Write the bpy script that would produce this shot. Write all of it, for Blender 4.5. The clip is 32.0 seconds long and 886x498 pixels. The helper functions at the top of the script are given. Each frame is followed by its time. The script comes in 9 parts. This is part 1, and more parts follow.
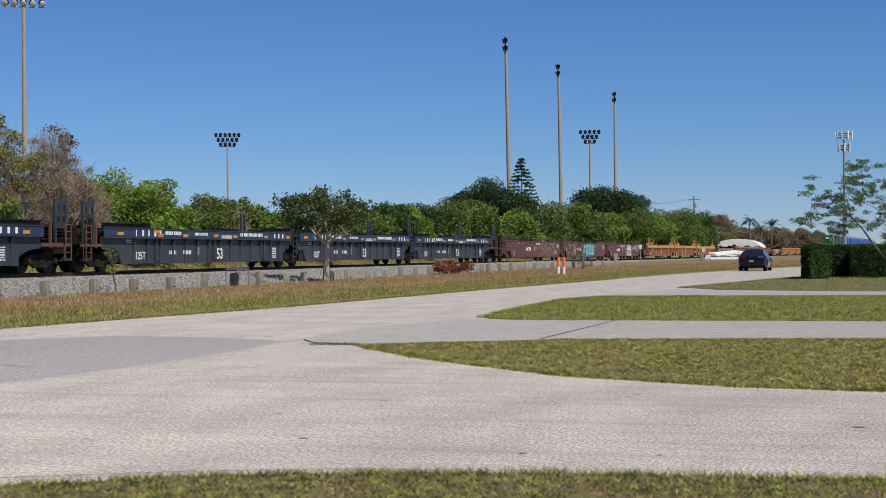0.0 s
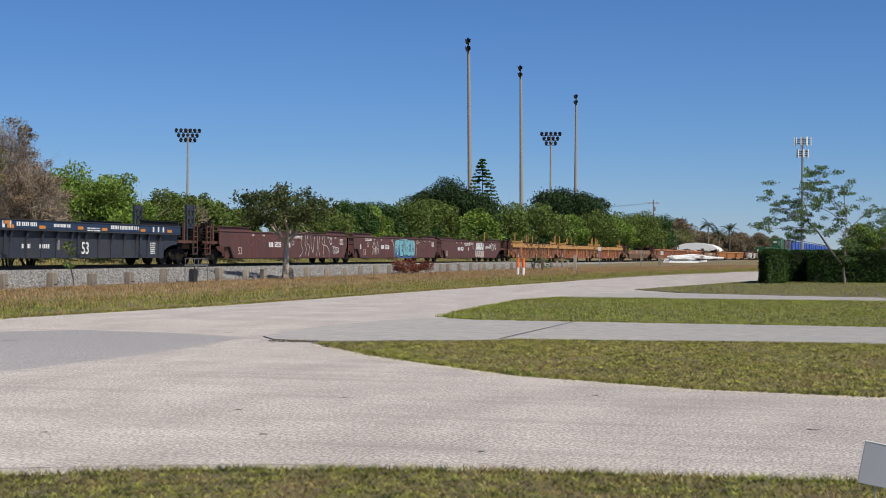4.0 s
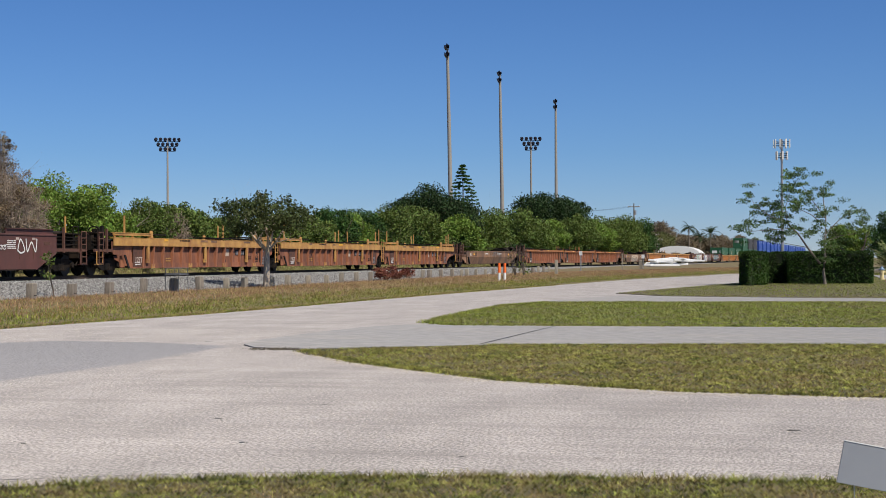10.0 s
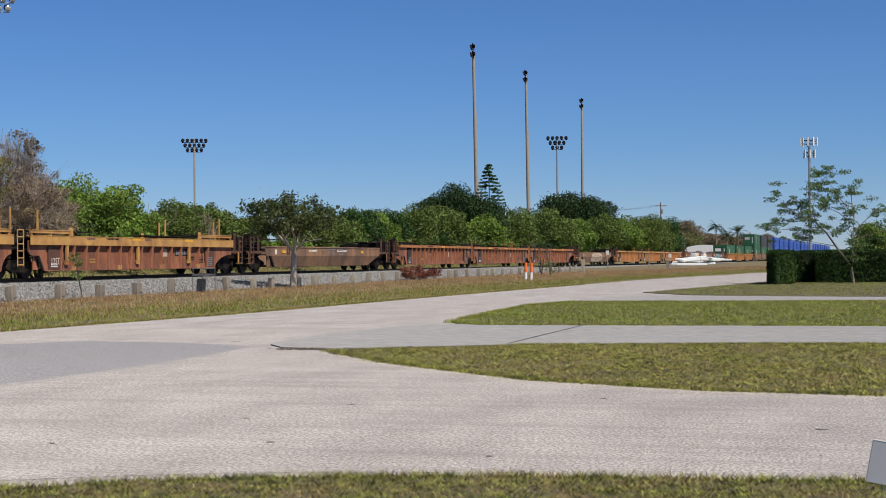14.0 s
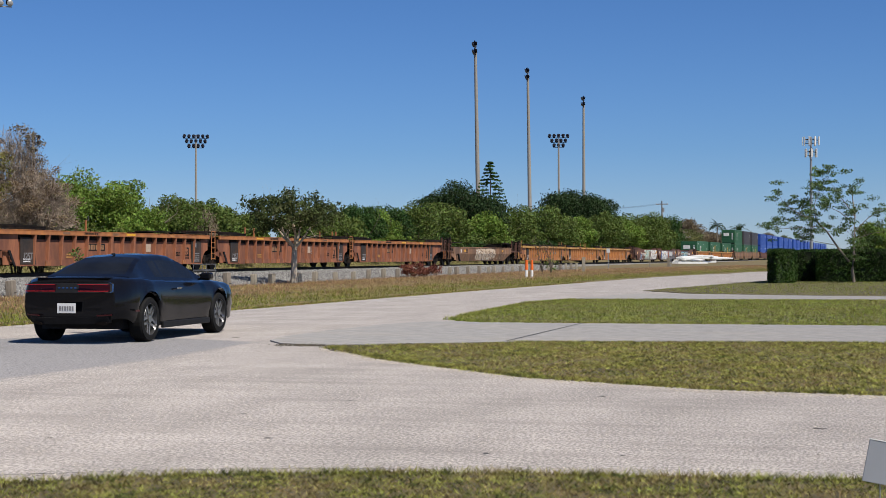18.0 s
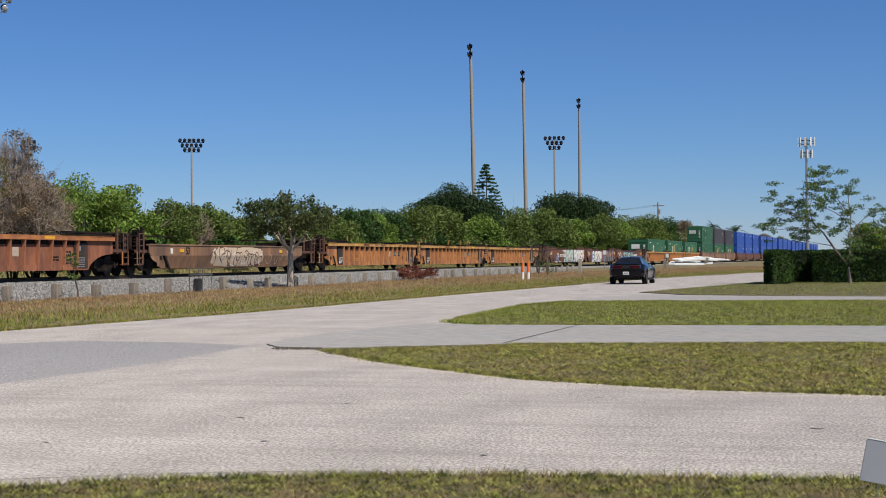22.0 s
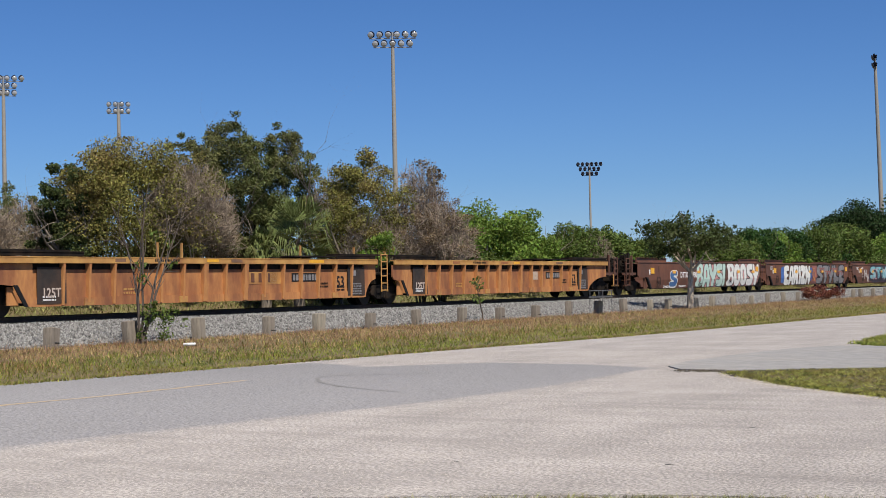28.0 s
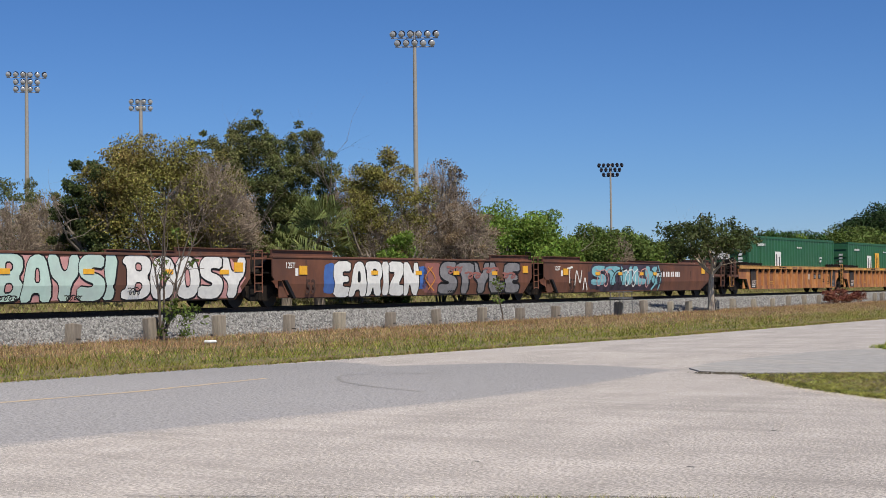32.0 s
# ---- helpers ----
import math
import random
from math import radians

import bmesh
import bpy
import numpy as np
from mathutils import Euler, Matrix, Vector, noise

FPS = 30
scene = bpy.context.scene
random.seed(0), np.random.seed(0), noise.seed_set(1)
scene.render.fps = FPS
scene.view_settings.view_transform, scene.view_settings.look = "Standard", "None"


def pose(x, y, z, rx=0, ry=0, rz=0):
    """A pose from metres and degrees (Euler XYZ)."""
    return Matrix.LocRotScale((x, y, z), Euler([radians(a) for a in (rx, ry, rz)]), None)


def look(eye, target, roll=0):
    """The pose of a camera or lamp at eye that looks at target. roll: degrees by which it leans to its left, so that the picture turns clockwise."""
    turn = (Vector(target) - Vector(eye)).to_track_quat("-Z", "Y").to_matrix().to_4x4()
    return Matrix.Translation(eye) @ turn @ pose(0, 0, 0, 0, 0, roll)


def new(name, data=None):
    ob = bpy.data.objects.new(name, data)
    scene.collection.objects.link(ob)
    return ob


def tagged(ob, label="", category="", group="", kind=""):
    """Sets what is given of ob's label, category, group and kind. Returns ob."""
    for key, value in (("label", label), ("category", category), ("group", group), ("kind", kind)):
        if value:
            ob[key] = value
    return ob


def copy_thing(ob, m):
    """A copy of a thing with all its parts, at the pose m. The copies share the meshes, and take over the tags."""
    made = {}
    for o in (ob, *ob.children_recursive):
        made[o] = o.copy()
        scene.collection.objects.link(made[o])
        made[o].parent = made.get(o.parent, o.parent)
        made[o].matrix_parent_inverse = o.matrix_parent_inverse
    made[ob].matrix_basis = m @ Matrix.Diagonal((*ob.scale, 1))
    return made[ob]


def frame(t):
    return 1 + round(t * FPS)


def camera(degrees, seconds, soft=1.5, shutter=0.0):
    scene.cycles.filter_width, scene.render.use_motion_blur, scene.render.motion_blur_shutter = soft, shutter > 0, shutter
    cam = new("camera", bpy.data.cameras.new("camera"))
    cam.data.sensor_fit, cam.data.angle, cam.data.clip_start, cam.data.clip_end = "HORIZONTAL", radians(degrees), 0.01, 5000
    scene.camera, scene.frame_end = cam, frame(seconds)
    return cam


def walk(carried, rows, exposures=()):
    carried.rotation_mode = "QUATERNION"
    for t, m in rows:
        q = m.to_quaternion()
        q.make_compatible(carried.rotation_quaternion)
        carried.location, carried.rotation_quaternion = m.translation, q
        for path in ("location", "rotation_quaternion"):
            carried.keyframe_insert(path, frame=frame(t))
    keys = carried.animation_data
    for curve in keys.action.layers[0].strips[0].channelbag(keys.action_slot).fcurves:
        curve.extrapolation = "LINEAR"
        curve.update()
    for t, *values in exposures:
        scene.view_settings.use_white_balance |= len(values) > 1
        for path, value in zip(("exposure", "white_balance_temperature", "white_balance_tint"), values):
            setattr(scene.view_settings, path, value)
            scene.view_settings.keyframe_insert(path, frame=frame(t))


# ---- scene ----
cam = camera(32.96, 32.0, soft=0.4)


def stand(x, y, z, bearing, lift, lean):
    """Camera pose: bearing to the left of the track's direction, lift above the horizon, lean."""
    return pose(x, y, z, 90 + lift, 0, bearing - 90) @ pose(0, 0, 0, 0, 0, lean)


PATH = [
    (0, stand(0.013, 0.008, 1.338, 16.43, 0.18, -0.48)),
    (0.5, stand(0.005, 0.006, 1.335, 16.45, 0.28, -0.44)),
    (1, stand(-0.008, 0.006, 1.332, 16.34, 0.33, -0.33)),
    (1.5, stand(-0.021, 0.015, 1.329, 16.18, 0.35, -0.25)),
    (2, stand(-0.034, 0.029, 1.332, 15.79, 0.36, -0.16)),
    (2.5, stand(-0.045, 0.032, 1.330, 15.11, 0.24, 0.08)),
    (3, stand(-0.048, 0.025, 1.329, 14.99, 0.15, 0.36)),
    (3.5, stand(-0.043, 0.015, 1.330, 14.99, 0.15, 0.40)),
    (5.5, stand(-0.011, 0.015, 1.325, 14.18, 0.23, 0.20)),
    (6, stand(-0.012, 0.018, 1.326, 14.03, 0.22, 0.16)),
    (6.5, stand(-0.008, 0.017, 1.326, 13.89, 0.19, 0.14)),
    (7, stand(-0.011, 0.014, 1.327, 13.79, 0.19, -0.01)),
    (7.5, stand(-0.016, 0.015, 1.324, 13.71, 0.23, -0.02)),
    (8, stand(-0.016, 0.016, 1.326, 13.74, 0.23, -0.09)),
    (8.5, stand(-0.012, 0.018, 1.324, 13.74, 0.23, -0.11)),
    (9, stand(-0.014, 0.012, 1.326, 13.81, 0.25, -0.19)),
    (9.5, stand(-0.013, 0.005, 1.320, 13.91, 0.32, -0.20)),
    (10, stand(-0.009, -0.004, 1.323, 14.18, 0.40, -0.32)),
    (10.5, stand(-0.004, -0.008, 1.324, 14.47, 0.43, -0.31)),
    (11, stand(-0.006, -0.005, 1.323, 14.78, 0.47, -0.32)),
    (11.5, stand(-0.008, -0.001, 1.322, 14.96, 0.45, -0.28)),
    (12, stand(-0.011, -0.005, 1.321, 15.01, 0.45, -0.36)),
    (12.5, stand(-0.014, -0.006, 1.321, 15.04, 0.46, -0.37)),
    (13, stand(-0.011, -0.004, 1.323, 15.08, 0.44, -0.45)),
    (13.5, stand(-0.014, -0.003, 1.320, 15.15, 0.42, -0.44)),
    (14, stand(-0.011, -0.004, 1.321, 15.19, 0.40, -0.49)),
    (14.5, stand(-0.007, 0.000, 1.320, 15.18, 0.40, -0.50)),
    (16.5, stand(-0.010, -0.038, 1.313, 15.27, 0.30, -0.07)),
    (17, stand(-0.008, -0.039, 1.313, 15.31, 0.27, -0.10)),
    (17.5, stand(-0.004, -0.026, 1.318, 15.29, 0.27, -0.14)),
    (18, stand(0.000, -0.019, 1.319, 15.23, 0.29, -0.17)),
    (18.5, stand(0.004, -0.017, 1.315, 15.15, 0.31, -0.24)),
    (19, stand(0.009, -0.017, 1.316, 15.07, 0.31, -0.24)),
    (19.5, stand(0.008, -0.018, 1.314, 15.07, 0.39, -0.28)),
    (20, stand(0.001, -0.016, 1.314, 15.06, 0.42, -0.32)),
    (20.5, stand(0.003, -0.018, 1.312, 15.06, 0.40, -0.38)),
    (21, stand(0.004, -0.017, 1.312, 15.07, 0.40, -0.38)),
    (21.5, stand(0.012, -0.017, 1.311, 15.08, 0.41, -0.44)),
    (22, stand(0.013, -0.019, 1.312, 15.09, 0.40, -0.49)),
    (22.5, stand(0.009, -0.016, 1.311, 15.07, 0.37, -0.50)),
    (23, stand(0.008, -0.015, 1.315, 15.10, 0.35, -0.55)),
    (23.5, stand(0.008, -0.018, 1.312, 15.17, 0.38, -0.68)),
    (24, stand(0.016, -0.017, 1.312, 15.26, 0.35, -0.67)),
    (24.5, stand(0.022, -0.020, 1.310, 15.78, 0.28, -0.74)),
    (25, stand(0.027, -0.015, 1.311, 16.96, 0.30, -0.91)),
    (25.5, stand(0.039, -0.004, 1.312, 18.75, 0.31, -0.92)),
    (26, stand(0.059, -0.003, 1.314, 21.11, 0.57, -1.10)),
    (26.5, stand(0.069, -0.004, 1.309, 24.65, 0.90, -1.15)),
    (28.5, stand(0.015, 0.010, 1.316, 30.60, 1.50, -1.13)),
    (29, stand(0.012, 0.015, 1.316, 30.65, 1.49, -1.03)),
    (29.5, stand(0.017, 0.016, 1.319, 30.70, 1.46, -1.01)),
    (30, stand(0.014, 0.020, 1.317, 30.75, 1.43, -0.90)),
    (30.5, stand(0.011, 0.021, 1.318, 30.80, 1.44, -0.79)),
    (31, stand(0.010, 0.018, 1.319, 30.90, 1.43, -0.79)),
    (31.5, stand(0.011, 0.026, 1.319, 30.94, 1.43, -0.64)),
    (32, stand(0.010, 0.018, 1.316, 31.01, 1.46, -0.67)),
]
walk(cam, PATH, exposures=[(0, 0.1375), (32, 0.1375)])

# world and sun: sun behind the viewer's right shoulder
SUN_EL, SUN_AZ = 54.0, -122.0
world = bpy.data.worlds.new("world")
scene.world = world
world.use_nodes = True
_nt = world.node_tree
_sky = _nt.nodes.new("ShaderNodeTexSky")
_sky.sky_type = "NISHITA"
_sky.sun_disc = False
_sky.sun_elevation = radians(SUN_EL)
_sky.sun_rotation = radians(90 - SUN_AZ)
_sky.altitude, _sky.air_density, _sky.dust_density, _sky.ozone_density = 0, 1.0, 0.0, 1.5
# white balance of the sky: paler towards the horizon, deep blue above
_dir, _sep, _ramp = _nt.nodes.new("ShaderNodeTexCoord"), _nt.nodes.new("ShaderNodeSeparateXYZ"), _nt.nodes.new("ShaderNodeValToRGB")
_nt.links.new(_dir.outputs["Generated"], _sep.inputs[0])
_nt.links.new(_sep.outputs[2], _ramp.inputs[0])
_ramp.color_ramp.elements[0].position, _ramp.color_ramp.elements[0].color = 0.0, (0.365, 0.50, 0.86, 1)
_ramp.color_ramp.elements[1].position, _ramp.color_ramp.elements[1].color = 0.30, (0.222, 0.405, 0.69, 1)
_ramp.color_ramp.elements.new(0.07).color = (0.28, 0.45, 0.78, 1)
_ramp.color_ramp.elements.new(1.0).color = (0.14, 0.265, 0.47, 1)
_tint = _nt.nodes.new("ShaderNodeMixRGB")
_tint.blend_type = "MULTIPLY"
_tint.inputs[0].default_value = 1.0
_nt.links.new(_ramp.outputs[0], _tint.inputs[2])
_nt.links.new(_sky.outputs[0], _tint.inputs[1])
_nt.links.new(_tint.outputs[0], _nt.nodes["Background"].inputs[0])
_nt.nodes["Background"].inputs[1].default_value = 0.1045
sun = new("sun", bpy.data.lights.new("sun", "SUN"))
sun.data.energy, sun.data.angle, sun.data.color = 5.0, radians(0.55), (1.0, 0.932, 0.828)
_a, _e = radians(SUN_AZ), radians(SUN_EL)
sun.matrix_world = look((0, 0, 0), (-math.cos(_a) * math.cos(_e), -math.sin(_a) * math.cos(_e), -math.sin(_e)))
sun.location = (40, -40, 60)

# ---- materials and mesh tools ----
def mat(name, c1, c2=None, scale=6.0, rough=0.8, metal=0.0, bump=0.15, c3=None, scale3=0.6, amount3=0.5, bscale=None,
        island=0.0, objrand=0.0, translucent=0.0, stretch=(1, 1, 1), stretch3=None, coat=0.0, emit=None, spec=0.5, sharp=0.14, mottle=0.0):
    """A procedural surface: fine grain between c1 and c2, broad stains of c3, bump, and chance shifts from piece to piece."""
    m = bpy.data.materials.new(name)
    m.use_nodes = True
    nt = m.node_tree
    N, L = nt.nodes, nt.links
    p = N["Principled BSDF"]
    p.inputs["Roughness"].default_value = rough
    p.inputs["Metallic"].default_value = metal
    p.inputs["Specular IOR Level"].default_value = spec
    if coat:
        p.inputs["Coat Weight"].default_value = coat
        p.inputs["Coat Roughness"].default_value = 0.05
    c2 = c2 or tuple(v * 0.8 for v in c1)
    tc = N.new("ShaderNodeTexCoord")
    mp = N.new("ShaderNodeMapping")
    mp.inputs["Scale"].default_value = stretch
    L.new(tc.outputs["Object"], mp.inputs[0])
    n1 = N.new("ShaderNodeTexNoise")
    n1.inputs["Scale"].default_value, n1.inputs["Detail"].default_value = scale, 5
    n1.inputs["Roughness"].default_value = 0.65
    L.new(mp.outputs[0], n1.inputs[0])
    r1 = N.new("ShaderNodeValToRGB")
    r1.color_ramp.elements[0].position, r1.color_ramp.elements[1].position = 0.5 - sharp, 0.5 + sharp
    r1.color_ramp.elements[0].color, r1.color_ramp.elements[1].color = (*c2, 1), (*c1, 1)
    L.new(n1.outputs[0], r1.inputs[0])
    col = r1.outputs[0]
    if c3:
        n3 = N.new("ShaderNodeTexNoise")
        n3.inputs["Scale"].default_value, n3.inputs["Detail"].default_value = scale3, 6
        n3.inputs["Roughness"].default_value = 0.6
        if stretch3:
            mp3 = N.new("ShaderNodeMapping")
            mp3.inputs["Scale"].default_value = stretch3
            L.new(tc.outputs["Object"], mp3.inputs[0])
            L.new(mp3.outputs[0], n3.inputs[0])
        else:
            L.new(mp.outputs[0], n3.inputs[0])
        r3 = N.new("ShaderNodeValToRGB")
        r3.color_ramp.elements[0].position, r3.color_ramp.elements[1].position = 0.46, 0.66
        r3.color_ramp.elements[1].color = (amount3, amount3, amount3, 1)
        L.new(n3.outputs[0], r3.inputs[0])
        mx = N.new("ShaderNodeMixRGB")
        L.new(r3.outputs[0], mx.inputs[0])
        L.new(col, mx.inputs[1])
        mx.inputs[2].default_value = (*c3, 1)
        col = mx.outputs[0]
    if mottle:
        n5 = N.new("ShaderNodeTexNoise")
        n5.inputs["Scale"].default_value, n5.inputs["Detail"].default_value = mottle, 3
        L.new(mp.outputs[0], n5.inputs[0])
        r5 = N.new("ShaderNodeMapRange")
        r5.inputs[1].default_value, r5.inputs[2].default_value, r5.inputs[3].default_value, r5.inputs[4].default_value = 0.35, 0.65, 0.86, 1.08
        L.new(n5.outputs[0], r5.inputs[0])
        h5 = N.new("ShaderNodeHueSaturation")
        L.new(r5.outputs[0], h5.inputs["Value"])
        L.new(col, h5.inputs["Color"])
        col = h5.outputs[0]
    for share, node, out in ((island, "ShaderNodeNewGeometry", "Random Per Island"), (objrand, "ShaderNodeObjectInfo", "Random")):
        if share:
            g = N.new(node)
            mr = N.new("ShaderNodeMapRange")
            mr.inputs[3].default_value, mr.inputs[4].default_value = 1 - share, 1 + share
            L.new(g.outputs[out], mr.inputs[0])
            hs = N.new("ShaderNodeHueSaturation")
            L.new(mr.outputs[0], hs.inputs["Value"])
            mh = N.new("ShaderNodeMapRange")
            mh.inputs[3].default_value, mh.inputs[4].default_value = 0.5 - 0.05 * share, 0.5 + 0.05 * share
            L.new(g.outputs[out], mh.inputs[0])
            L.new(mh.outputs[0], hs.inputs["Hue"])
            L.new(col, hs.inputs["Color"])
            col = hs.outputs[0]
    L.new(col, p.inputs["Base Color"])
    if bump:
        b = N.new("ShaderNodeBump")
        b.inputs["Strength"].default_value, b.inputs["Distance"].default_value = bump, 0.02
        if bscale:
            n4 = N.new("ShaderNodeTexNoise")
            n4.inputs["Scale"].default_value, n4.inputs["Detail"].default_value = bscale, 4
            L.new(mp.outputs[0], n4.inputs[0])
            L.new(n4.outputs[0], b.inputs["Height"])
        else:
            L.new(n1.outputs[0], b.inputs["Height"])
        L.new(b.outputs[0], p.inputs["Normal"])
    if emit:
        p.inputs["Emission Color"].default_value = (*emit, 1)
        p.inputs["Emission Strength"].default_value = 0.6
    if translucent:
        tr = N.new("ShaderNodeBsdfTranslucent")
        L.new(col, tr.inputs[0])
        ms = N.new("ShaderNodeMixShader")
        ms.inputs[0].default_value = translucent
        L.new(p.outputs[0], ms.inputs[1])
        L.new(tr.outputs[0], ms.inputs[2])
        L.new(ms.outputs[0], N["Material Output"].inputs[0])
    return m


def place(ob, parent=None, m=None):
    if parent is not None:
        ob.parent = parent
    if m is not None:
        ob.matrix_basis = m
    return ob


def part(name, bm, material, parent=None, label="", smooth=False):
    """Links a bmesh as one mesh object under a thing or a part."""
    me = bpy.data.meshes.new(name)
    bmesh.ops.recalc_face_normals(bm, faces=bm.faces)
    bm.to_mesh(me)
    bm.free()
    for mm in (material if isinstance(material, (list, tuple)) else [material]):
        me.materials.append(mm)
    if smooth:
        for p in me.polygons:
            p.use_smooth = True
        me.set_sharp_from_angle(angle=radians(32))
    ob = new(name, me)
    if parent is not None:
        ob.parent = parent
    if label:
        ob["label"] = label
    return ob


def again(ob, parent=None, m=None, name=None):
    """One more piece on the same mesh."""
    o = new(name or ob.name.split(".")[0], ob.data)
    return place(o, parent, m)


def raw(name, V, F, material, parent=None, smooth=False):
    """A mesh from arrays: V (n,3), F (k,m)."""
    V, F = np.asarray(V, dtype=np.float32), np.asarray(F, dtype=np.int32)
    me = bpy.data.meshes.new(name)
    me.vertices.add(len(V))
    me.vertices.foreach_set("co", V.ravel())
    me.loops.add(F.size)
    me.loops.foreach_set("vertex_index", F.ravel())
    me.polygons.add(len(F))
    me.polygons.foreach_set("loop_start", np.arange(0, F.size, F.shape[1], dtype=np.int32))
    me.polygons.foreach_set("loop_total", np.full(len(F), F.shape[1], dtype=np.int32))
    if smooth:
        me.polygons.foreach_set("use_smooth", np.ones(len(F), dtype=bool))
    me.update(calc_edges=True)
    me.validate()
    me.materials.append(material)
    ob = new(name, me)
    if parent is not None:
        ob.parent = parent
    return ob


def box(bm, x0, x1, y0, y1, z0, z1, bev=0.0, m=None):
    g = bmesh.ops.create_cube(bm, size=1.0)
    vs = g["verts"]
    for v in vs:
        v.co = Vector(((x0 + x1) / 2 + v.co.x * (x1 - x0), (y0 + y1) / 2 + v.co.y * (y1 - y0), (z0 + z1) / 2 + v.co.z * (z1 - z0)))
        if m is not None:
            v.co = m @ v.co
    if bev:
        es = list({e for v in vs for e in v.link_edges})
        bmesh.ops.bevel(bm, geom=es, offset=bev, segments=1, affect="EDGES")


def bx(x0, x1, y0, y1, z0, z1, bev=0.0):
    bm = bmesh.new()
    box(bm, x0, x1, y0, y1, z0, z1, bev)
    return bm


def cyl(bm, p0, p1, r0, r1=None, seg=10, caps=True):
    p0, p1 = Vector(p0), Vector(p1)
    d = p1 - p0
    r1 = r0 if r1 is None else r1
    m = Matrix.Translation((p0 + p1) / 2) @ d.to_track_quat("Z", "Y").to_matrix().to_4x4()
    bmesh.ops.create_cone(bm, cap_ends=caps, segments=seg, radius1=r0, radius2=r1, depth=d.length, matrix=m)


def prism(bm, poly, lo, hi, axis="y"):
    """A polygon of (a, b) drawn out between lo and hi along axis."""
    def co(a, b, c):
        return {"y": (a, c, b), "x": (c, a, b), "z": (a, b, c)}[axis]
    A = [bm.verts.new(co(a, b, lo)) for a, b in poly]
    B = [bm.verts.new(co(a, b, hi)) for a, b in poly]
    n = len(poly)
    bm.faces.new(A)
    bm.faces.new(B[::-1])
    for i in range(n):
        bm.faces.new((A[i], A[(i + 1) % n], B[(i + 1) % n], B[i]))


def empty(name, m=None):
    ob = new(name)
    ob.empty_display_size = 0.2
    if m is not None:
        ob.matrix_basis = m
    return ob


def tubes(paths, seg=5):
    """Vertices and quads of tapered tubes; each path is a list of (point, radius)."""
    V, F = [], []
    for path in paths:
        base = len(V)
        for i, (p, r) in enumerate(path):
            q = Vector(path[min(i + 1, len(path) - 1)][0]) - Vector(path[max(i - 1, 0)][0])
            rot = q.to_track_quat("Z", "Y").to_matrix()
            for k in range(seg):
                a = 2 * math.pi * k / seg
                V.append(tuple(Vector(p) + rot @ Vector((math.cos(a) * r, math.sin(a) * r, 0))))
        for i in range(len(path) - 1):
            for k in range(seg):
                a, b = base + i * seg + k, base + i * seg + (k + 1) % seg
                F.append((a, b, b + seg, a + seg))
    return V, F


def sheet(name, poly, z, material, holes=(), thick=0.0):
    """A flat polygon of the ground's surface."""
    bm = bmesh.new()
    vs = [bm.verts.new((x, y, z)) for x, y in poly]
    f = bm.faces.new(vs)
    if f.normal.z < 0:
        f.normal_flip()
    if thick:
        g = bmesh.ops.extrude_face_region(bm, geom=[f])
        for v in g["geom"]:
            if isinstance(v, bmesh.types.BMVert):
                v.co.z -= thick
    bmesh.ops.triangulate(bm, faces=bm.faces)
    return part(name, bm, material)


def wob(pts, step, amp, seed):
    """An uneven outline: the polygon's sides cut into steps and shifted a little."""
    rnd = random.Random(seed)
    out = []
    for i, (x, y) in enumerate(pts):
        u, v = pts[(i + 1) % len(pts)]
        n = max(1, int(math.hypot(u - x, v - y) / step))
        for k in range(n):
            a = k / n
            out.append((x + (u - x) * a + rnd.uniform(-amp, amp), y + (v - y) * a + rnd.uniform(-amp, amp)))
    return out


def ribbon(pts, w, amp=0.0, seed=0):
    """The outline of a narrow uneven band along a line of points."""
    rnd = random.Random(seed)
    left, right = [], []
    for i, (x, y) in enumerate(pts):
        a, b = pts[max(i - 1, 0)], pts[min(i + 1, len(pts) - 1)]
        d = math.hypot(b[0] - a[0], b[1] - a[1])
        nx, ny = -(b[1] - a[1]) / d, (b[0] - a[0]) / d
        q = w * rnd.uniform(0.6, 1.3) / 2
        ox, oy = rnd.uniform(-amp, amp), rnd.uniform(-amp, amp)
        left.append((x + nx * q + ox, y + ny * q + oy))
        right.append((x - nx * q + ox, y - ny * q + oy))
    return left + right[::-1]


def inside(poly, P):
    """Which points of P (n,2) lie in the polygon."""
    poly = np.asarray(poly)
    r = np.zeros(len(P), dtype=bool)
    for (x0, y0), (x1, y1) in zip(poly, np.roll(poly, -1, axis=0)):
        c = ((y0 > P[:, 1]) != (y1 > P[:, 1])) & (P[:, 0] < (x1 - x0) * (P[:, 1] - y0) / (y1 - y0 + 1e-12) + x0)
        r ^= c
    return r


def text(words, size, material, parent, m, name="lettering", bold=0.0, depth=0.002, align="CENTER"):
    cu = bpy.data.curves.new(name, "FONT")
    cu.body, cu.size, cu.align_x, cu.align_y, cu.offset, cu.extrude = words, size, align, "CENTER", bold, depth
    cu.resolution_u = 3
    cu.materials.append(material)
    ob = new(name, cu)
    return place(ob, parent, m)

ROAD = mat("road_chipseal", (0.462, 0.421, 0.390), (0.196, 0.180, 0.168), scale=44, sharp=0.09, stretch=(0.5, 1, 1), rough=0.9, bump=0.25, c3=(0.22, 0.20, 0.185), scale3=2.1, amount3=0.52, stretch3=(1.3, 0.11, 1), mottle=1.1)
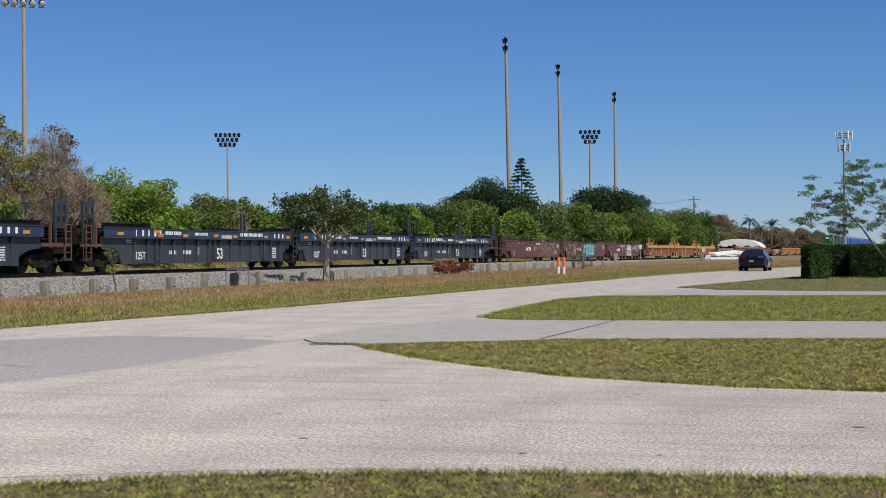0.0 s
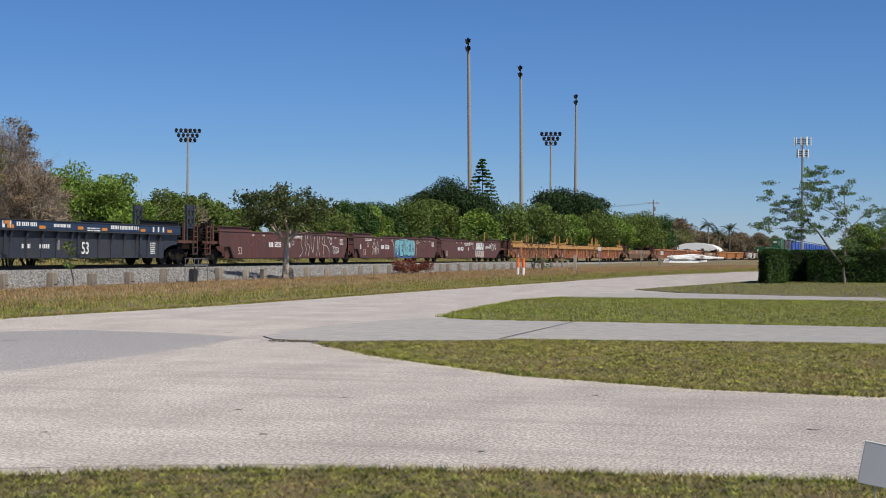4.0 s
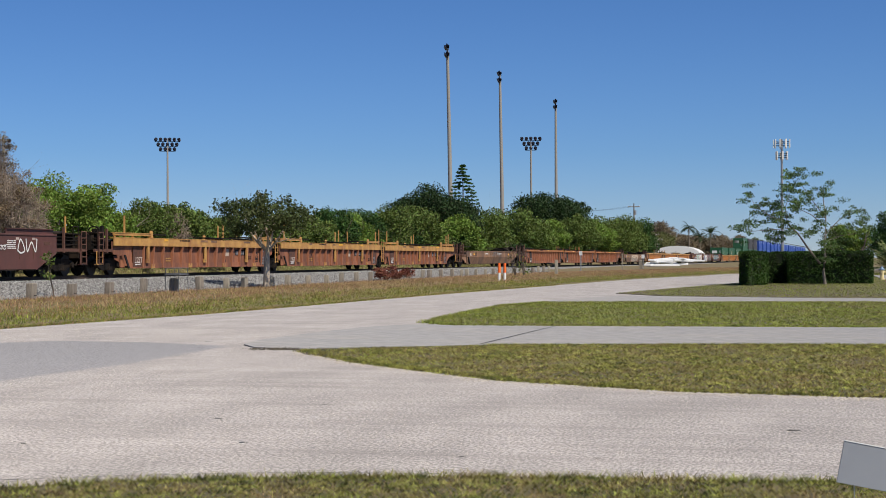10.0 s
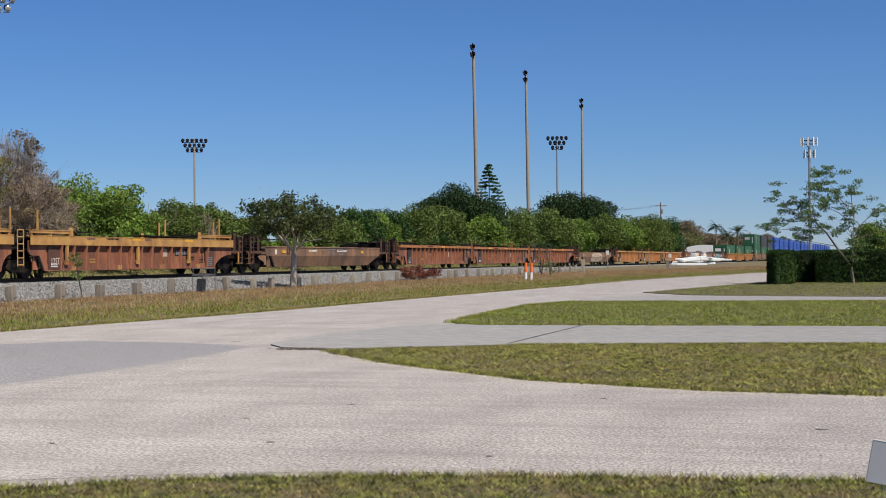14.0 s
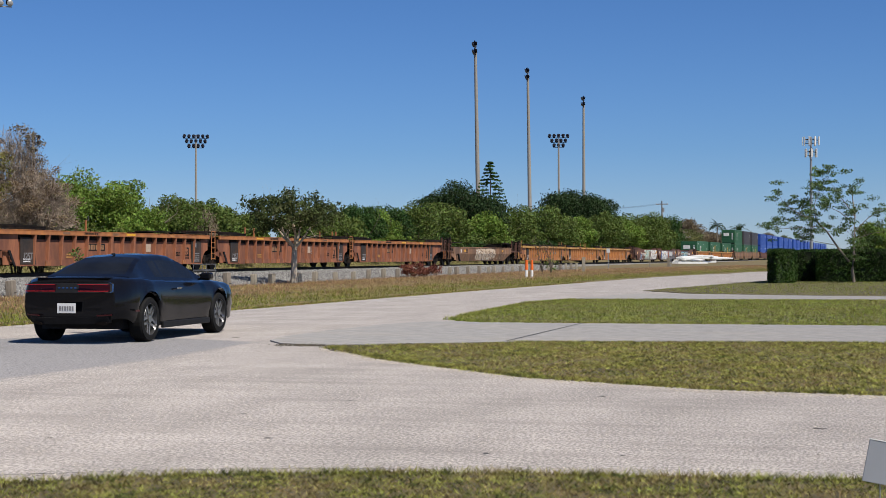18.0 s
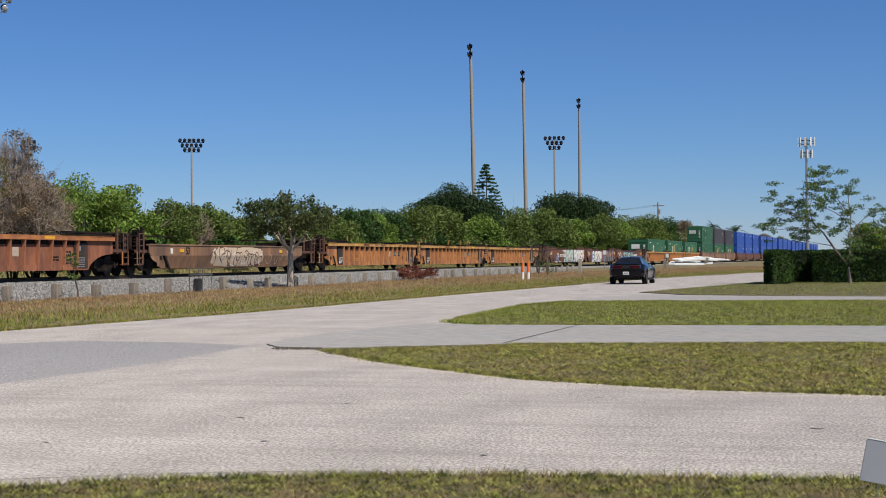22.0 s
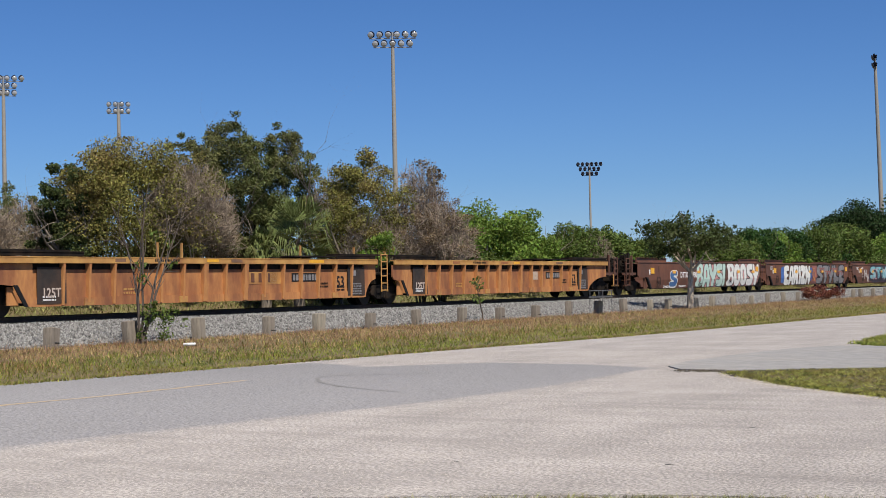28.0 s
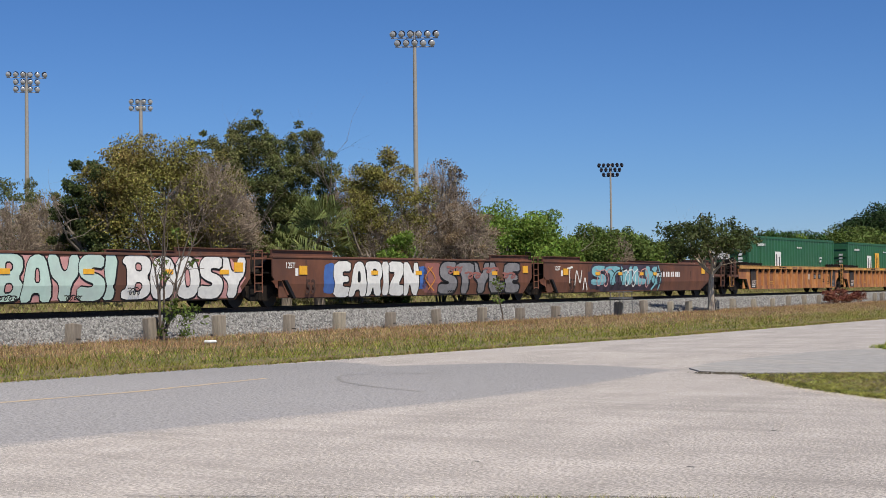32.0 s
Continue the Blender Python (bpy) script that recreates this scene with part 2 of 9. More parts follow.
# a rough, chalky surface throws light back towards the sun's side
ROAD.node_tree.nodes["Principled BSDF"].inputs["Diffuse Roughness"].default_value = 1.0
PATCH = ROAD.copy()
DRIVE = mat("driveway_concrete", (0.312, 0.301, 0.288), (0.20, 0.193, 0.186), scale=45, rough=0.85, bump=0.12, c3=(0.29, 0.27, 0.245), scale3=0.7, amount3=0.8, stretch3=(1.5, 0.5, 1), mottle=4)
DRIVE.node_tree.nodes["Principled BSDF"].inputs["Diffuse Roughness"].default_value = 1.0
TURF = mat("turf_soil", (0.13, 0.105, 0.05), (0.035, 0.032, 0.016), scale=14, rough=0.95, bump=0.6, c3=(0.15, 0.12, 0.06), scale3=0.45, amount3=0.7)
VERGE = mat("verge_soil", (0.21, 0.15, 0.07), (0.10, 0.08, 0.035), scale=7, rough=0.95, bump=0.6, c3=(0.12, 0.13, 0.04), scale3=0.35, amount3=0.6)
BALLAST = mat("ballast_bed", (0.34, 0.33, 0.31), (0.07, 0.068, 0.062), scale=16, sharp=0.1, rough=0.9, bump=1.0, c3=(0.27, 0.25, 0.22), scale3=0.7)
STONE = mat("ballast_stone", (0.27, 0.262, 0.248), (0.14, 0.136, 0.128), scale=20, rough=0.9, bump=0.2, island=0.5)
LAWN = mat("lawn_blades", (0.40, 0.385, 0.085), (0.085, 0.098, 0.022), scale=6, sharp=0.10, rough=0.7, bump=0, c3=(0.27, 0.195, 0.09), scale3=1.1, amount3=0.7, island=0.7, translucent=0.2, spec=0.2)
BANK = mat("bank_grass", (0.34, 0.30, 0.12), (0.20, 0.20, 0.07), scale=0.9, rough=0.8, bump=0, c3=(0.17, 0.19, 0.05), scale3=0.25, amount3=0.7, island=0.5, translucent=0.25, spec=0.2)
NEARLAWN = mat("near_lawn_blades", (0.34, 0.34, 0.075), (0.055, 0.068, 0.018), scale=9, sharp=0.09, rough=0.7, bump=0, c3=(0.27, 0.19, 0.095), scale3=2.2, amount3=0.8, island=0.7, translucent=0.25, spec=0.2)
LAWN2 = mat("lawn_blades_fresh", (0.36, 0.39, 0.068), (0.105, 0.14, 0.026), scale=4, sharp=0.10, rough=0.7, bump=0, c3=(0.29, 0.24, 0.09), scale3=0.5, amount3=0.55, island=0.6, translucent=0.2, spec=0.2)
DRY = mat("dry_grass", (0.60, 0.41, 0.215), (0.20, 0.13, 0.065), scale=2.4, sharp=0.10, rough=0.8, bump=0, c3=(0.30, 0.13, 0.07), scale3=0.3, amount3=0.5, island=0.4, translucent=0.25, spec=0.2)
WEED = mat("weed_green", (0.34, 0.36, 0.065), (0.095, 0.125, 0.026), scale=2.6, sharp=0.10, rough=0.75, bump=0, c3=(0.27, 0.22, 0.065), scale3=0.3, amount3=0.5, island=0.4, translucent=0.25, spec=0.2)
STALK = mat("seed_stalks", (0.46, 0.27, 0.19), (0.30, 0.17, 0.115), scale=0.7, rough=0.8, bump=0, c3=(0.36, 0.26, 0.14), scale3=0.3, amount3=0.5, island=0.4, translucent=0.25, spec=0.2)
BARK = mat("bark_grey", (0.25, 0.21, 0.165), (0.14, 0.115, 0.09), scale=14, rough=0.9, bump=0.5, stretch=(1, 1, 0.3))
BARKDARK = mat("bark_dark", (0.13, 0.10, 0.08), (0.075, 0.058, 0.046), scale=14, rough=0.9, bump=0.4, stretch=(1, 1, 0.3))
BARKPALE = mat("bark_pale", (0.50, 0.42, 0.325), (0.33, 0.27, 0.205), scale=12, rough=0.9, bump=0.4, stretch=(1, 1, 0.3))
TWIG = mat("dry_twigs", (0.38, 0.30, 0.225), (0.23, 0.18, 0.135), scale=3, rough=0.9, bump=0, island=0.3)


def leafmat(name, c, c3, isl=0.45):
    c, c3 = tuple(v * 0.98 for v in c), tuple(v * 0.98 for v in c3)
    return mat(name, c, tuple(v * 0.5 for v in c), scale=0.8, rough=0.55, bump=0, c3=c3, scale3=0.35, amount3=0.6, island=isl, translucent=0.16, spec=0.15)


LEAF_BRIGHT = leafmat("leaf_bright", (0.20, 0.295, 0.05), (0.125, 0.20, 0.037))
LEAF_MID = leafmat("leaf_mid", (0.145, 0.20, 0.045), (0.09, 0.135, 0.032))
LEAF_DEEP = leafmat("leaf_deep", (0.036, 0.066, 0.022), (0.048, 0.084, 0.025))
LEAF_DARK = leafmat("leaf_dark", (0.055, 0.112, 0.028), (0.083, 0.145, 0.032))
LEAF_OLIVE = leafmat("leaf_olive", (0.255, 0.235, 0.064), (0.30, 0.195, 0.08), 0.6)
LEAF_BROWN = leafmat("leaf_brown", (0.27, 0.19, 0.115), (0.19, 0.145, 0.075))
LEAF_RED = leafmat("leaf_red", (0.25, 0.085, 0.06), (0.17, 0.10, 0.05))
LEAF_HEDGE = leafmat("leaf_hedge", (0.055, 0.105, 0.020), (0.035, 0.07, 0.015))
LEAF_PALM = leafmat("leaf_palm", (0.18, 0.22, 0.072), (0.23, 0.215, 0.09))
LEAF_GREY = leafmat("leaf_grey_brown", (0.25, 0.195, 0.13), (0.185, 0.155, 0.085))
LEAF_SPRING = leafmat("leaf_spring", (0.125, 0.20, 0.055), (0.08, 0.14, 0.037))
LEAF_ROADSIDE = leafmat("leaf_roadside", (0.075, 0.10, 0.032), (0.11, 0.115, 0.04))
LEAF_OAK = leafmat("leaf_oak", (0.155, 0.175, 0.06), (0.20, 0.165, 0.07))
CONCRETE = mat("spun_concrete", (0.31, 0.29, 0.26), (0.25, 0.235, 0.21), scale=5, rough=0.85, bump=0.1, c3=(0.33, 0.30, 0.26), scale3=0.25)
STEEL = mat("galvanised_steel", (0.42, 0.43, 0.44), (0.34, 0.35, 0.36), scale=6, rough=0.5, metal=0.7, bump=0.05)
LAMPBLACK = mat("lamp_housing", (0.012, 0.014, 0.026), (0.010, 0.011, 0.018), scale=5, rough=0.7, bump=0.05, spec=0.1)
# Paler copy of the lens, sunlight painted in, for lamps facing the viewer.
LAMPBRIGHT = mat("sunlit_lamp_lens", (0.52, 0.54, 0.57), (0.42, 0.44, 0.47), scale=5, rough=0.2, metal=0.3, bump=0)
LAMPGLASS = mat("lamp_lens", (0.03, 0.036, 0.06), (0.02, 0.025, 0.045), scale=5, rough=0.35, metal=0.0, bump=0, spec=0.2)
DULLSTEEL = mat("dull_steel", (0.16, 0.165, 0.17), (0.10, 0.10, 0.105), scale=9, rough=0.7, metal=0.3, bump=0.05)
WOODPOST = mat("weathered_post", (0.33, 0.285, 0.225), (0.19, 0.165, 0.13), scale=9, rough=0.9, bump=0.4, stretch=(1, 1, 0.25), objrand=0.25, c3=(0.20, 0.17, 0.14), scale3=2.5)
RUST = mat("rail_rust", (0.06, 0.042, 0.032), (0.035, 0.025, 0.02), scale=9, rough=0.85, bump=0.2)
TIE = mat("tie_wood", (0.10, 0.085, 0.07), (0.06, 0.05, 0.042), scale=6, rough=0.95, bump=0.4)
# Grime darkened for shade under the end platforms; also blackens the chord recess.
GRIMESHADE = mat("underframe_grime", (0.016, 0.013, 0.011), (0.007, 0.006, 0.0055), scale=7, rough=0.8, bump=0.2, spec=0.15, c3=(0.045, 0.03, 0.02), scale3=1.5, amount3=0.7)
WHEELSTEEL = mat("wheel_steel", (0.022, 0.018, 0.016), (0.012, 0.010, 0.009), scale=8, rough=0.6, metal=0.4, bump=0.1)
WHITE = mat("white_paint", (0.76, 0.76, 0.74), (0.66, 0.66, 0.64), scale=7, rough=0.6, bump=0.05)
YELLOW = mat("reflector_yellow", (0.80, 0.42, 0.03), (0.70, 0.35, 0.03), scale=9, rough=0.45, bump=0)
BLACK = mat("black_paint", (0.014, 0.014, 0.015), (0.009, 0.009, 0.010), scale=7, rough=0.6, bump=0.05, spec=0.25)
RIBPAINT = mat("weathered_orange", (0.50, 0.225, 0.075), (0.30, 0.115, 0.045), scale=2.4, rough=0.75, bump=0.15, c3=(0.17, 0.062, 0.033), scale3=0.9, amount3=0.85, stretch=(1, 1, 0.35), stretch3=(1, 1, 0.4))
RIBPAINT2 = mat("weathered_rust_orange", (0.34, 0.130, 0.063), (0.19, 0.070, 0.040), scale=2.4, rough=0.78, bump=0.15, c3=(0.12, 0.050, 0.032), scale3=0.9, amount3=0.85, stretch=(1, 1, 0.35), stretch3=(1, 1, 0.4))
CHORD = mat("yellow_chord", (0.56, 0.315, 0.09), (0.42, 0.215, 0.065), scale=2.0, rough=0.65, bump=0.1, c3=(0.26, 0.105, 0.045), scale3=0.7, amount3=0.8)
CHORD2 = mat("faded_chord", (0.494, 0.196, 0.057), (0.345, 0.127, 0.052), scale=2.0, rough=0.7, bump=0.1, c3=(0.16, 0.07, 0.04), scale3=0.7, amount3=0.8)
BROWNPAINT = mat("oxide_brown", (0.129, 0.048, 0.039), (0.095, 0.037, 0.030), scale=2.5, rough=0.6, bump=0.08, c3=(0.085, 0.042, 0.034), scale3=0.5, amount3=0.7, stretch=(1, 1, 0.4))
BROWNOLD = mat("faded_brown", (0.333, 0.178, 0.090), (0.218, 0.115, 0.062), scale=2.5, rough=0.7, bump=0.1, c3=(0.085, 0.055, 0.042), scale3=0.5, amount3=0.8, stretch=(1, 1, 0.4))
BROWNRED = mat("rust_red_brown", (0.181, 0.070, 0.037), (0.115, 0.045, 0.026), scale=2.5, rough=0.65, bump=0.1, c3=(0.085, 0.040, 0.026), scale3=0.5, amount3=0.7, stretch=(1, 1, 0.4))
NAVY = mat("blue_black_paint", (0.034, 0.040, 0.054), (0.026, 0.030, 0.040), scale=3, rough=0.45, bump=0.05, c3=(0.055, 0.052, 0.05), scale3=0.6, amount3=0.6)
NAVYBAND = mat("navy_band", (0.024, 0.045, 0.095), (0.018, 0.033, 0.07), scale=3, rough=0.45, bump=0.05)
GREENBOX = mat("container_green", (0.022, 0.115, 0.044), (0.018, 0.092, 0.036), scale=2, rough=0.5, bump=0.05, c3=(0.03, 0.10, 0.05), scale3=0.3)
BLUEBOX = mat("container_blue", (0.020, 0.085, 0.42), (0.016, 0.068, 0.34), scale=2, rough=0.45, bump=0.05, c3=(0.02, 0.06, 0.28), scale3=0.3)
DARKBOX = mat("container_dark", (0.050, 0.048, 0.055), (0.036, 0.035, 0.040), scale=2, rough=0.5, bump=0.05, c3=(0.08, 0.06, 0.055), scale3=0.3)
MINT = mat("mint_spray", (0.50, 0.66, 0.58), (0.43, 0.58, 0.51), scale=4, rough=0.6, bump=0.03, c3=(0.42, 0.48, 0.45), scale3=0.8)
PINK = mat("pink_spray", (0.58, 0.30, 0.28), (0.48, 0.24, 0.23), scale=4, rough=0.6, bump=0.03)
PALESPRAY = mat("pale_spray", (0.76, 0.75, 0.71), (0.64, 0.63, 0.60), scale=4, rough=0.6, bump=0.03)
GREYSPRAY = mat("grey_spray", (0.24, 0.23, 0.235), (0.17, 0.165, 0.17), scale=4, rough=0.6, bump=0.03)
BLUESPRAY = mat("blue_spray", (0.06, 0.15, 0.42), (0.05, 0.11, 0.33), scale=4, rough=0.6, bump=0.03)
TEALSPRAY = mat("teal_spray", (0.22, 0.46, 0.50), (0.15, 0.36, 0.42), scale=4, rough=0.6, bump=0.03)

# ---- ground, roads, lawns ----
TRACK_Y, RAIL_Z = 29.95, 0.76


def bed_shift(x):
    """How far the track bed has bent to the right and dropped at x, beyond the straight near stretch."""
    u, v = x - 125.0, x - 90.0
    a = 0.0011 * (v + np.sqrt(v * v + 900))
    return -0.0115 * (u + np.sqrt(u * u + 900)), -0.55 * (1 - np.exp(-a / 0.55))


def track_shift(x):
    """The same for the rails, which run a little askew to the bed's near edge."""
    u, w = x - 125.0, x - 150.0
    return -0.01028 * (x - 50 - 0.5 * (w + np.sqrt(w * w + 900))) - 0.01416 * (u + np.sqrt(u * u + 900)), bed_shift(x)[1]


def along_track(bm, poly, shift=track_shift):
    """Draws a profile of (y, z) out along the track, bend and all."""
    xs = [-400, -100] + list(range(0, 700, 20)) + [750, 850, 1000, 1200]
    rings = []
    for x in xs:
        dy, dz = shift(np.float64(x))
        rings.append([bm.verts.new((x, y + float(dy), z + float(dz))) for y, z in poly])
    n = len(poly)
    for a, b in zip(rings[:-1], rings[1:]):
        for k in range(n):
            bm.faces.new((a[k], a[(k + 1) % n], b[(k + 1) % n], b[k]))
    bm.faces.new(rings[0])
    bm.faces.new(rings[-1][::-1])


def smooth(a, b, x):
    t = np.clip((x - a) / (b - a), 0, 1)
    return t * t * (3 - 2 * t)


def verge_y(x):
    """Far edge of the road, which bends away to the right in the distance."""
    return np.interp(x, [-60, 0, 15, 20, 27, 35, 54, 91, 106, 127, 180, 260], [19.5, 17.9, 16.9, 16.3, 15.7, 14.8, 14.1, 11.9, 10.1, 7.0, -3, -22])


def ground_z(x, y):
    d = y - verge_y(x)
    return -0.03 + 0.07 * smooth(0.0, 0.5, d) + 0.17 * smooth(0.5, 6.3, d) + 0.14 * smooth(22.6, 24.4, y) + 0.62 * smooth(34.4, 37.2, y)


gx = np.concatenate([np.linspace(-4000, -80, 12), np.linspace(-60, 140, 161), np.linspace(150, 400, 26), np.linspace(500, 4500, 12)])
gy = np.concatenate([np.linspace(-4000, -60, 12), np.linspace(-45, 10, 23), np.linspace(10.4, 36, 65), np.linspace(38, 80, 22), np.linspace(100, 4000, 14)])
GX, GY = np.meshgrid(gx, gy, indexing="ij")
GZ = ground_z(GX, GY)
idx = np.arange(GX.size).reshape(GX.shape)
ground = raw("ground", np.stack([GX, GY, GZ], -1).reshape(-1, 3), np.stack([idx[:-1, :-1], idx[1:, :-1], idx[1:, 1:], idx[:-1, 1:]], -1).reshape(-1, 4), VERGE, smooth=True)
tagged(ground, "rough grass and sandy ground reaching the horizon", "ground", kind="structure")

# the road: light chip-seal, with the junction before the camera
vx = np.concatenate([np.linspace(-60, 130, 96), np.linspace(140, 260, 10)])
far_edge = [(float(x), float(verge_y(x)) + random.uniform(-0.07, 0.07)) for x in vx]
near_edge = [(250, -29), (180, -10.5), (140, -2.0), (112, 1.8), (92, 3.0), (79.4, 4.1), (65.6, 6.3), (57.5, 6.6), (54.5, 3.5), (53, -40), (-60, -40)]
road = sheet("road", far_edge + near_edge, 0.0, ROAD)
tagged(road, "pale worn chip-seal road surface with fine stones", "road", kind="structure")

patch_poly = wob([(-40, 20.2), (0, 18.5), (12.0, 17.6), (15.5, 17.0), (20.0, 16.35), (22.2, 15.7), (21.6, 14.6), (21.0, 13.9), (22.6, 12.3), (22.4, 10.6), (21.6, 8.9), (17.7, 8.7), (14.0, 8.9), (9.1, 9.9), (0, 12.2), (-40, 18)], 0.8, 0.05, 3)


def soft_patch(poly, x0, x1, y0, y1, step, z, width):
    """A skin of asphalt that thins out unevenly towards its edge."""
    gx_, gy_ = np.arange(x0, x1 + 1e-6, step), np.arange(y0, y1 + 1e-6, step)
    X, Y = np.meshgrid(gx_, gy_, indexing="ij")
    P = np.stack([X.ravel(), Y.ravel()], 1)
    q = np.asarray(poly)
    d = np.full(len(P), 1e9)
    for a, b in zip(q, np.roll(q, -1, axis=0)):
        u = np.clip(((P - a) @ (b - a)) / ((b - a) @ (b - a) + 1e-9), 0, 1)
        d = np.minimum(d, np.linalg.norm(P - a - u[:, None] * (b - a), axis=1))
    d = np.where(inside(poly, P), d, -d)
    i = np.arange(len(P)).reshape(X.shape)
    F = np.stack([i[:-1, :-1], i[1:, :-1], i[1:, 1:], i[:-1, 1:]], -1).reshape(-1, 4)
    F = F[(d[F] > -width).any(1)]
    ob = raw("asphalt_patch", np.column_stack([P, z - 0.007 * np.clip(-d / width, 0, 1)]), F, PATCH)
    at = ob.data.attributes.new("thinning", "FLOAT", "POINT")
    at.data.foreach_set("value", np.clip(0.5 + d / (2 * width), 0, 1).astype(np.float32))
    return ob


nt = PATCH.node_tree
PATCH.name = "grey_asphalt"
_grain = next(n for n in nt.nodes if n.type == "TEX_NOISE")
_at, _no, _ad, _ra, _asp, _big, _mx, _mi = (nt.nodes.new("ShaderNode" + k) for k in ("Attribute", "TexNoise", "Math", "MapRange", "ValToRGB", "TexNoise", "MixRGB", "MixRGB"))
_at.attribute_name = "thinning"
_no.inputs["Scale"].default_value, _no.inputs["Detail"].default_value = 4.0, 8
_ad.operation = "ADD"
nt.links.new(_at.outputs["Fac"], _ad.inputs[0])
nt.links.new(_no.outputs[0], _ad.inputs[1])
_ra.inputs[1].default_value, _ra.inputs[2].default_value = 0.80, 1.20
nt.links.new(_ad.outputs[0], _ra.inputs[0])
_asp.color_ramp.elements[0].position, _asp.color_ramp.elements[1].position = 0.38, 0.62
_asp.color_ramp.elements[0].color, _asp.color_ramp.elements[1].color = (0.118, 0.115, 0.117, 1), (0.312, 0.301, 0.300, 1)
nt.links.new(_grain.outputs[0], _asp.inputs[0])
_big.inputs["Scale"].default_value, _big.inputs["Detail"].default_value = 0.9, 6
_mx.blend_type = "OVERLAY"
_mx.inputs[0].default_value = 0.35
nt.links.new(_asp.outputs[0], _mx.inputs[1])
nt.links.new(_big.outputs[0], _mx.inputs[2])
_base = nt.nodes["Principled BSDF"].inputs["Base Color"]
nt.links.new(_base.links[0].from_socket, _mi.inputs[1])
nt.links.new(_mx.outputs[0], _mi.inputs[2])
nt.links.new(_ra.outputs[0], _mi.inputs[0])
nt.links.new(_mi.outputs[0], _base)
patch = soft_patch(patch_poly, 4.0, 24.5, 8.0, 17.4, 0.2, 0.003, 0.4)
tagged(patch, "smoother blue-grey asphalt lane joining the junction", "road", kind="structure")
stripe = sheet("centre_line", wob([(12.0, 13.90), (14.66, 13.60), (17.6, 13.72), (17.6, 13.60), (14.66, 13.46), (12.0, 13.76)], 0.3, 0.02, 4), 0.005,
               mat("worn_yellow_line", (0.50, 0.36, 0.20), (0.36, 0.33, 0.30), scale=9, rough=0.9, bump=0.2))
tagged(stripe, "worn yellow centre line on grey asphalt", "road marking", kind="structure")

drive_poly = [(21.0, 6.9), (20.9, 7.5), (21.2, 8.3), (21.9, 8.75), (23.0, 8.95), (25.5, 8.9), (27.7, 8.65), (29.2, 8.1), (28.85, 7.0), (28.95, 0), (28.95, -30), (23.3, -30), (23.25, 0), (22.45, 4.7), (21.4, 6.5)]
drive = sheet("driveway", drive_poly, 0.020, DRIVE, thick=0.2)
tagged(drive, "grey concrete driveway slab with a diagonal joint", "driveway", kind="structure")
joint = sheet("driveway_joint", [(22.45, 5.06), (28.9, 4.99), (28.9, 5.02), (22.45, 5.10)], 0.024, BLACK)
tagged(joint, "dark open joint across the driveway", "joint", kind="structure")
drive2 = sheet("second_driveway", [(45.2, 8.5), (51.8, 7.3), (52.4, 5.3), (50.7, 1.5), (49.8, -3), (50.4, -30), (46.0, -30)], 0.009, DRIVE, thick=0.2)
tagged(drive2, "pale concrete driveway between two lawns", "driveway", kind="structure")

L1 = wob([(20.6, 7.3), (18.4, 5.75), (16.0, 3.4), (15.0, 1.4), (14.75, 0), (14.4, -6), (14.2, -30), (23.25, -30), (23.2, 0), (22.4, 4.7), (21.2, 6.8)], 0.3, 0.05, 5)
L2 = wob([(30.2, 8.0), (35.0, 8.4), (41.8, 8.7), (44.6, 8.1), (45.3, 4.2), (45.7, 0), (46.0, -30), (28.9, -30), (28.9, 0), (28.6, 6.0), (29.0, 7.2)], 0.4, 0.05, 6)
L3 = wob([(56.4, 7.55), (65.6, 6.3), (79.4, 4.2), (92, 3.0), (110, 1.8), (140, -2.5), (180, -12), (140, -32), (50.3, -30), (49.6, -3), (50.5, 1.5), (52.2, 5.2)], 0.6, 0.05, 7)
NEAR = wob([(6.9, 6.3), (7.5, 5.1), (8.1, 4.15), (8.5, 3.2), (8.82, 1.9), (9.0, 0), (8.9, -3), (8.7, -30), (-14, -30), (-14, 24), (-4, 13), (4, 8.6)], 0.25, 0.04, 8)
for nm, poly, z in (("lawn_1", L1, 0.012), ("lawn_2", L2, 0.014), ("lawn_3", L3, 0.016), ("lawn_4", NEAR, 0.012)):
    tagged(sheet(nm, poly, z, TURF, thick=0.15), "short green and straw-coloured lawn turf", "lawn", kind="structure")


def blades(name, n, region, h, w, material, lean=0.5, z=None, seed=0, poly=None, keep=None, bias=1.0, strip=False):
    """Many grass blades, each one narrow bent triangle."""
    rng = np.random.default_rng(seed)
    x0, x1, y0, y1 = region
    P = np.stack([x0 + (x1 - x0) * rng.uniform(0, 1, n) ** bias, rng.uniform(y0, y1, n)], 1)
    if strip:
        P[:, 1] += verge_y(P[:, 0])
    if poly is not None:
        P = P[inside(poly, P)]
    if keep is not None:
        P = P[keep(P, rng)]
    n = len(P)
    a = rng.uniform(0, 2 * np.pi, n)
    hh = h * rng.uniform(0.45, 1.25, n)
    ww = w * rng.uniform(0.6, 1.3, n)
    base = np.stack([P[:, 0], P[:, 1], (ground_z(P[:, 0], P[:, 1]) if z is None else np.full(n, z))], 1)
    side = np.stack([np.cos(a), np.sin(a), 0 * a], 1) * ww[:, None]
    la = rng.uniform(0, 2 * np.pi, n)
    tip = base + np.stack([np.cos(la) * lean * hh, np.sin(la) * lean * hh, hh], 1)
    V = np.stack([base - side, base + side, tip], 1).reshape(-1, 3)
    return raw(name, V, np.arange(3 * n).reshape(-1, 3), material)


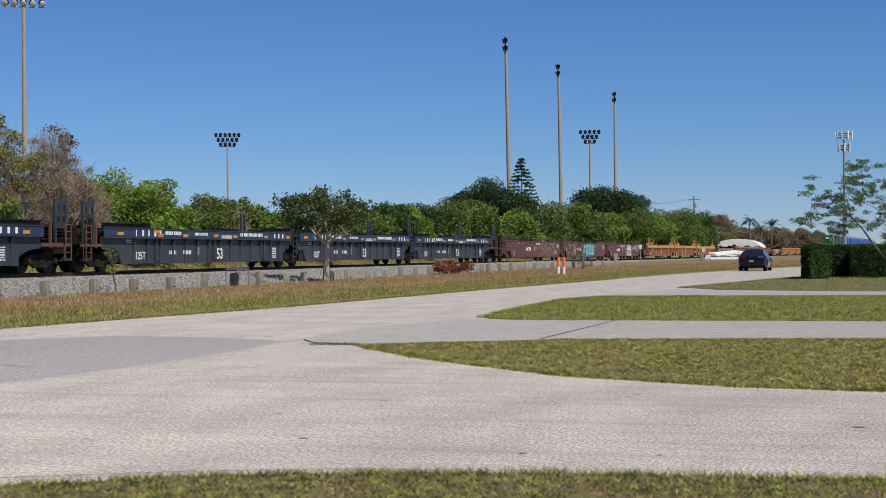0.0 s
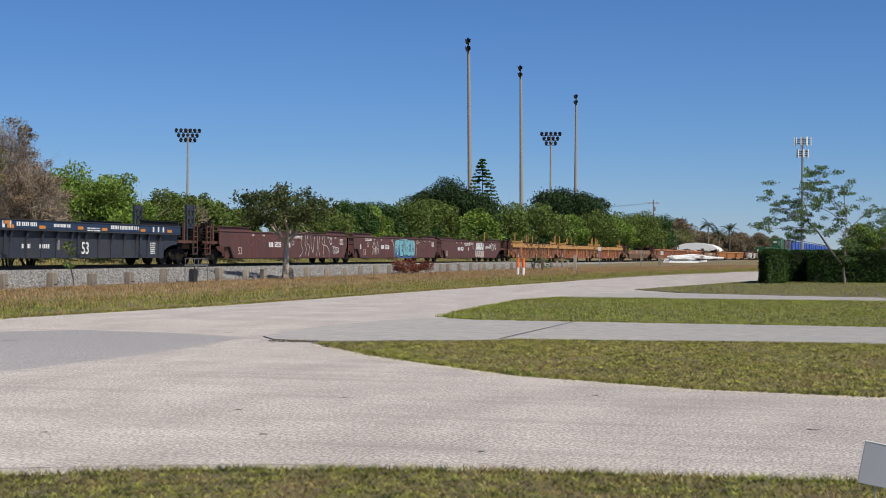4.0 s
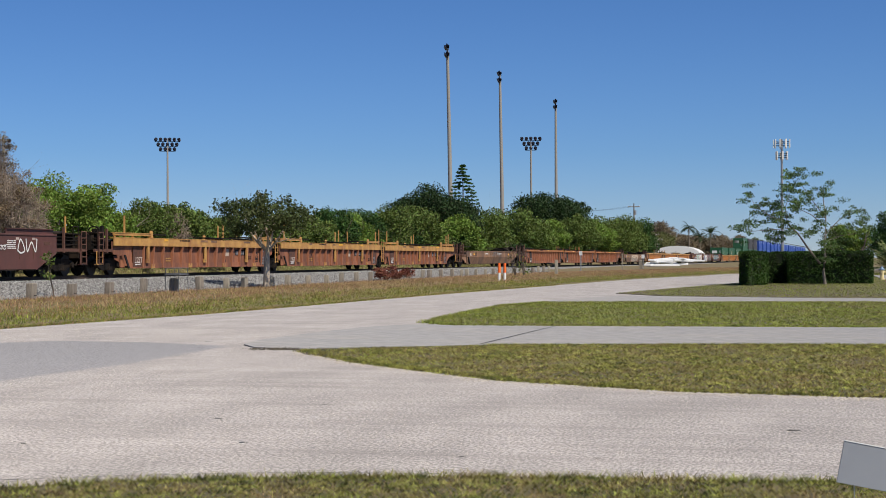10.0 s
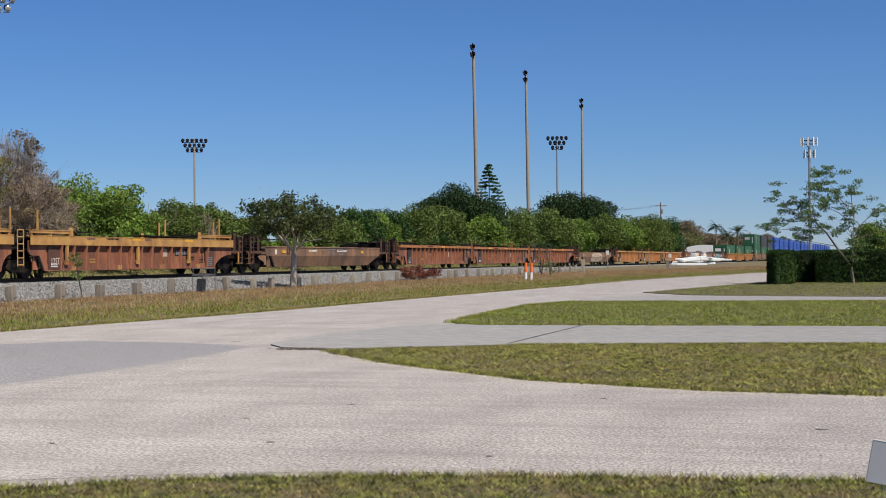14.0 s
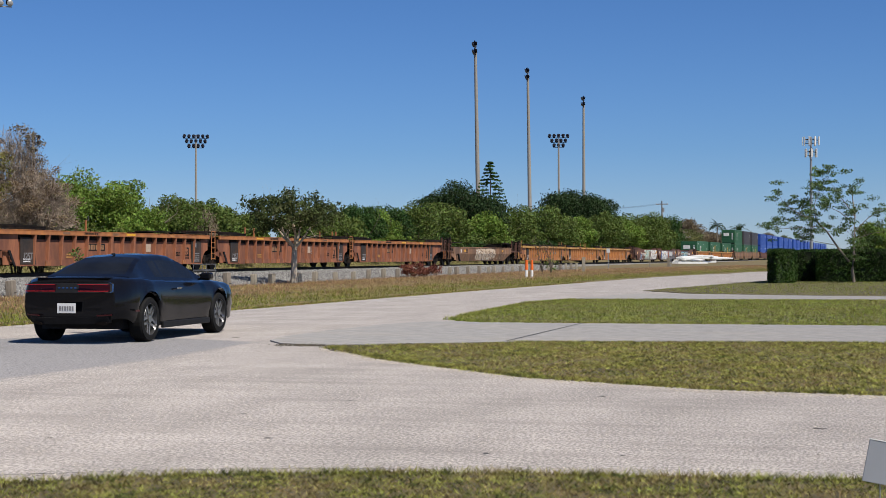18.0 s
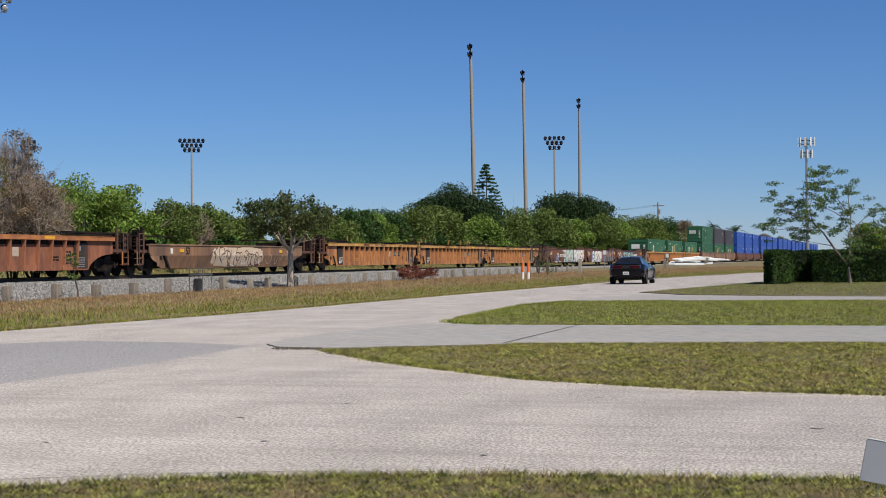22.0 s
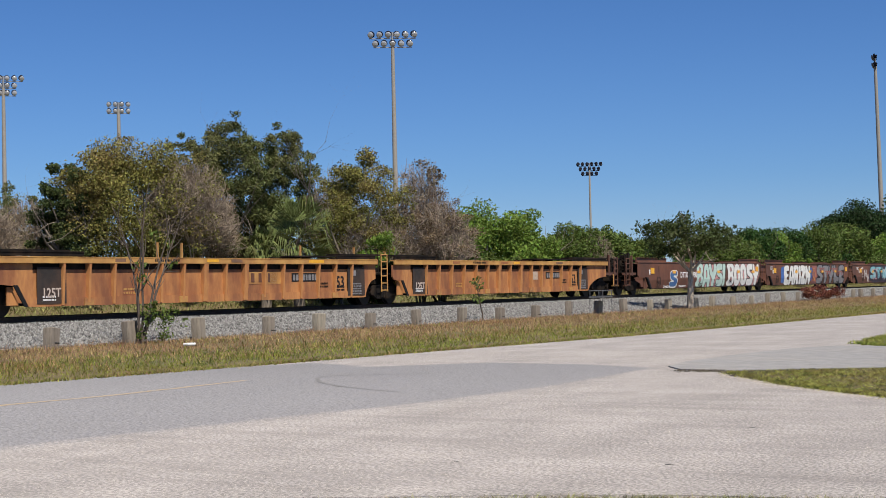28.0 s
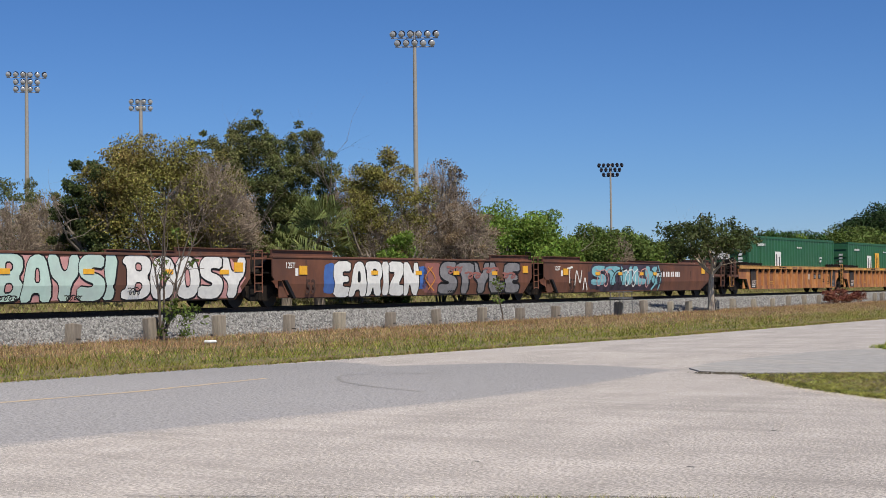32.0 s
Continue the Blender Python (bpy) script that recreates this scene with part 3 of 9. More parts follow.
def clumps(scale, lo):
    def f(P, rng):
        v = np.sin(P[:, 0] * scale * 1.3 + 2 * np.sin(P[:, 1] * scale)) * np.sin(P[:, 1] * scale * 1.7 + P[:, 0] * scale * 0.6)
        return rng.uniform(0, 1, len(P)) < lo + (1 - lo) * (0.5 + 0.5 * v)
    return f


for nm, n, reg, h, w, mt, ln, z, po, kp, lab in (
        ("near_grass", 180000, (5.6, 9.05, -3.5, 7.0), 0.022, 0.0042, NEARLAWN, 1.3, 0.012, NEAR, clumps(5.0, 0.3), "short green lawn grass beside the road"),
        ("near_straw", 60000, (5.6, 9.05, -3.5, 7.0), 0.014, 0.0022, DRY, 1.6, 0.012, NEAR, clumps(4.0, 0.1), "dry straw in the lawn"),
        ("lawn_grass_b", 170000, (14.2, 23.5, -5, 7.4), 0.026, 0.0075, LAWN, 1.6, 0.012, L1, clumps(1.6, 0.35), "patchy green and straw-coloured lawn grass"),
        ("lawn_straw_b", 45000, (14.2, 23.5, -5, 7.4), 0.020, 0.0045, DRY, 1.6, 0.012, L1, clumps(1.1, 0.15), "dry straw in the lawn"),
        ("lawn_grass_c", 150000, (28.4, 46.0, -8, 8.8), 0.035, 0.008, LAWN2, 1.1, 0.014, L2, clumps(1.0, 0.6), "fresh green lawn grass"),
        ("lawn_grass_d", 110000, (49, 130, -14, 8), 0.04, 0.013, LAWN2, 1.0, 0.016, L3, clumps(0.6, 0.6), "mown green lawn grass")):
    tagged(blades(nm, n, reg, h, w, mt, ln, z, seed=len(nm) + n, poly=po, keep=kp), lab, "grass", kind="stuff")


def verge_keep(lo, hi, soft):
    def f(P, rng):
        d = P[:, 1] - verge_y(P[:, 0])
        ok = (d > lo + rng.uniform(-soft, soft, len(P))) & (d < hi) & (P[:, 1] < 22.75 + rng.normal(0, 0.15, len(P)))
        return ok & clumps(0.9, 0.35)(P, rng)
    return f


for nm, n, h, w, mt, lo, hi, sf, lab in (("dry_grass", 400000, 0.095, 0.0065, DRY, 2.4, 20, 1.6, "tall dry brown grass along the railway"),
                                         ("green_weeds", 420000, 0.050, 0.0075, WEED, 0.02, 3.5, 0.12, "low green weeds along the road's edge"),
                                         ("seed_stalks", 60000, 0.20, 0.004, STALK, 3.2, 20, 1.2, "thin reddish seed stalks of dry grass"),
                                         ("weed_tufts", 75000, 0.14, 0.010, WEED, 0.25, 3.6, 0.5, "taller weed tufts near the road's edge"),
                                         ("mixed_weeds", 70000, 0.08, 0.009, WEED, 3.0, 9, 1.0, "green weeds among the dry grass")):
    tagged(blades(nm, n, (8, 170, 0, 13), h, w, mt, 0.6, seed=n, keep=verge_keep(lo, hi, sf), bias=1.75, strip=True), lab, "grass", kind="stuff")
tagged(blades("bank_grass", 90000, (14, 190, 33.6, 38.0), 0.16, 0.022, BANK, 0.8, seed=61, keep=clumps(0.7, 0.35), bias=1.5), "dry yellow-green grass on the bank beyond the track", "grass", kind="stuff")

# ---- crumbs, stains and cracks of the road's edges ----
def crumbs(name, lines, n, size, spread, material, z, seed):
    """Small clods scattered along polylines."""
    rng = np.random.default_rng(seed)
    P = []
    for pts in lines:
        pts = np.asarray(pts, float)
        d = np.r_[0, np.cumsum(np.linalg.norm(np.diff(pts, axis=0), axis=1))]
        u = rng.uniform(0, d[-1], int(n * d[-1]))
        P.append(np.stack([np.interp(u, d, pts[:, 0]), np.interp(u, d, pts[:, 1])], 1))
    P = np.concatenate(P)
    P += rng.normal(0, spread, P.shape) * (0.4 + np.abs(np.sin(P[:, :1] * 2.1 + P[:, 1:] * 3.3)))
    m = len(P)
    s = size * rng.uniform(0.4, 1.5, m)
    o = np.array([(1, 0, 0), (-0.5, 0.87, 0), (-0.5, -0.87, 0), (0, 0, 0.8)], float)
    V = np.stack([P[:, 0], P[:, 1], np.full(m, z)], 1)[:, None, :] + o[None] * (s[:, None] * rng.uniform(0.6, 1.4, (m, 4)))[:, :, None]
    f = np.array([(0, 1, 3), (1, 2, 3), (2, 0, 3)])
    return raw(name, V.reshape(-1, 3), (np.arange(m)[:, None, None] * 4 + f[None]).reshape(-1, 3), material)


def fringe(name, lines, n, h, w, spread, material, z, seed):
    """Blades that stray over a lawn's edge."""
    rng = np.random.default_rng(seed)
    V = []
    for pts in lines:
        pts = np.asarray(pts, float)
        d = np.r_[0, np.cumsum(np.linalg.norm(np.diff(pts, axis=0), axis=1))]
        u = rng.uniform(0, d[-1], int(n * d[-1]))
        u = u[rng.uniform(0, 1, len(u)) < 0.35 + 0.65 * np.abs(np.sin(u * 2.7 + np.sin(u * 7.1)))]
        P = np.stack([np.interp(u, d, pts[:, 0]), np.interp(u, d, pts[:, 1])], 1) + rng.normal(0, spread, (len(u), 2))
        m = len(P)
        a, la = rng.uniform(0, 2 * np.pi, m), rng.uniform(0, 2 * np.pi, m)
        hh = h * rng.uniform(0.4, 1.4, m)
        b = np.stack([P[:, 0], P[:, 1], np.full(m, z)], 1)
        sd = np.stack([np.cos(a) * w, np.sin(a) * w, 0 * a], 1)
        V.append(np.stack([b - sd, b + sd, b + np.stack([np.cos(la) * hh, np.sin(la) * hh, hh], 1)], 1).reshape(-1, 3))
    V = np.concatenate(V)
    return raw(name, V, np.arange(len(V)).reshape(-1, 3), material)


EDGE_A = [(20.6, 7.3), (18.4, 5.75), (16.0, 3.4), (15.0, 1.4), (14.75, 0), (14.4, -6)]
EDGE_B = [(6.9, 6.3), (7.5, 5.1), (8.1, 4.15), (8.5, 3.2), (8.82, 1.9), (9.0, 0), (8.9, -3)]
EDGE_C = [(21.0, 8.1), (20.92, 7.5), (21.0, 6.95), (21.5, 6.3)]
EDGE_D = [(22.3, 5.0), (23.2, 0), (23.25, -8)]
EDGE_E = [(45.0, 5.0), (44.6, 8.1), (41.8, 8.7), (35.0, 8.4), (30.2, 8.0), (28.8, 7.0), (28.9, 0), (28.9, -8)]
DIRT = mat("edge_dirt", (0.085, 0.07, 0.05), (0.045, 0.037, 0.028), scale=30, rough=0.95, bump=0.2, island=0.4)
SAND = mat("edge_sand", (0.52, 0.46, 0.38), (0.38, 0.33, 0.27), scale=30, rough=0.95, bump=0.2, island=0.3)
tagged(crumbs("edge_dirt", [EDGE_A, EDGE_B], 420, 0.010, 0.035, DIRT, 0.002, 41), "dark crumbs of soil along the lawn's edge", "soil", kind="stuff")
tagged(crumbs("slab_rubble", [EDGE_C, [(21.0, 7.0), (20.2, 6.9), (19.5, 6.5)]], 420, 0.021, 0.10, DIRT, 0.004, 42), "crumbled dark edge of the driveway slab", "rubble", kind="stuff")
tagged(crumbs("edge_sand", [[(x - 0.22, y) for x, y in EDGE_A], [(x + 0.15, y) for x, y in EDGE_B]], 300, 0.008, 0.09, SAND, 0.001, 43), "pale sand and grit beside the lawn", "sand", kind="stuff")
tagged(fringe("edge_grass", [EDGE_A, EDGE_D], 900, 0.035, 0.006, 0.07, LAWN, 0.004, 44), "straggling grass over the lawn's edge", "grass", kind="stuff")
tagged(fringe("near_edge_grass", [EDGE_B], 1100, 0.045, 0.0035, 0.05, NEARLAWN, 0.004, 45), "straggling grass beside the road", "grass", kind="stuff")
VERGE_EDGE = [(float(x), float(verge_y(np.float64(x))) + 0.05) for x in range(8, 75)]
tagged(fringe("verge_edge_grass", [VERGE_EDGE], 420, 0.07, 0.010, 0.10, WEED, -0.02, 49), "straggling weeds over the road's edge", "grass", kind="stuff")
tagged(fringe("verge_edge_straw", [VERGE_EDGE], 160, 0.08, 0.008, 0.12, DRY, -0.02, 50), "straggling dry grass over the road's edge", "grass", kind="stuff")
# Dark crumbs: soil, with the shade under the edge grass painted in.
tagged(crumbs("verge_soil", [[(x, y - 0.03) for x, y in VERGE_EDGE]], 170, 0.022, 0.05, DIRT, -0.015, 51), "dark soil and painted grass shade along the road's edge", "soil", kind="stuff")
tagged(fringe("far_edge_grass", [EDGE_E], 350, 0.05, 0.010, 0.10, LAWN2, 0.006, 46), "straggling grass over the lawn's edge", "grass", kind="stuff")


def grit(n, seed):
    """Loose and half-buried chips of the road's surface."""
    rng = np.random.default_rng(seed)
    x = 7.0 + 20 * rng.uniform(0, 1, n) ** 1.2
    P = np.stack([x, x * rng.uniform(-0.15, 1.3, n)], 1)
    P = P[~(inside(L1, P) | inside(NEAR, P) | inside(drive_poly, P) | inside(patch_poly, P)) & (P[:, 1] < verge_y(P[:, 0]) - 0.2)]
    m = len(P)
    s = rng.uniform(0.0018, 0.0052, m) * (0.55 + P[:, 0] / 18)
    o = np.array([(1, 0, 0), (-0.5, 0.87, 0), (-0.5, -0.87, 0), (0, 0, 0.75)], float)
    V = np.stack([P[:, 0], P[:, 1], np.full(m, 0.003)], 1)[:, None, :] + o[None] * (s[:, None] * rng.uniform(0.6, 1.4, (m, 4)))[:, :, None]
    f = np.array([(0, 1, 3), (1, 2, 3), (2, 0, 3)])
    return raw("road_grit", V.reshape(-1, 3), (np.arange(m)[:, None, None] * 4 + f[None]).reshape(-1, 3), CHIP)


CHIP = mat("road_chips", (0.50, 0.452, 0.405), (0.36, 0.325, 0.29), scale=20, rough=0.85, bump=0, island=0.4)
tagged(grit(130000, 51), "fine stone chips of the worn road surface", "gravel", kind="stuff")


def stains():
    """Small dark spots and scuffs in the chip-seal, drawn out across the lane."""
    rnd = random.Random(9)
    bm = bmesh.new()
    spots = [(x, y, s) for x, y, s in SPOTS]
    for i in range(150):
        spots.append((rnd.uniform(9.3, 20), rnd.uniform(-4.5, 9), rnd.uniform(0.006, 0.018)))
    for x, y, s in spots:
        if inside(L1, np.array([(x, y)]))[0] or inside(NEAR, np.array([(x, y)]))[0]:
            continue
        a = rnd.uniform(-0.4, 0.4)
        vs = []
        for k in range(9):
            th = 2 * math.pi * k / 9
            q = rnd.uniform(0.5, 1.2)
            u, v = math.cos(th) * s * 0.8 * q, math.sin(th) * s * 1.2 * q
            vs.append(bm.verts.new((x + u * math.cos(a) - v * math.sin(a), y + u * math.sin(a) + v * math.cos(a), 0.004)))
        bm.faces.new(vs)
    return part("road_stains", bm, mat("tar_stain", (0.17, 0.155, 0.145), (0.09, 0.085, 0.08), scale=40, rough=0.9, bump=0.3))


SPOTS = [(11.71, 4.91, 0.03), (10.19, 4.08, 0.033), (9.82, 5.64, 0.027), (10.73, 5.9, 0.018), (22.84, 9.71, 0.078), (9.75, 2.34, 0.03), (13.97, 2.24, 0.036), (11.76, 0.2, 0.054), (9.86, 1.44, 0.021), (14.46, 1.58, 0.024), (13.01, 4.41, 0.03)]
tagged(stains(), "small dark tar spots on the pale road", "stain", kind="stuff")
arc = [(16.07, 9.98), (16.4, 10.75), (16.85, 11.5), (17.5, 12.25), (18.24, 12.82), (18.6, 13.0), (18.9, 12.95), (19.27, 12.46), (19.7, 11.7)]
tagged(sheet("tyre_mark", ribbon(arc, 0.05, 0.01, 15), 0.005, mat("tyre_mark_rubber", (0.15, 0.145, 0.138), (0.27, 0.258, 0.245), scale=12, rough=0.9, bump=0.1)), "thin dark curved tyre mark on the asphalt", "tyre mark", kind="structure")
crack = [(7.2, 6.75), (7.75, 5.6), (8.16, 4.76), (8.46, 4.17), (8.72, 3.46), (8.86, 2.9), (8.95, 2.2)]
cr = ribbon([(crack[i][0] + (crack[i + 1][0] - crack[i][0]) * k / 8, crack[i][1] + (crack[i + 1][1] - crack[i][1]) * k / 8) for i in range(len(crack) - 1) for k in range(8)], 0.014, 0.008, 12)
tagged(sheet("road_crack", cr, 0.004, BLACK), "dark crack along the road's edge", "crack", kind="structure")

# ---- railway ----
bm = bmesh.new()
along_track(bm, [(TRACK_Y - 7.2, 0.05), (TRACK_Y - 7.0, 0.25), (TRACK_Y - 5.6, 0.38), (TRACK_Y - 3.3, 0.60), (TRACK_Y + 3.3, 0.60), (TRACK_Y + 4.6, 0.30), (TRACK_Y + 4.7, 0.0)], bed_shift)
tagged(part("ballast_bed", bm, BALLAST), "bed of pale grey crushed-stone ballast", "ballast", kind="structure")


def stones():
    rng = np.random.default_rng(11)
    n = 80000
    x = 8 + 120 * rng.uniform(0, 1, n) ** 1.8
    y = rng.uniform(TRACK_Y - 7.2, TRACK_Y - 2.2, n)
    z = np.interp(y, [TRACK_Y - 7.2, TRACK_Y - 7.0, TRACK_Y - 5.6, TRACK_Y - 3.3, TRACK_Y], [0.22, 0.26, 0.39, 0.61, 0.61])
    s = rng.uniform(0.02, 0.05, n)
    o = np.array([(1, 0, 0), (-1, 0, 0), (0, 1, 0), (0, -1, 0), (0, 0, 1), (0, 0, -1)], float)
    V = np.stack([x, y, z], 1)[:, None, :] + o[None] * (s[:, None] * rng.uniform(0.6, 1.4, (n, 6)))[:, :, None] + rng.normal(0, 0.008, (n, 6, 3))
    f = np.array([(0, 2, 4), (2, 1, 4), (1, 3, 4), (3, 0, 4), (2, 0, 5), (1, 2, 5), (3, 1, 5), (0, 3, 5)])
    F = (np.arange(n)[:, None, None] * 6 + f[None]).reshape(-1, 3)
    return raw("ballast_stones", V.reshape(-1, 3), F, STONE)


tagged(stones(), "loose grey crushed stones of the track bed", "ballast", kind="stuff")
for k, s in enumerate((-1, 1)):
    bm = bmesh.new()
    y = TRACK_Y + s * 0.752
    along_track(bm, [(y - 0.075, RAIL_Z - 0.17), (y + 0.075, RAIL_Z - 0.17), (y + 0.07, RAIL_Z - 0.15), (y + 0.012, RAIL_Z - 0.12), (y + 0.012, RAIL_Z - 0.045),
               (y + 0.036, RAIL_Z - 0.03), (y + 0.036, RAIL_Z), (y - 0.036, RAIL_Z), (y - 0.036, RAIL_Z - 0.03), (y - 0.012, RAIL_Z - 0.045), (y - 0.012, RAIL_Z - 0.12), (y - 0.07, RAIL_Z - 0.15)])
    tagged(part("rail", bm, RUST), "rusty steel rail on timber ties", "rail", kind="structure", group="rails")
bm = bmesh.new()
box(bm, -0.11, 0.11, -1.3, 1.3, -0.16, 0.0)
tie0 = part("railway_tie", bm, TIE)
tie0.location = (12.0, TRACK_Y, RAIL_Z - 0.168)
tagged(tie0, "dark weathered timber railway tie", "tie", kind="structure", group="ties")
for i in range(1, 160):
    o = again(tie0)
    o.location = (12.0 + 0.53 * i, TRACK_Y + float(track_shift(12.0 + 0.53 * i)[0]) + random.uniform(-0.03, 0.03), RAIL_Z - 0.168)
    tagged(o, "dark weathered timber railway tie", "tie", kind="structure", group="ties")

# ---- trees and shrubs ----
def leaves(name, centres, radii, n, size, material, parent=None, seed=0, flat=0.0, shell=0.55):
    """A crown of n small leaves, scattered in and on many clumps."""
    rng = np.random.default_rng(seed)
    C, R = np.asarray(centres, float), np.asarray(radii, float)
    w = R[:, 0] * R[:, 1] + R[:, 1] * R[:, 2]
    k = rng.choice(len(C), n, p=w / w.sum())
    d = rng.normal(0, 1, (n, 3))
    d /= np.linalg.norm(d, axis=1)[:, None]
    r = shell + (1 - shell) * rng.uniform(0, 1, n) ** 0.5
    r *= rng.normal(1, 0.13, n)
    P = C[k] + d * R[k] * r[:, None]
    u = rng.normal(0, 1, (n, 3))
    u[:, 2] *= 1 - flat
    u /= np.linalg.norm(u, axis=1)[:, None]
    v = np.cross(u, rng.normal(0, 1, (n, 3)))
    v /= np.linalg.norm(v, axis=1)[:, None]
    s = size * rng.uniform(0.6, 1.35, n)[:, None]
    V = np.stack([P - u * s, P + u * s * 0.8 + v * s * 0.35, P + v * s * 1.1 - u * s * 0.1], 1).reshape(-1, 3)
    return raw(name, V, np.arange(3 * n).reshape(-1, 3), material, parent)


def clump_set(rng, r, h0, h1, count, spread=0.9, size=(0.2, 0.36)):
    """Clumps that fill an uneven crown between h0 and h1 of radius r."""
    C, R = [], []
    mid, half = (h0 + h1) / 2, (h1 - h0) / 2
    for i in range(count):
        while True:
            q = rng.uniform(-1, 1, 3)
            if 0.2 < np.linalg.norm(q) < 1:
                break
        q = q / np.linalg.norm(q) * (0.35 + 0.65 * rng.uniform() ** 0.6)
        s = rng.uniform(*size) * min(r, half * 1.2)
        C.append((q[0] * (r - s * 0.6) * spread * rng.uniform(0.85, 1.12), q[1] * (r - s * 0.6) * spread, mid + q[2] * (half - s * 0.7)))
        R.append((s * rng.uniform(0.8, 1.3), s * rng.uniform(0.8, 1.3), s * rng.uniform(0.65, 1.0)))
    return C, R


def branches(rng, r, h, fork, count, thick, reach=0.85, levels=2, droop=0.0):
    """A trunk with limbs and twigs as tube paths."""
    paths = [[((0, 0, -0.1), thick * 1.25), ((0.03 * h * rng.normal(), 0.03 * h * rng.normal(), fork * 0.6), thick), ((0.04 * h * rng.normal(), 0.04 * h * rng.normal(), fork), thick * 0.85)]]
    top = Vector(paths[0][-1][0])

    def limb(p, d, length, t, lv):
        pts = [(tuple(p), t)]
        q = Vector(p)
        d = Vector(d).normalized()
        for i in range(3):
            d = (d + Vector(rng.normal(0, 0.22, 3)) + Vector((0, 0, 0.10 - droop * i))).normalized()
            q = q + d * length / 3
            pts.append((tuple(q), t * (1 - 0.28 * (i + 1))))
        paths.append(pts)
        if lv > 0:
            for j in range(4):
                k = 1 + int(rng.integers(0, 3))
                dd = d + Vector(rng.normal(0, 0.75, 3))
                limb(Vector(pts[k][0]), dd, length * rng.uniform(0.4, 0.65), pts[k][1] * 0.6, lv - 1)
    for i in range(count):
        a = 2 * math.pi * i / count + rng.uniform(-0.4, 0.4)
        e = rng.uniform(0.35, 1.2)
        limb(top, (math.cos(a) * math.cos(e), math.sin(a) * math.cos(e), math.sin(e)), (h - fork) * rng.uniform(0.6, 0.95) * reach, thick * 0.55, levels)
    return paths


SEED = [100]


def tree(x, y, top, r, leaf, n=4500, size=0.10, low=0.25, count=34, bark=BARK, name="tree", label="", cat="tree", thick=0.16, levels=1, spread=0.95, ry=None, group="trees behind the railway", shell=0.55, csize=(0.2, 0.36)):
    """A broad tree: trunk and limbs under a crown of leaf clumps, down to the share low of its height."""
    SEED[0] += 1
    rng = np.random.default_rng(SEED[0])
    z0 = float(ground_z(np.float64(x), np.float64(y)))
    t = empty(name, pose(x, y, z0, 0, 0, rng.uniform(0, 360)))
    h = top - z0
    V, F = tubes(branches(rng, r, h, h * max(0.22, low * 0.8), 5, thick, levels=levels))
    raw("trunk", V, F, bark, t, smooth=True)
    C, R = clump_set(rng, r, h * low, h, count, spread, csize)
    leaves("crown", C, R, int(n * 2.2), size, leaf, t, SEED[0], shell=shell)
    return tagged(t, label, cat, group=group)


def twig_tree(x, y, top, r, twigs=900, leaf=None, nleaf=700, label="", size=0.05, low=0.12):
    """A nearly bare tree: limbs that fan out into a dome of fine dry twigs with a few leaves."""
    SEED[0] += 1
    rng = np.random.default_rng(SEED[0])
    z0 = float(ground_z(np.float64(x), np.float64(y)))
    t = empty("bare_tree", pose(x, y, z0))
    h = top - z0
    mid, half = h * (low + 1) / 2, h * (1 - low) / 2
    limbs, fine = [], []

    def bend(a, b, t0, t1, sway):
        p, q = np.array(a), np.array(b)
        n = rng.normal(0, sway, (2, 3))
        return [(tuple(p), t0), (tuple(p + (q - p) * 0.35 + n[0]), t0 * 0.7 + t1 * 0.3), (tuple(p + (q - p) * 0.7 + n[1]), t0 * 0.35 + t1 * 0.65), (tuple(q), t1)]

    def dome(f):
        d = rng.normal(0, 1, 3)
        d /= np.linalg.norm(d)
        d[2] = abs(d[2]) * 1.2 - 0.35
        edge = 1 + 0.07 * math.sin(5 * d[0] + 3 * d[1] + SEED[0]) + 0.05 * math.sin(9 * d[1] + 7 * d[2])
        return np.array((d[0] * r, d[1] * r, d[2] * half)) * f * edge + (0, 0, mid)
    for i in range(9):
        limbs.append(bend((rng.normal(0, 0.1), rng.normal(0, 0.1), 0), dome(0.55), 0.05, 0.022, 0.12))
    for i in range(60):
        a = limbs[int(rng.integers(0, 9))][int(rng.integers(1, 4))]
        limbs.append(bend(a[0], dome(rng.uniform(0.6, 0.9)), min(a[1], 0.024) * 0.8, 0.010, 0.10))
    tips = np.array([p for path in limbs for p, _ in path[1:]])
    for i in range(twigs):
        b = dome(rng.uniform(0.72, 1.0))
        near = tips[np.argsort(((tips - b * rng.uniform(0.66, 1.0)) ** 2).sum(1))[int(rng.integers(0, 4))]]
        fine.append(bend(near, b, 0.009, 0.006, 0.10))
    V, F = tubes(limbs + fine, 3)
    raw("branchwork", V, F, TWIG, t)
    if leaf:
        C, R = clump_set(rng, r, h * low, h * 0.97, 60, 0.98, (0.10, 0.22))
        leaves("sparse_leaves", C, R, nleaf, size, leaf, t, SEED[0], shell=0.1)
    return tagged(t, label or "nearly bare grey-brown tree of fine twigs", "tree", group="trees behind the railway")


def back(x, y, top, r, to):
    """The same outline seen from the camera, moved out to the depth to."""
    k = to / y
    return x * k, to, 1.32 + (top - 1.32) * k, r * k * 1.32


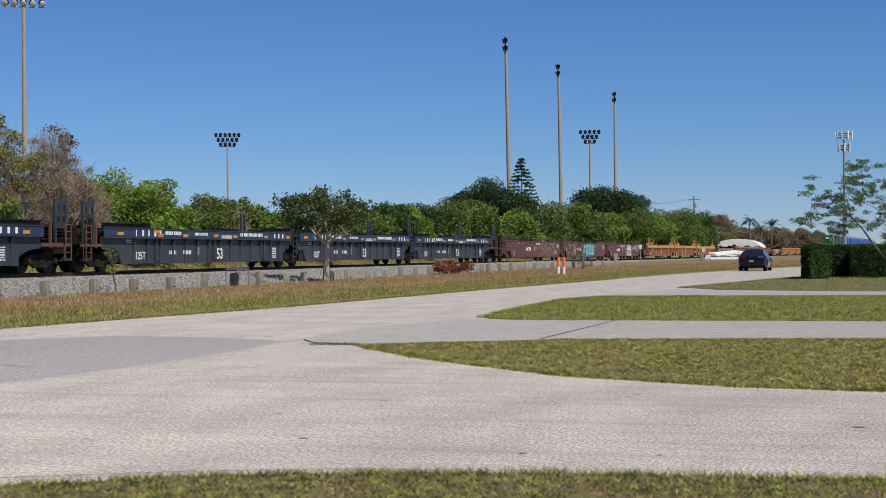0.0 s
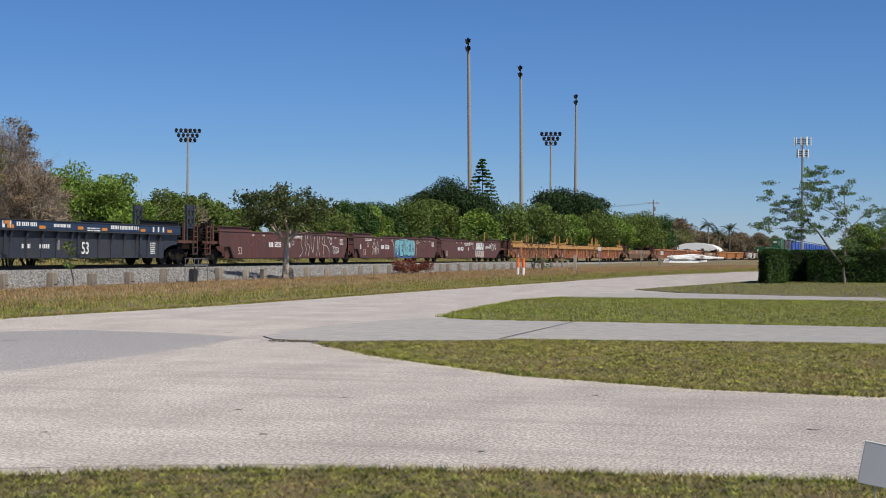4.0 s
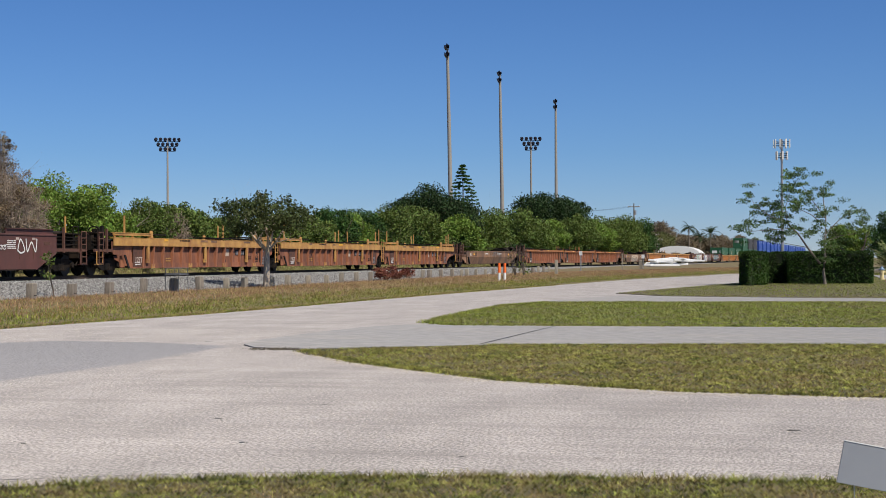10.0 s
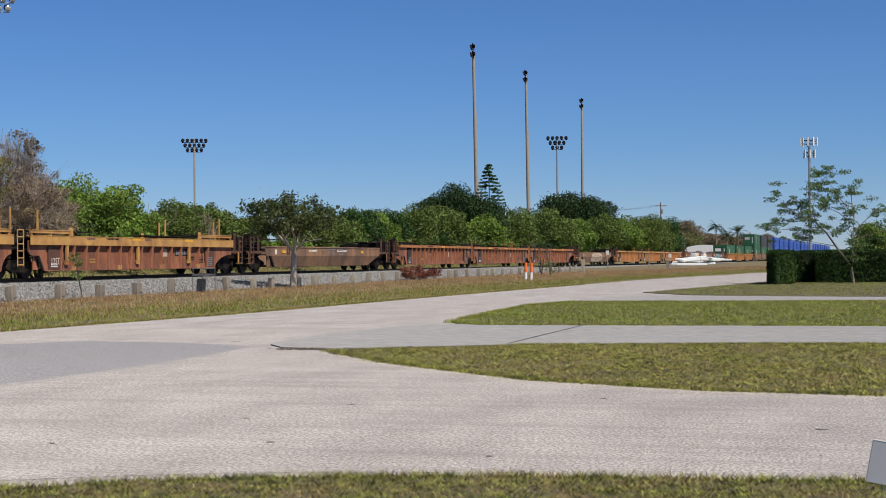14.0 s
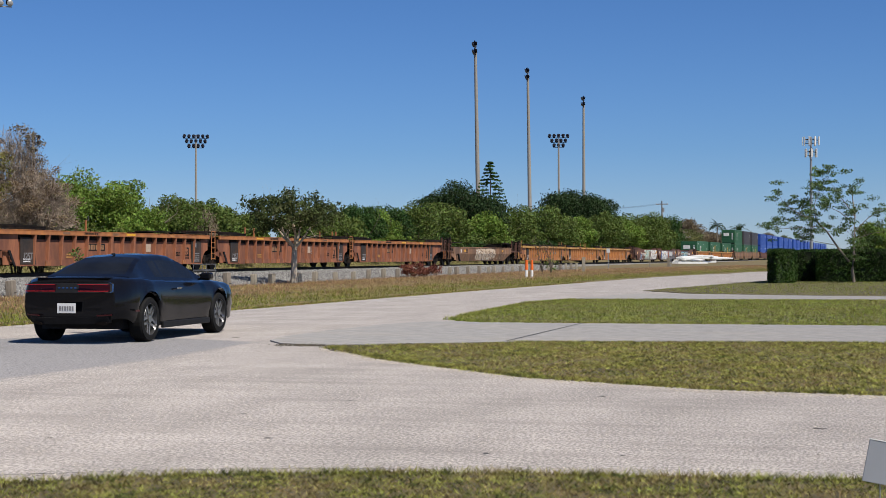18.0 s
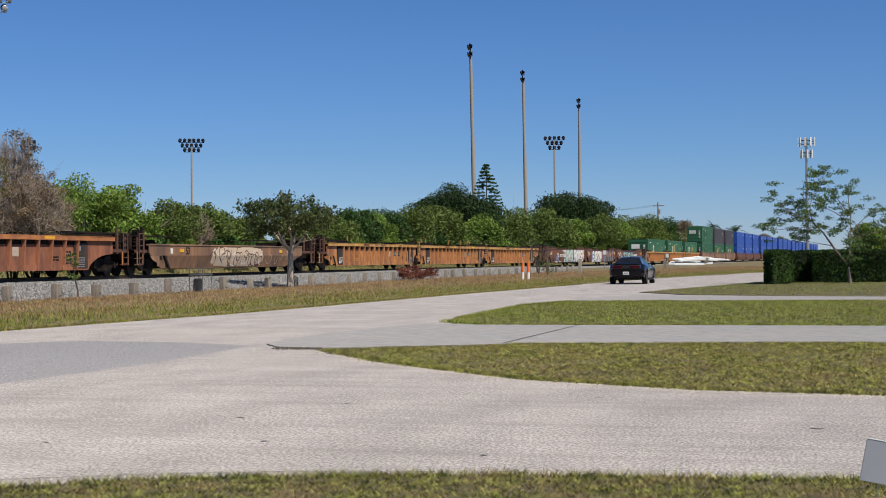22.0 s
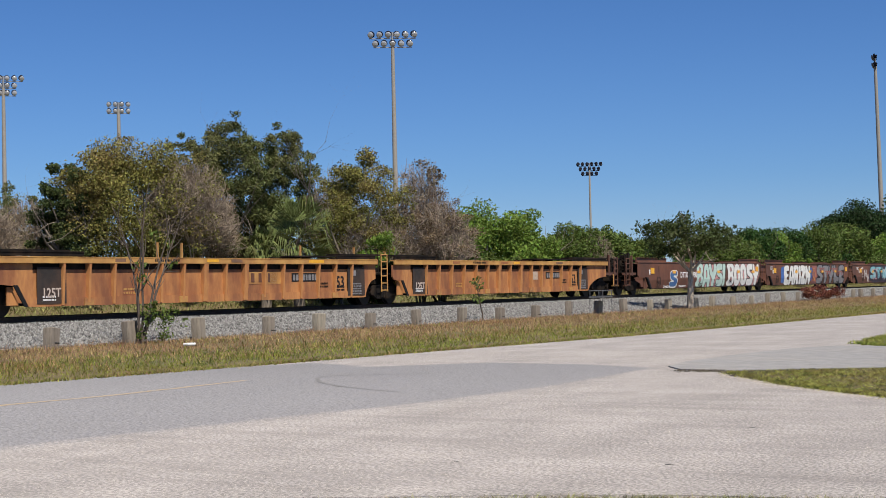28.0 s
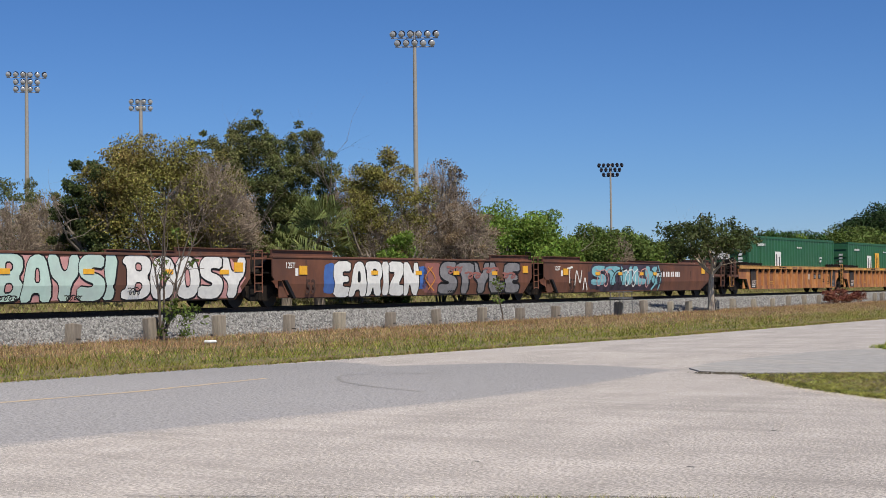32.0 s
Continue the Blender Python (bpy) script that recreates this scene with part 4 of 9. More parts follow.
g_bright = "bright green leafy tree behind the railway"
g_mid = "dense mid-green tree behind the railway"
g_dark = "broad dark green tree behind the railway"
g_olive = "olive and brown dry-leaved tree behind the railway"
tall = "tall open dark green tree above its neighbours"
fine = dict(levels=2, csize=(0.10, 0.24), shell=0.2, spread=1.03)
tree(43.2, 38.8, 7.55, 3.25, LEAF_OLIVE, 38000, 0.058, -0.05, 230, label=g_olive, **fine)
tree(40.9, 40.0, 6.5, 1.45, LEAF_ROADSIDE, 15000, 0.06, -0.05, 90, label="dark green tree beside a dry olive-brown one", **fine)
tree(46.5, 49.6, 6.56, 1.93, LEAF_OAK, 6000, 0.065, 0.05, 70, label=g_olive, **fine)
tree(46.6, 46.7, 6.11, 1.00, LEAF_OAK, 2600, 0.065, 0.1, 34, label=g_olive, **fine)
twig_tree(41.9, 42.9, 5.60, 1.5, leaf=LEAF_OLIVE, nleaf=1500)
twig_tree(39.6, 42.4, 5.20, 1.3, 700)
twig_tree(44.0, 36.9, 6.95, 2.0, 2200, leaf=LEAF_OLIVE, nleaf=4000, label="bare tree with a dense dome of fine dry twigs")
twig_tree(45.7, 37.1, 5.80, 1.35, 900, leaf=LEAF_BROWN, nleaf=1200)
tree(51.9, 40.7, 9.40, 2.25, LEAF_OAK, 20000, 0.065, 0.08, 150, label=tall, **fine)
tree(53.6, 39.2, 9.10, 1.75, LEAF_OAK, 13500, 0.062, 0.1, 120, label="tall thin-leaved tree showing sky between its limbs", **fine)
tree(51.3, 43.1, 9.00, 1.25, LEAF_OAK, 6500, 0.06, 0.12, 70, label=tall, **fine)
tree(55.3, 42.9, 6.31, 2.91, LEAF_OAK, 7500, 0.08, -0.05, 70, label=g_olive)
tree(50.9, 33.3, 7.45, 2.2, LEAF_OLIVE, 20000, 0.055, -0.02, 160, label="russet thin-leaved tree behind the railway", **fine)
twig_tree(50.3, 32.4, 5.00, 1.8, 700, leaf=LEAF_OLIVE, nleaf=5000)
twig_tree(52.6, 35.9, 6.90, 1.6, 700, leaf=LEAF_OLIVE, nleaf=9000)
twig_tree(53.1, 32.0, 7.1, 1.5, 1000, leaf=LEAF_GREY, nleaf=6000)
twig_tree(51.8, 30.3, 5.3, 1.7, 1000, leaf=LEAF_BROWN, nleaf=7000)
tree(46.7, 30.0, 3.69, 0.90, LEAF_BRIGHT, 4200, 0.055, 0.0, 50, name="shrub", label="bright green leafy shrub beside a palmetto", cat="shrub", csize=(0.2, 0.36), shell=0.2)
# bright green group
tree(*back(65.9, 35.8, 5.6, 2.0, 40), LEAF_BRIGHT, 12000, 0.09, 0.0, 60, label=g_bright)
tree(*back(62.5, 35.8, 5.1, 1.5, 39), LEAF_BRIGHT, 8000, 0.09, 0.0, 40, label=g_bright)
tree(*back(69.6, 35.6, 5.5, 1.6, 40), LEAF_BRIGHT, 8000, 0.09, 0.0, 40, label=g_bright)
tree(*back(74.3, 35.4, 5.1, 1.7, 39), LEAF_MID, 8000, 0.09, 0.0, 44, label=g_mid)
twig_tree(*back(77.0, 35.4, 4.6, 1.2, 38), 700, leaf=LEAF_BROWN, nleaf=900)
for x, y, top, r, lf, lb in ((79.5, 36, 4.9, 1.6, LEAF_MID, g_mid), (85.3, 36.1, 5.1, 1.9, LEAF_MID, g_mid), (92.1, 34.2, 4.5, 1.7, LEAF_MID, g_mid), (99.1, 35.1, 5.1, 2.0, LEAF_MID, g_mid),
                             (102.6, 34.0, 5.4, 1.5, LEAF_DARK, g_dark), (106.5, 34.4, 4.9, 1.7, LEAF_BRIGHT, g_bright), (110.5, 34.5, 5.3, 1.8, LEAF_DARK, g_dark), (115.1, 33.9, 6.1, 2.0, LEAF_MID, g_mid)):
    tree(*back(x, y, top, r, 38.5), lf, 6500, 0.11, 0.0, 44, label=lb)
for x, y, top, r, to, lf, lb in ((125.9, 32.7, 7.4, 3.6, 42, LEAF_DEEP, g_dark), (120.5, 33.0, 5.6, 2.0, 38, LEAF_MID, g_mid), (131.8, 30.3, 6.2, 2.9, 39, LEAF_MID, g_mid), (127.5, 31.0, 4.9, 2.0, 37.5, LEAF_BRIGHT, g_bright),
                                 (148.5, 26.9, 8.1, 4.2, 44, LEAF_DEEP, g_dark), (137.8, 27.6, 5.8, 3.0, 38, LEAF_MID, g_mid), (143.5, 26.6, 5.0, 2.6, 37, LEAF_BRIGHT, g_bright), (151.2, 24.8, 5.6, 2.8, 37.5, LEAF_MID, g_mid),
                                 (160, 24.0, 5.4, 2.6, 37, LEAF_BRIGHT, g_bright), (170.3, 23.4, 6.6, 3.1, 38, LEAF_MID, g_mid), (181, 23.3, 5.9, 2.8, 38, LEAF_MID, g_mid), (191.2, 23.4, 6.2, 3.1, 39, LEAF_DARK, g_dark),
                                 (205, 23.0, 5.2, 3.0, 52, LEAF_OAK, g_olive), (222.6, 23.1, 6.8, 2.4, 56, LEAF_GREY, g_olive), (236, 21.5, 5.2, 3.0, 54, LEAF_GREY, g_olive), (250, 18.5, 4.9, 3.0, 48, LEAF_GREY, g_olive),
                                 (266.5, 15.5, 5.5, 3.9, 40, LEAF_GREY, g_olive), (280, 13.0, 4.8, 3.4, 40, LEAF_OAK, g_olive)):
    k = to / y
    tree(*back(x, y, 1.32 + (top - 1.32) * 1.07, r, to), lf, 20000 if top > 7 else 9000, 0.11 * max(1, k * 1.1), 0.0, 60, label=lb)
# trees to the right of the road, beyond the hedge
tree(166.5, -7.3, 6.9, 3.4, LEAF_DARK, 6000, 0.14, 0.05, 40, label="dark rounded tree beyond the lawn", group="trees beyond the lawn")
tree(157.2, -11.3, 7.0, 4.0, LEAF_DARK, 6000, 0.14, 0.05, 40, label="dark rounded tree beyond the lawn", group="trees beyond the lawn")
tree(175, -2.5, 5.2, 2.6, LEAF_MID, 4000, 0.14, 0.05, 34, label="dark rounded tree beyond the lawn", group="trees beyond the lawn")
tree(82.8, -1.5, 3.5, 1.0, LEAF_BRIGHT, 1500, 0.09, 0.3, 18, label="small bright green tree behind the hedge", group="trees beyond the lawn")
# the small trees before the track
tree(*back(55.0, 21.0, 4.10, 1.8, 22.0), LEAF_ROADSIDE, 3300, 0.075, 0.46, 80, BARKPALE, name="roadside_tree", label="small dark-leaved tree with several pale stems", thick=0.13, levels=2, group="trees before the railway", spread=1.0, csize=(0.20, 0.34), shell=0.1)

# ---- the train: well cars and containers ----


def bar(name, x0, x1, z0, z1, y, material, parent, label="", t=0.006):
    return part(name, bx(x0, x1, y - t, y, z0, z1), material, parent, label)


def wheel_mesh():
    bm = bmesh.new()
    cyl(bm, (0, -0.07, 0), (0, 0.07, 0), 0.42, seg=24)
    cyl(bm, (0, 0.05, 0), (0, 0.085, 0), 0.455, seg=24)
    cyl(bm, (0, -0.12, 0), (0, -0.06, 0), 0.13, seg=12)
    return bm


def truck(parent, x, wheel0=None):
    """A two-axle truck: side frames with springs, bolster, axles, and four wheels below it."""
    bm = bmesh.new()
    for s in (-1, 1):
        y = s * 1.02
        prism(bm, [(-1.12, 0.36), (-1.12, 0.56), (-0.62, 0.68), (0.62, 0.68), (1.12, 0.56), (1.12, 0.36), (0.72, 0.36), (0.40, 0.20), (-0.40, 0.20), (-0.72, 0.36)], y - 0.06, y + 0.06, "y")
        for k in (-1, 0, 1):
            cyl(bm, (0.14 * k, y + s * 0.07, 0.24), (0.14 * k, y + s * 0.07, 0.5), 0.06, seg=8)
        for k in (-1, 1):
            cyl(bm, (0.88 * k, y - s * 0.02, 0.44), (0.88 * k, y + s * 0.16, 0.44), 0.11, seg=10)
    box(bm, -0.17, 0.17, -1.0, 1.0, 0.42, 0.72)
    for k in (-1, 1):
        cyl(bm, (0.88 * k, -0.9, 0.42), (0.88 * k, 0.9, 0.42), 0.07, seg=8)
    t = part("truck", bm, GRIMESHADE, parent, "black cast-steel truck with coil springs")
    t.location = (x, 0, 0)
    for i, (dx, s) in enumerate(((-0.88, -1), (0.88, -1), (-0.88, 1), (0.88, 1))):
        if wheel0 is None:
            wheel0 = part("wheel", wheel_mesh(), WHEELSTEEL, t)
            o = wheel0
        else:
            o = again(wheel0, t, name="wheel")
        o.matrix_basis = pose(dx, s * 0.76, 0.42, 0, 0, 0 if s < 0 else 180)
    return t, wheel0


WHEEL0 = [None]


def end_gear(u, lo, hi, sgn, paint, dark, ladder=True, coupler=False, walk_in=1.4, walk_z=1.64, xu=None):
    """Deck, sill, ladder, grab irons and walkway at one end of a unit, between x = lo (body) and hi (joint); sgn says which way is out;
    xu is where the upper side ends."""
    a, b = sorted((lo, hi))
    bm = bmesh.new()
    prism(bm, [(lo - sgn * 0.5, 1.52), (lo + sgn * 0.2, 1.52), (hi - sgn * 0.25, 1.02), (hi, 1.0), (hi, 0.72), (hi - sgn * 0.5, 0.68), (lo + sgn * 0.15, 0.80), (lo - sgn * 0.5, 0.9)], -0.62, 0.62, "y")
    part("end_sill", bm, dark, u, "dark sloping end sill")
    bm = bmesh.new()
    box(bm, a, b, -1.28, 1.28, 1.06, 1.11)
    part("end_platform", bm, dark, u)
    for y0 in (-1.28, 0.68):
        part("walkway", bx(min(lo - sgn * walk_in, hi - sgn * 0.35), max(lo - sgn * walk_in, hi - sgn * 0.35), y0, y0 + 0.6, walk_z, walk_z + 0.05), dark, u, "narrow dark walkway above the end")
    if coupler:
        # open framing between the body and the coupler: beam, uprights, step, pipes, tanks
        bm = bmesh.new()
        box(bm, min(xu, hi), max(xu, hi), -1.40, -1.32, 0.96, 1.08)
        for q in (0.3, 0.78):
            x = xu + (hi - xu) * q
            box(bm, x - 0.05, x + 0.05, -1.41, -1.33, 0.92, 1.9 if q < 0.5 else 1.6)
        part("end_frame", bm, mat_oxide, u)
        bm = bmesh.new()
        for z in (1.24, 1.40, 1.52):
            cyl(bm, (min(xu, hi), -1.30, z), (max(xu, hi) - 0.1, -1.30, z), 0.022, seg=6)
        cyl(bm, (lo, -1.2, 0.90), (hi, -1.2, 0.90), 0.02, seg=6)
        V = [((hi - sgn * 0.2, -0.5, 0.62), 0.03), ((hi + sgn * 0.05, -0.55, 0.42), 0.03), ((hi + sgn * 0.3, -0.5, 0.50), 0.03)]
        for (p, _), (q, _) in zip(V[:-1], V[1:]):
            cyl(bm, p, q, 0.03, seg=6)
        part("pipe_run", bm, GRIMESHADE, u)
        xs_ = hi - sgn * 0.35
        bm = bmesh.new()
        for p, q in (((xs_ - 0.26, -1.42, 1.0), (xs_ - 0.26, -1.42, 0.46)), ((xs_ + 0.26, -1.42, 1.0), (xs_ + 0.26, -1.42, 0.46)), ((xs_ - 0.26, -1.42, 0.46), (xs_ + 0.26, -1.42, 0.46))):
            cyl(bm, p, q, 0.026, seg=6)
        box(bm, xs_ - 0.26, xs_ + 0.26, -1.46, -1.30, 0.445, 0.475)
        part("stirrup_step", bm, paint, u)
        bm = bmesh.new()
        xm = (xu + hi) / 2
        cyl(bm, (xm - 0.5, -0.75, 1.5), (xm + 0.5, -0.75, 1.5), 0.27, seg=14)
        for dx in (-0.3, 0.3):
            prism(bm, [(xm + dx - 0.2, 1.11), (xm + dx - 0.1, 1.11), (xm + dx + 0.08, 1.5), (xm + dx - 0.02, 1.5)], -0.85, -0.65, "y")
        box(bm, xm + sgn * 0.62 - 0.12, xm + sgn * 0.62 + 0.12, -1.2, -0.9, 1.11, 1.66)
        part("air_tank", bm, dark, u, "dark air reservoir and valve on brackets")
        bm = bmesh.new()
        box(bm, xm - 0.75, xm + 0.75, -1.15, 1.15, 1.11, 1.30)
        box(bm, xm - 0.2, xm + 0.55, -0.9, 0.9, 1.30, 1.58)
        part("equipment_box", bm, dark, u)
    if ladder:
        bm = bmesh.new()
        xl = hi - sgn * 0.40
        for dx in (-0.2, 0.2):
            cyl(bm, (xl + dx, -1.47, 0.45), (xl + dx, -1.47, 1.78), 0.022, seg=6)
        for k in range(6):
            cyl(bm, (xl - 0.2, -1.47, 0.50 + 0.25 * k), (xl + 0.2, -1.47, 0.50 + 0.25 * k), 0.02, seg=6)
        part("ladder", bm, mat_oxide if coupler else paint, u)
        bm = bmesh.new()
        for dx in (-0.6, 0.32):
            cyl(bm, (xl - sgn * 0.3 + dx * 0.5, -1.3, 1.1), (xl - sgn * 0.3 + dx * 0.5, -1.3, 1.95), 0.02, seg=6)
        cyl(bm, (xl - sgn * 0.3 - 0.3, -1.3, 1.95), (xl - sgn * 0.3 + 0.16, -1.3, 1.95), 0.02, seg=6)
        part("grab_iron", bm, dark, u)
    if coupler:
        bm = bmesh.new()
        box(bm, min(hi - sgn * 0.1, hi + sgn * 0.4), max(hi - sgn * 0.1, hi + sgn * 0.4), -0.14, 0.14, 0.70, 0.95, 0.03)
        part("coupler", bm, GRIMESHADE, u)
        if sgn < 0:
            xb, yb, zb = hi + 0.45, -1.12, 1.72
            ring = [((xb, yb + 0.29 * math.cos(2 * math.pi * k / 16), zb + 0.29 * math.sin(2 * math.pi * k / 16)), 0.022) for k in range(17)]
            spokes = [[((xb, yb, zb), 0.014), ((xb, yb + 0.29 * math.cos(w), zb + 0.29 * math.sin(w)), 0.014)] for w in (0.4, 1.97, 3.54, 5.11)]
            V, F = tubes([ring] + spokes, 6)
            raw("brake_wheel", V, F, dark, u)["label"] = "round spoked hand-brake wheel"
            bm = bmesh.new()
            box(bm, xb + 0.1, xb + 0.34, yb - 0.16, yb + 0.16, 1.11, 1.92, 0.02)
            box(bm, xb + 0.14, xb + 0.30, yb - 0.3, yb - 0.2, 1.1, 2.02)
            part("brake_housing", bm, dark, u)


LEFT_UP, RIGHT_UP = {True: -10.0, False: -9.52}, {True: 9.4, False: 8.72}


def side_end(u, s, k, cp, y, top, paint, low=None, xu=None):
    """The end of a unit's side: the upper half reaches out over the truck, the lower corner is cut away in an arch."""
    y0, y1 = sorted((s * y, s * (y + 0.05)))
    bm = bmesh.new()
    if k > 0:
        low = low or 8.05
        xu = xu or RIGHT_UP[cp]
        curve = [(low + (xu - low) * (1 - math.cos(a)) ** 0.8 * 0.9, 0.28 + 0.60 * math.sin(a)) for a in (0, 0.3, 0.6, 0.9, 1.2, 1.5)]
        prism(bm, [(7.95, 0.28)] + curve + [(xu, 0.90), (xu, top), (7.95, top)], y0, y1, "y")
        part("end_gusset", bm, paint, u)
        return xu
    low = low or -8.42
    xu = xu or LEFT_UP[cp]
    prism(bm, [(-8.2, 0.28), (low, 0.28), (low - 0.42, 0.82), (xu + 0.12, 0.86), (xu, 0.98), (xu, top), (-8.2, top)], y0, y1, "y")
    part("end_gusset", bm, paint, u)
    bm = bmesh.new()
    ya, yb = sorted((s * (y + 0.045), s * (y + 0.075)))
    prism(bm, [(low + 0.04, 0.28), (low - 0.10, 0.28), (low - 0.50, 0.84), (low - 0.34, 0.84)], ya, yb, "y")
    part("end_brace", bm, BLACK, u, "black diagonal brace")
    bm = bmesh.new()
    ya, yb = sorted((s * (y - 0.10), s * (y - 0.06)))
    prism(bm, [(low - 0.60, 0.32), (low - 0.18, 0.32), (low - 0.46, 0.80), (low - 0.60, 0.80)], ya, yb, "y")
    part("end_foot", bm, paint, u)
    return xu


def post_frame(u, x, paint, h=1.05, pairs=1):
    """Upright guide posts above the side, which hold an upper container."""
    for s in (-1, 1):
        bm = bmesh.new()
        box(bm, x - 0.03, x + 0.03, s * 1.38 - 0.03, s * 1.38 + 0.03, 1.6, 1.6 + h)
        part("guide_post", bm, paint, u)


def rib_unit(L, paint, chord, ends, dark_ends=True, posts=True, deep=0.18, panel=BLACK, stake=2.15):
    """A well with outside ribs under an overhanging top chord. ends: whether each end has a coupler (True) or a shared truck."""
    u = empty("well_car")
    B = 8.05
    xl, xr = LEFT_UP[ends[0]], (10.15 if ends[1] else 8.72)
    for s in (-1, 1):
        y = 1.335
        bm = bmesh.new()
        box(bm, -8.2, 7.95, min(s * y, s * (y - 0.03)), max(s * y, s * (y - 0.03)), 0.30, 1.24)
        box(bm, -8.2, 7.95, min(s * y, s * (y + 0.045)), max(s * y, s * (y + 0.045)), 0.27, 0.50)
        part("side_panel", bm, paint, u)
        # Black plate painted in for the shade of the opening below the chord.
        part("upper_recess", bx(-8.2, 7.95, min(s * 1.305, s * 1.318), max(s * 1.305, s * 1.318), 1.22, 1.50), GRIMESHADE, u, "black strip standing in for the shaded opening under the chord")
        bm = bmesh.new()
        box(bm, xl, xr, s * 1.5 - 0.07 if s > 0 else -1.5, 1.5 if s > 0 else -1.43, 1.58 - deep, 1.58, 0.012)
        box(bm, xl, xr, min(s * 1.3, s * 1.5), max(s * 1.3, s * 1.5), 1.535, 1.575)
        part("top_chord", bm, chord, u, "yellow top chord")
        for k, cp in zip((-1, 1), ends):
            side_end(u, s, k, cp, y, 1.40, paint, xu=(xr if k > 0 else None))
            x0, x1 = (-8.05, -6.95) if k < 0 else (6.9, 7.98)
            part("end_panel", bx(x0, x1, min(s * 1.385, s * 1.395), max(s * 1.385, s * 1.395), 0.34, 1.30), panel, u, "stencil panel")
            # raised guide rail with its bracket above each end
            q0, q1 = (xl + 0.1, -6.3) if k < 0 else (6.2, xr - 0.1)
            bm = bmesh.new()
            low = 0.0 if deep > 0.3 else 0.06
            box(bm, q0, q1, min(s * 1.36, s * 1.44), max(s * 1.36, s * 1.44), 1.66 - low, 1.76 - low)
            box(bm, q0, q1, min(s * 1.28, s * 1.46), max(s * 1.28, s * 1.46), 1.755 - low, 1.785 - low)
            for q in (q0 + 0.1, (q0 + q1) / 2, q1 - 0.1):
                box(bm, q - 0.05, q + 0.05, min(s * 1.36, s * 1.42), max(s * 1.36, s * 1.42), 1.57, 1.70)
            part("guide_rail", bm, chord if deep > 0.3 else GRIMESHADE, u)
            if deep < 0.3:
                continue
            qb = q1 if k < 0 else q0
            bm = bmesh.new()
            prism(bm, [(qb - 0.14, 1.575), (qb + 0.14, 1.575), (qb + 0.10, 1.86), (qb - 0.02, 1.90), (qb - 0.10, 1.80)], min(s * 1.38, s * 1.46), max(s * 1.38, s * 1.46), "y")
            part("guide_bracket", bm, chord, u)
        rib0 = None
        for i in range(15):
            x = -B + 0.95 + i * (2 * B - 1.9) / 14
            wide = 0.085 if i not in (6, 8) else 0.20
            if rib0 is None or wide > 0.15:
                bm = bmesh.new()
                prism(bm, [(s * 1.335, 0.30), (s * 1.415, 0.30), (s * 1.45, 0.75), (s * 1.495, 1.58 - deep), (s * 1.32, 1.58 - deep)], -wide / 2, wide / 2, "x")
                r = part("rib", bm, paint, u)
                if wide < 0.15:
                    rib0 = r
            else:
                r = again(rib0, u)
            r.location.x = x
            if i % 4 == 1:
                part("rib_foot", bx(x - 0.17, x + 0.17, min(s * 1.34, s * 1.42), max(s * 1.34, s * 1.42), 0.28, 0.46), chord, u)
        if deep > 0.3:
            for x in (-6.7, -0.4, 4.9):
                bm = bmesh.new()
                box(bm, x - 0.09, x + 0.09, min(s * 1.42, s * 1.49), max(s * 1.42, s * 1.49), 0.62, 1.24)
                box(bm, x - 0.14, x + 0.14, min(s * 1.40, s * 1.47), max(s * 1.40, s * 1.47), 0.50, 0.66)
                part("clamp_arm", bm, chord, u, "hinged container clamp arm")
    part("well_floor", bx(-8.1, 8.1, -1.2, 1.2, 0.30, 0.36), GRIMESHADE, u)
    for x in (posts if isinstance(posts, tuple) else ()):
        part("stake", bx(x - 0.03, x + 0.03, 1.26, 1.32, 1.5, stake), chord, u)
    for k, cp in zip((-1, 1), ends):
        reach = 11.9 if cp else 9.7
        hi = k * (reach - (0.35 if cp else 0.12))
        end_gear(u, k * B, hi, k, chord, GRIMESHADE if dark_ends else paint, k > 0 or cp, cp, 3.6 if posts is True else 1.4, 1.72, xr if k > 0 else xl)
        if posts is True:
            for dx, ph in ((-0.6, 0.95), (0.1, 0.80)) if k > 0 else ((-0.8, 0.9),):
                post_frame(u, k * (B - dx), chord, ph)
        if cp:
            WHEEL0[0] = truck(u, k * (reach - 2.0), WHEEL0[0])[1]
        elif k > 0:
            WHEEL0[0] = truck(u, k * reach, WHEEL0[0])[1]
    return u


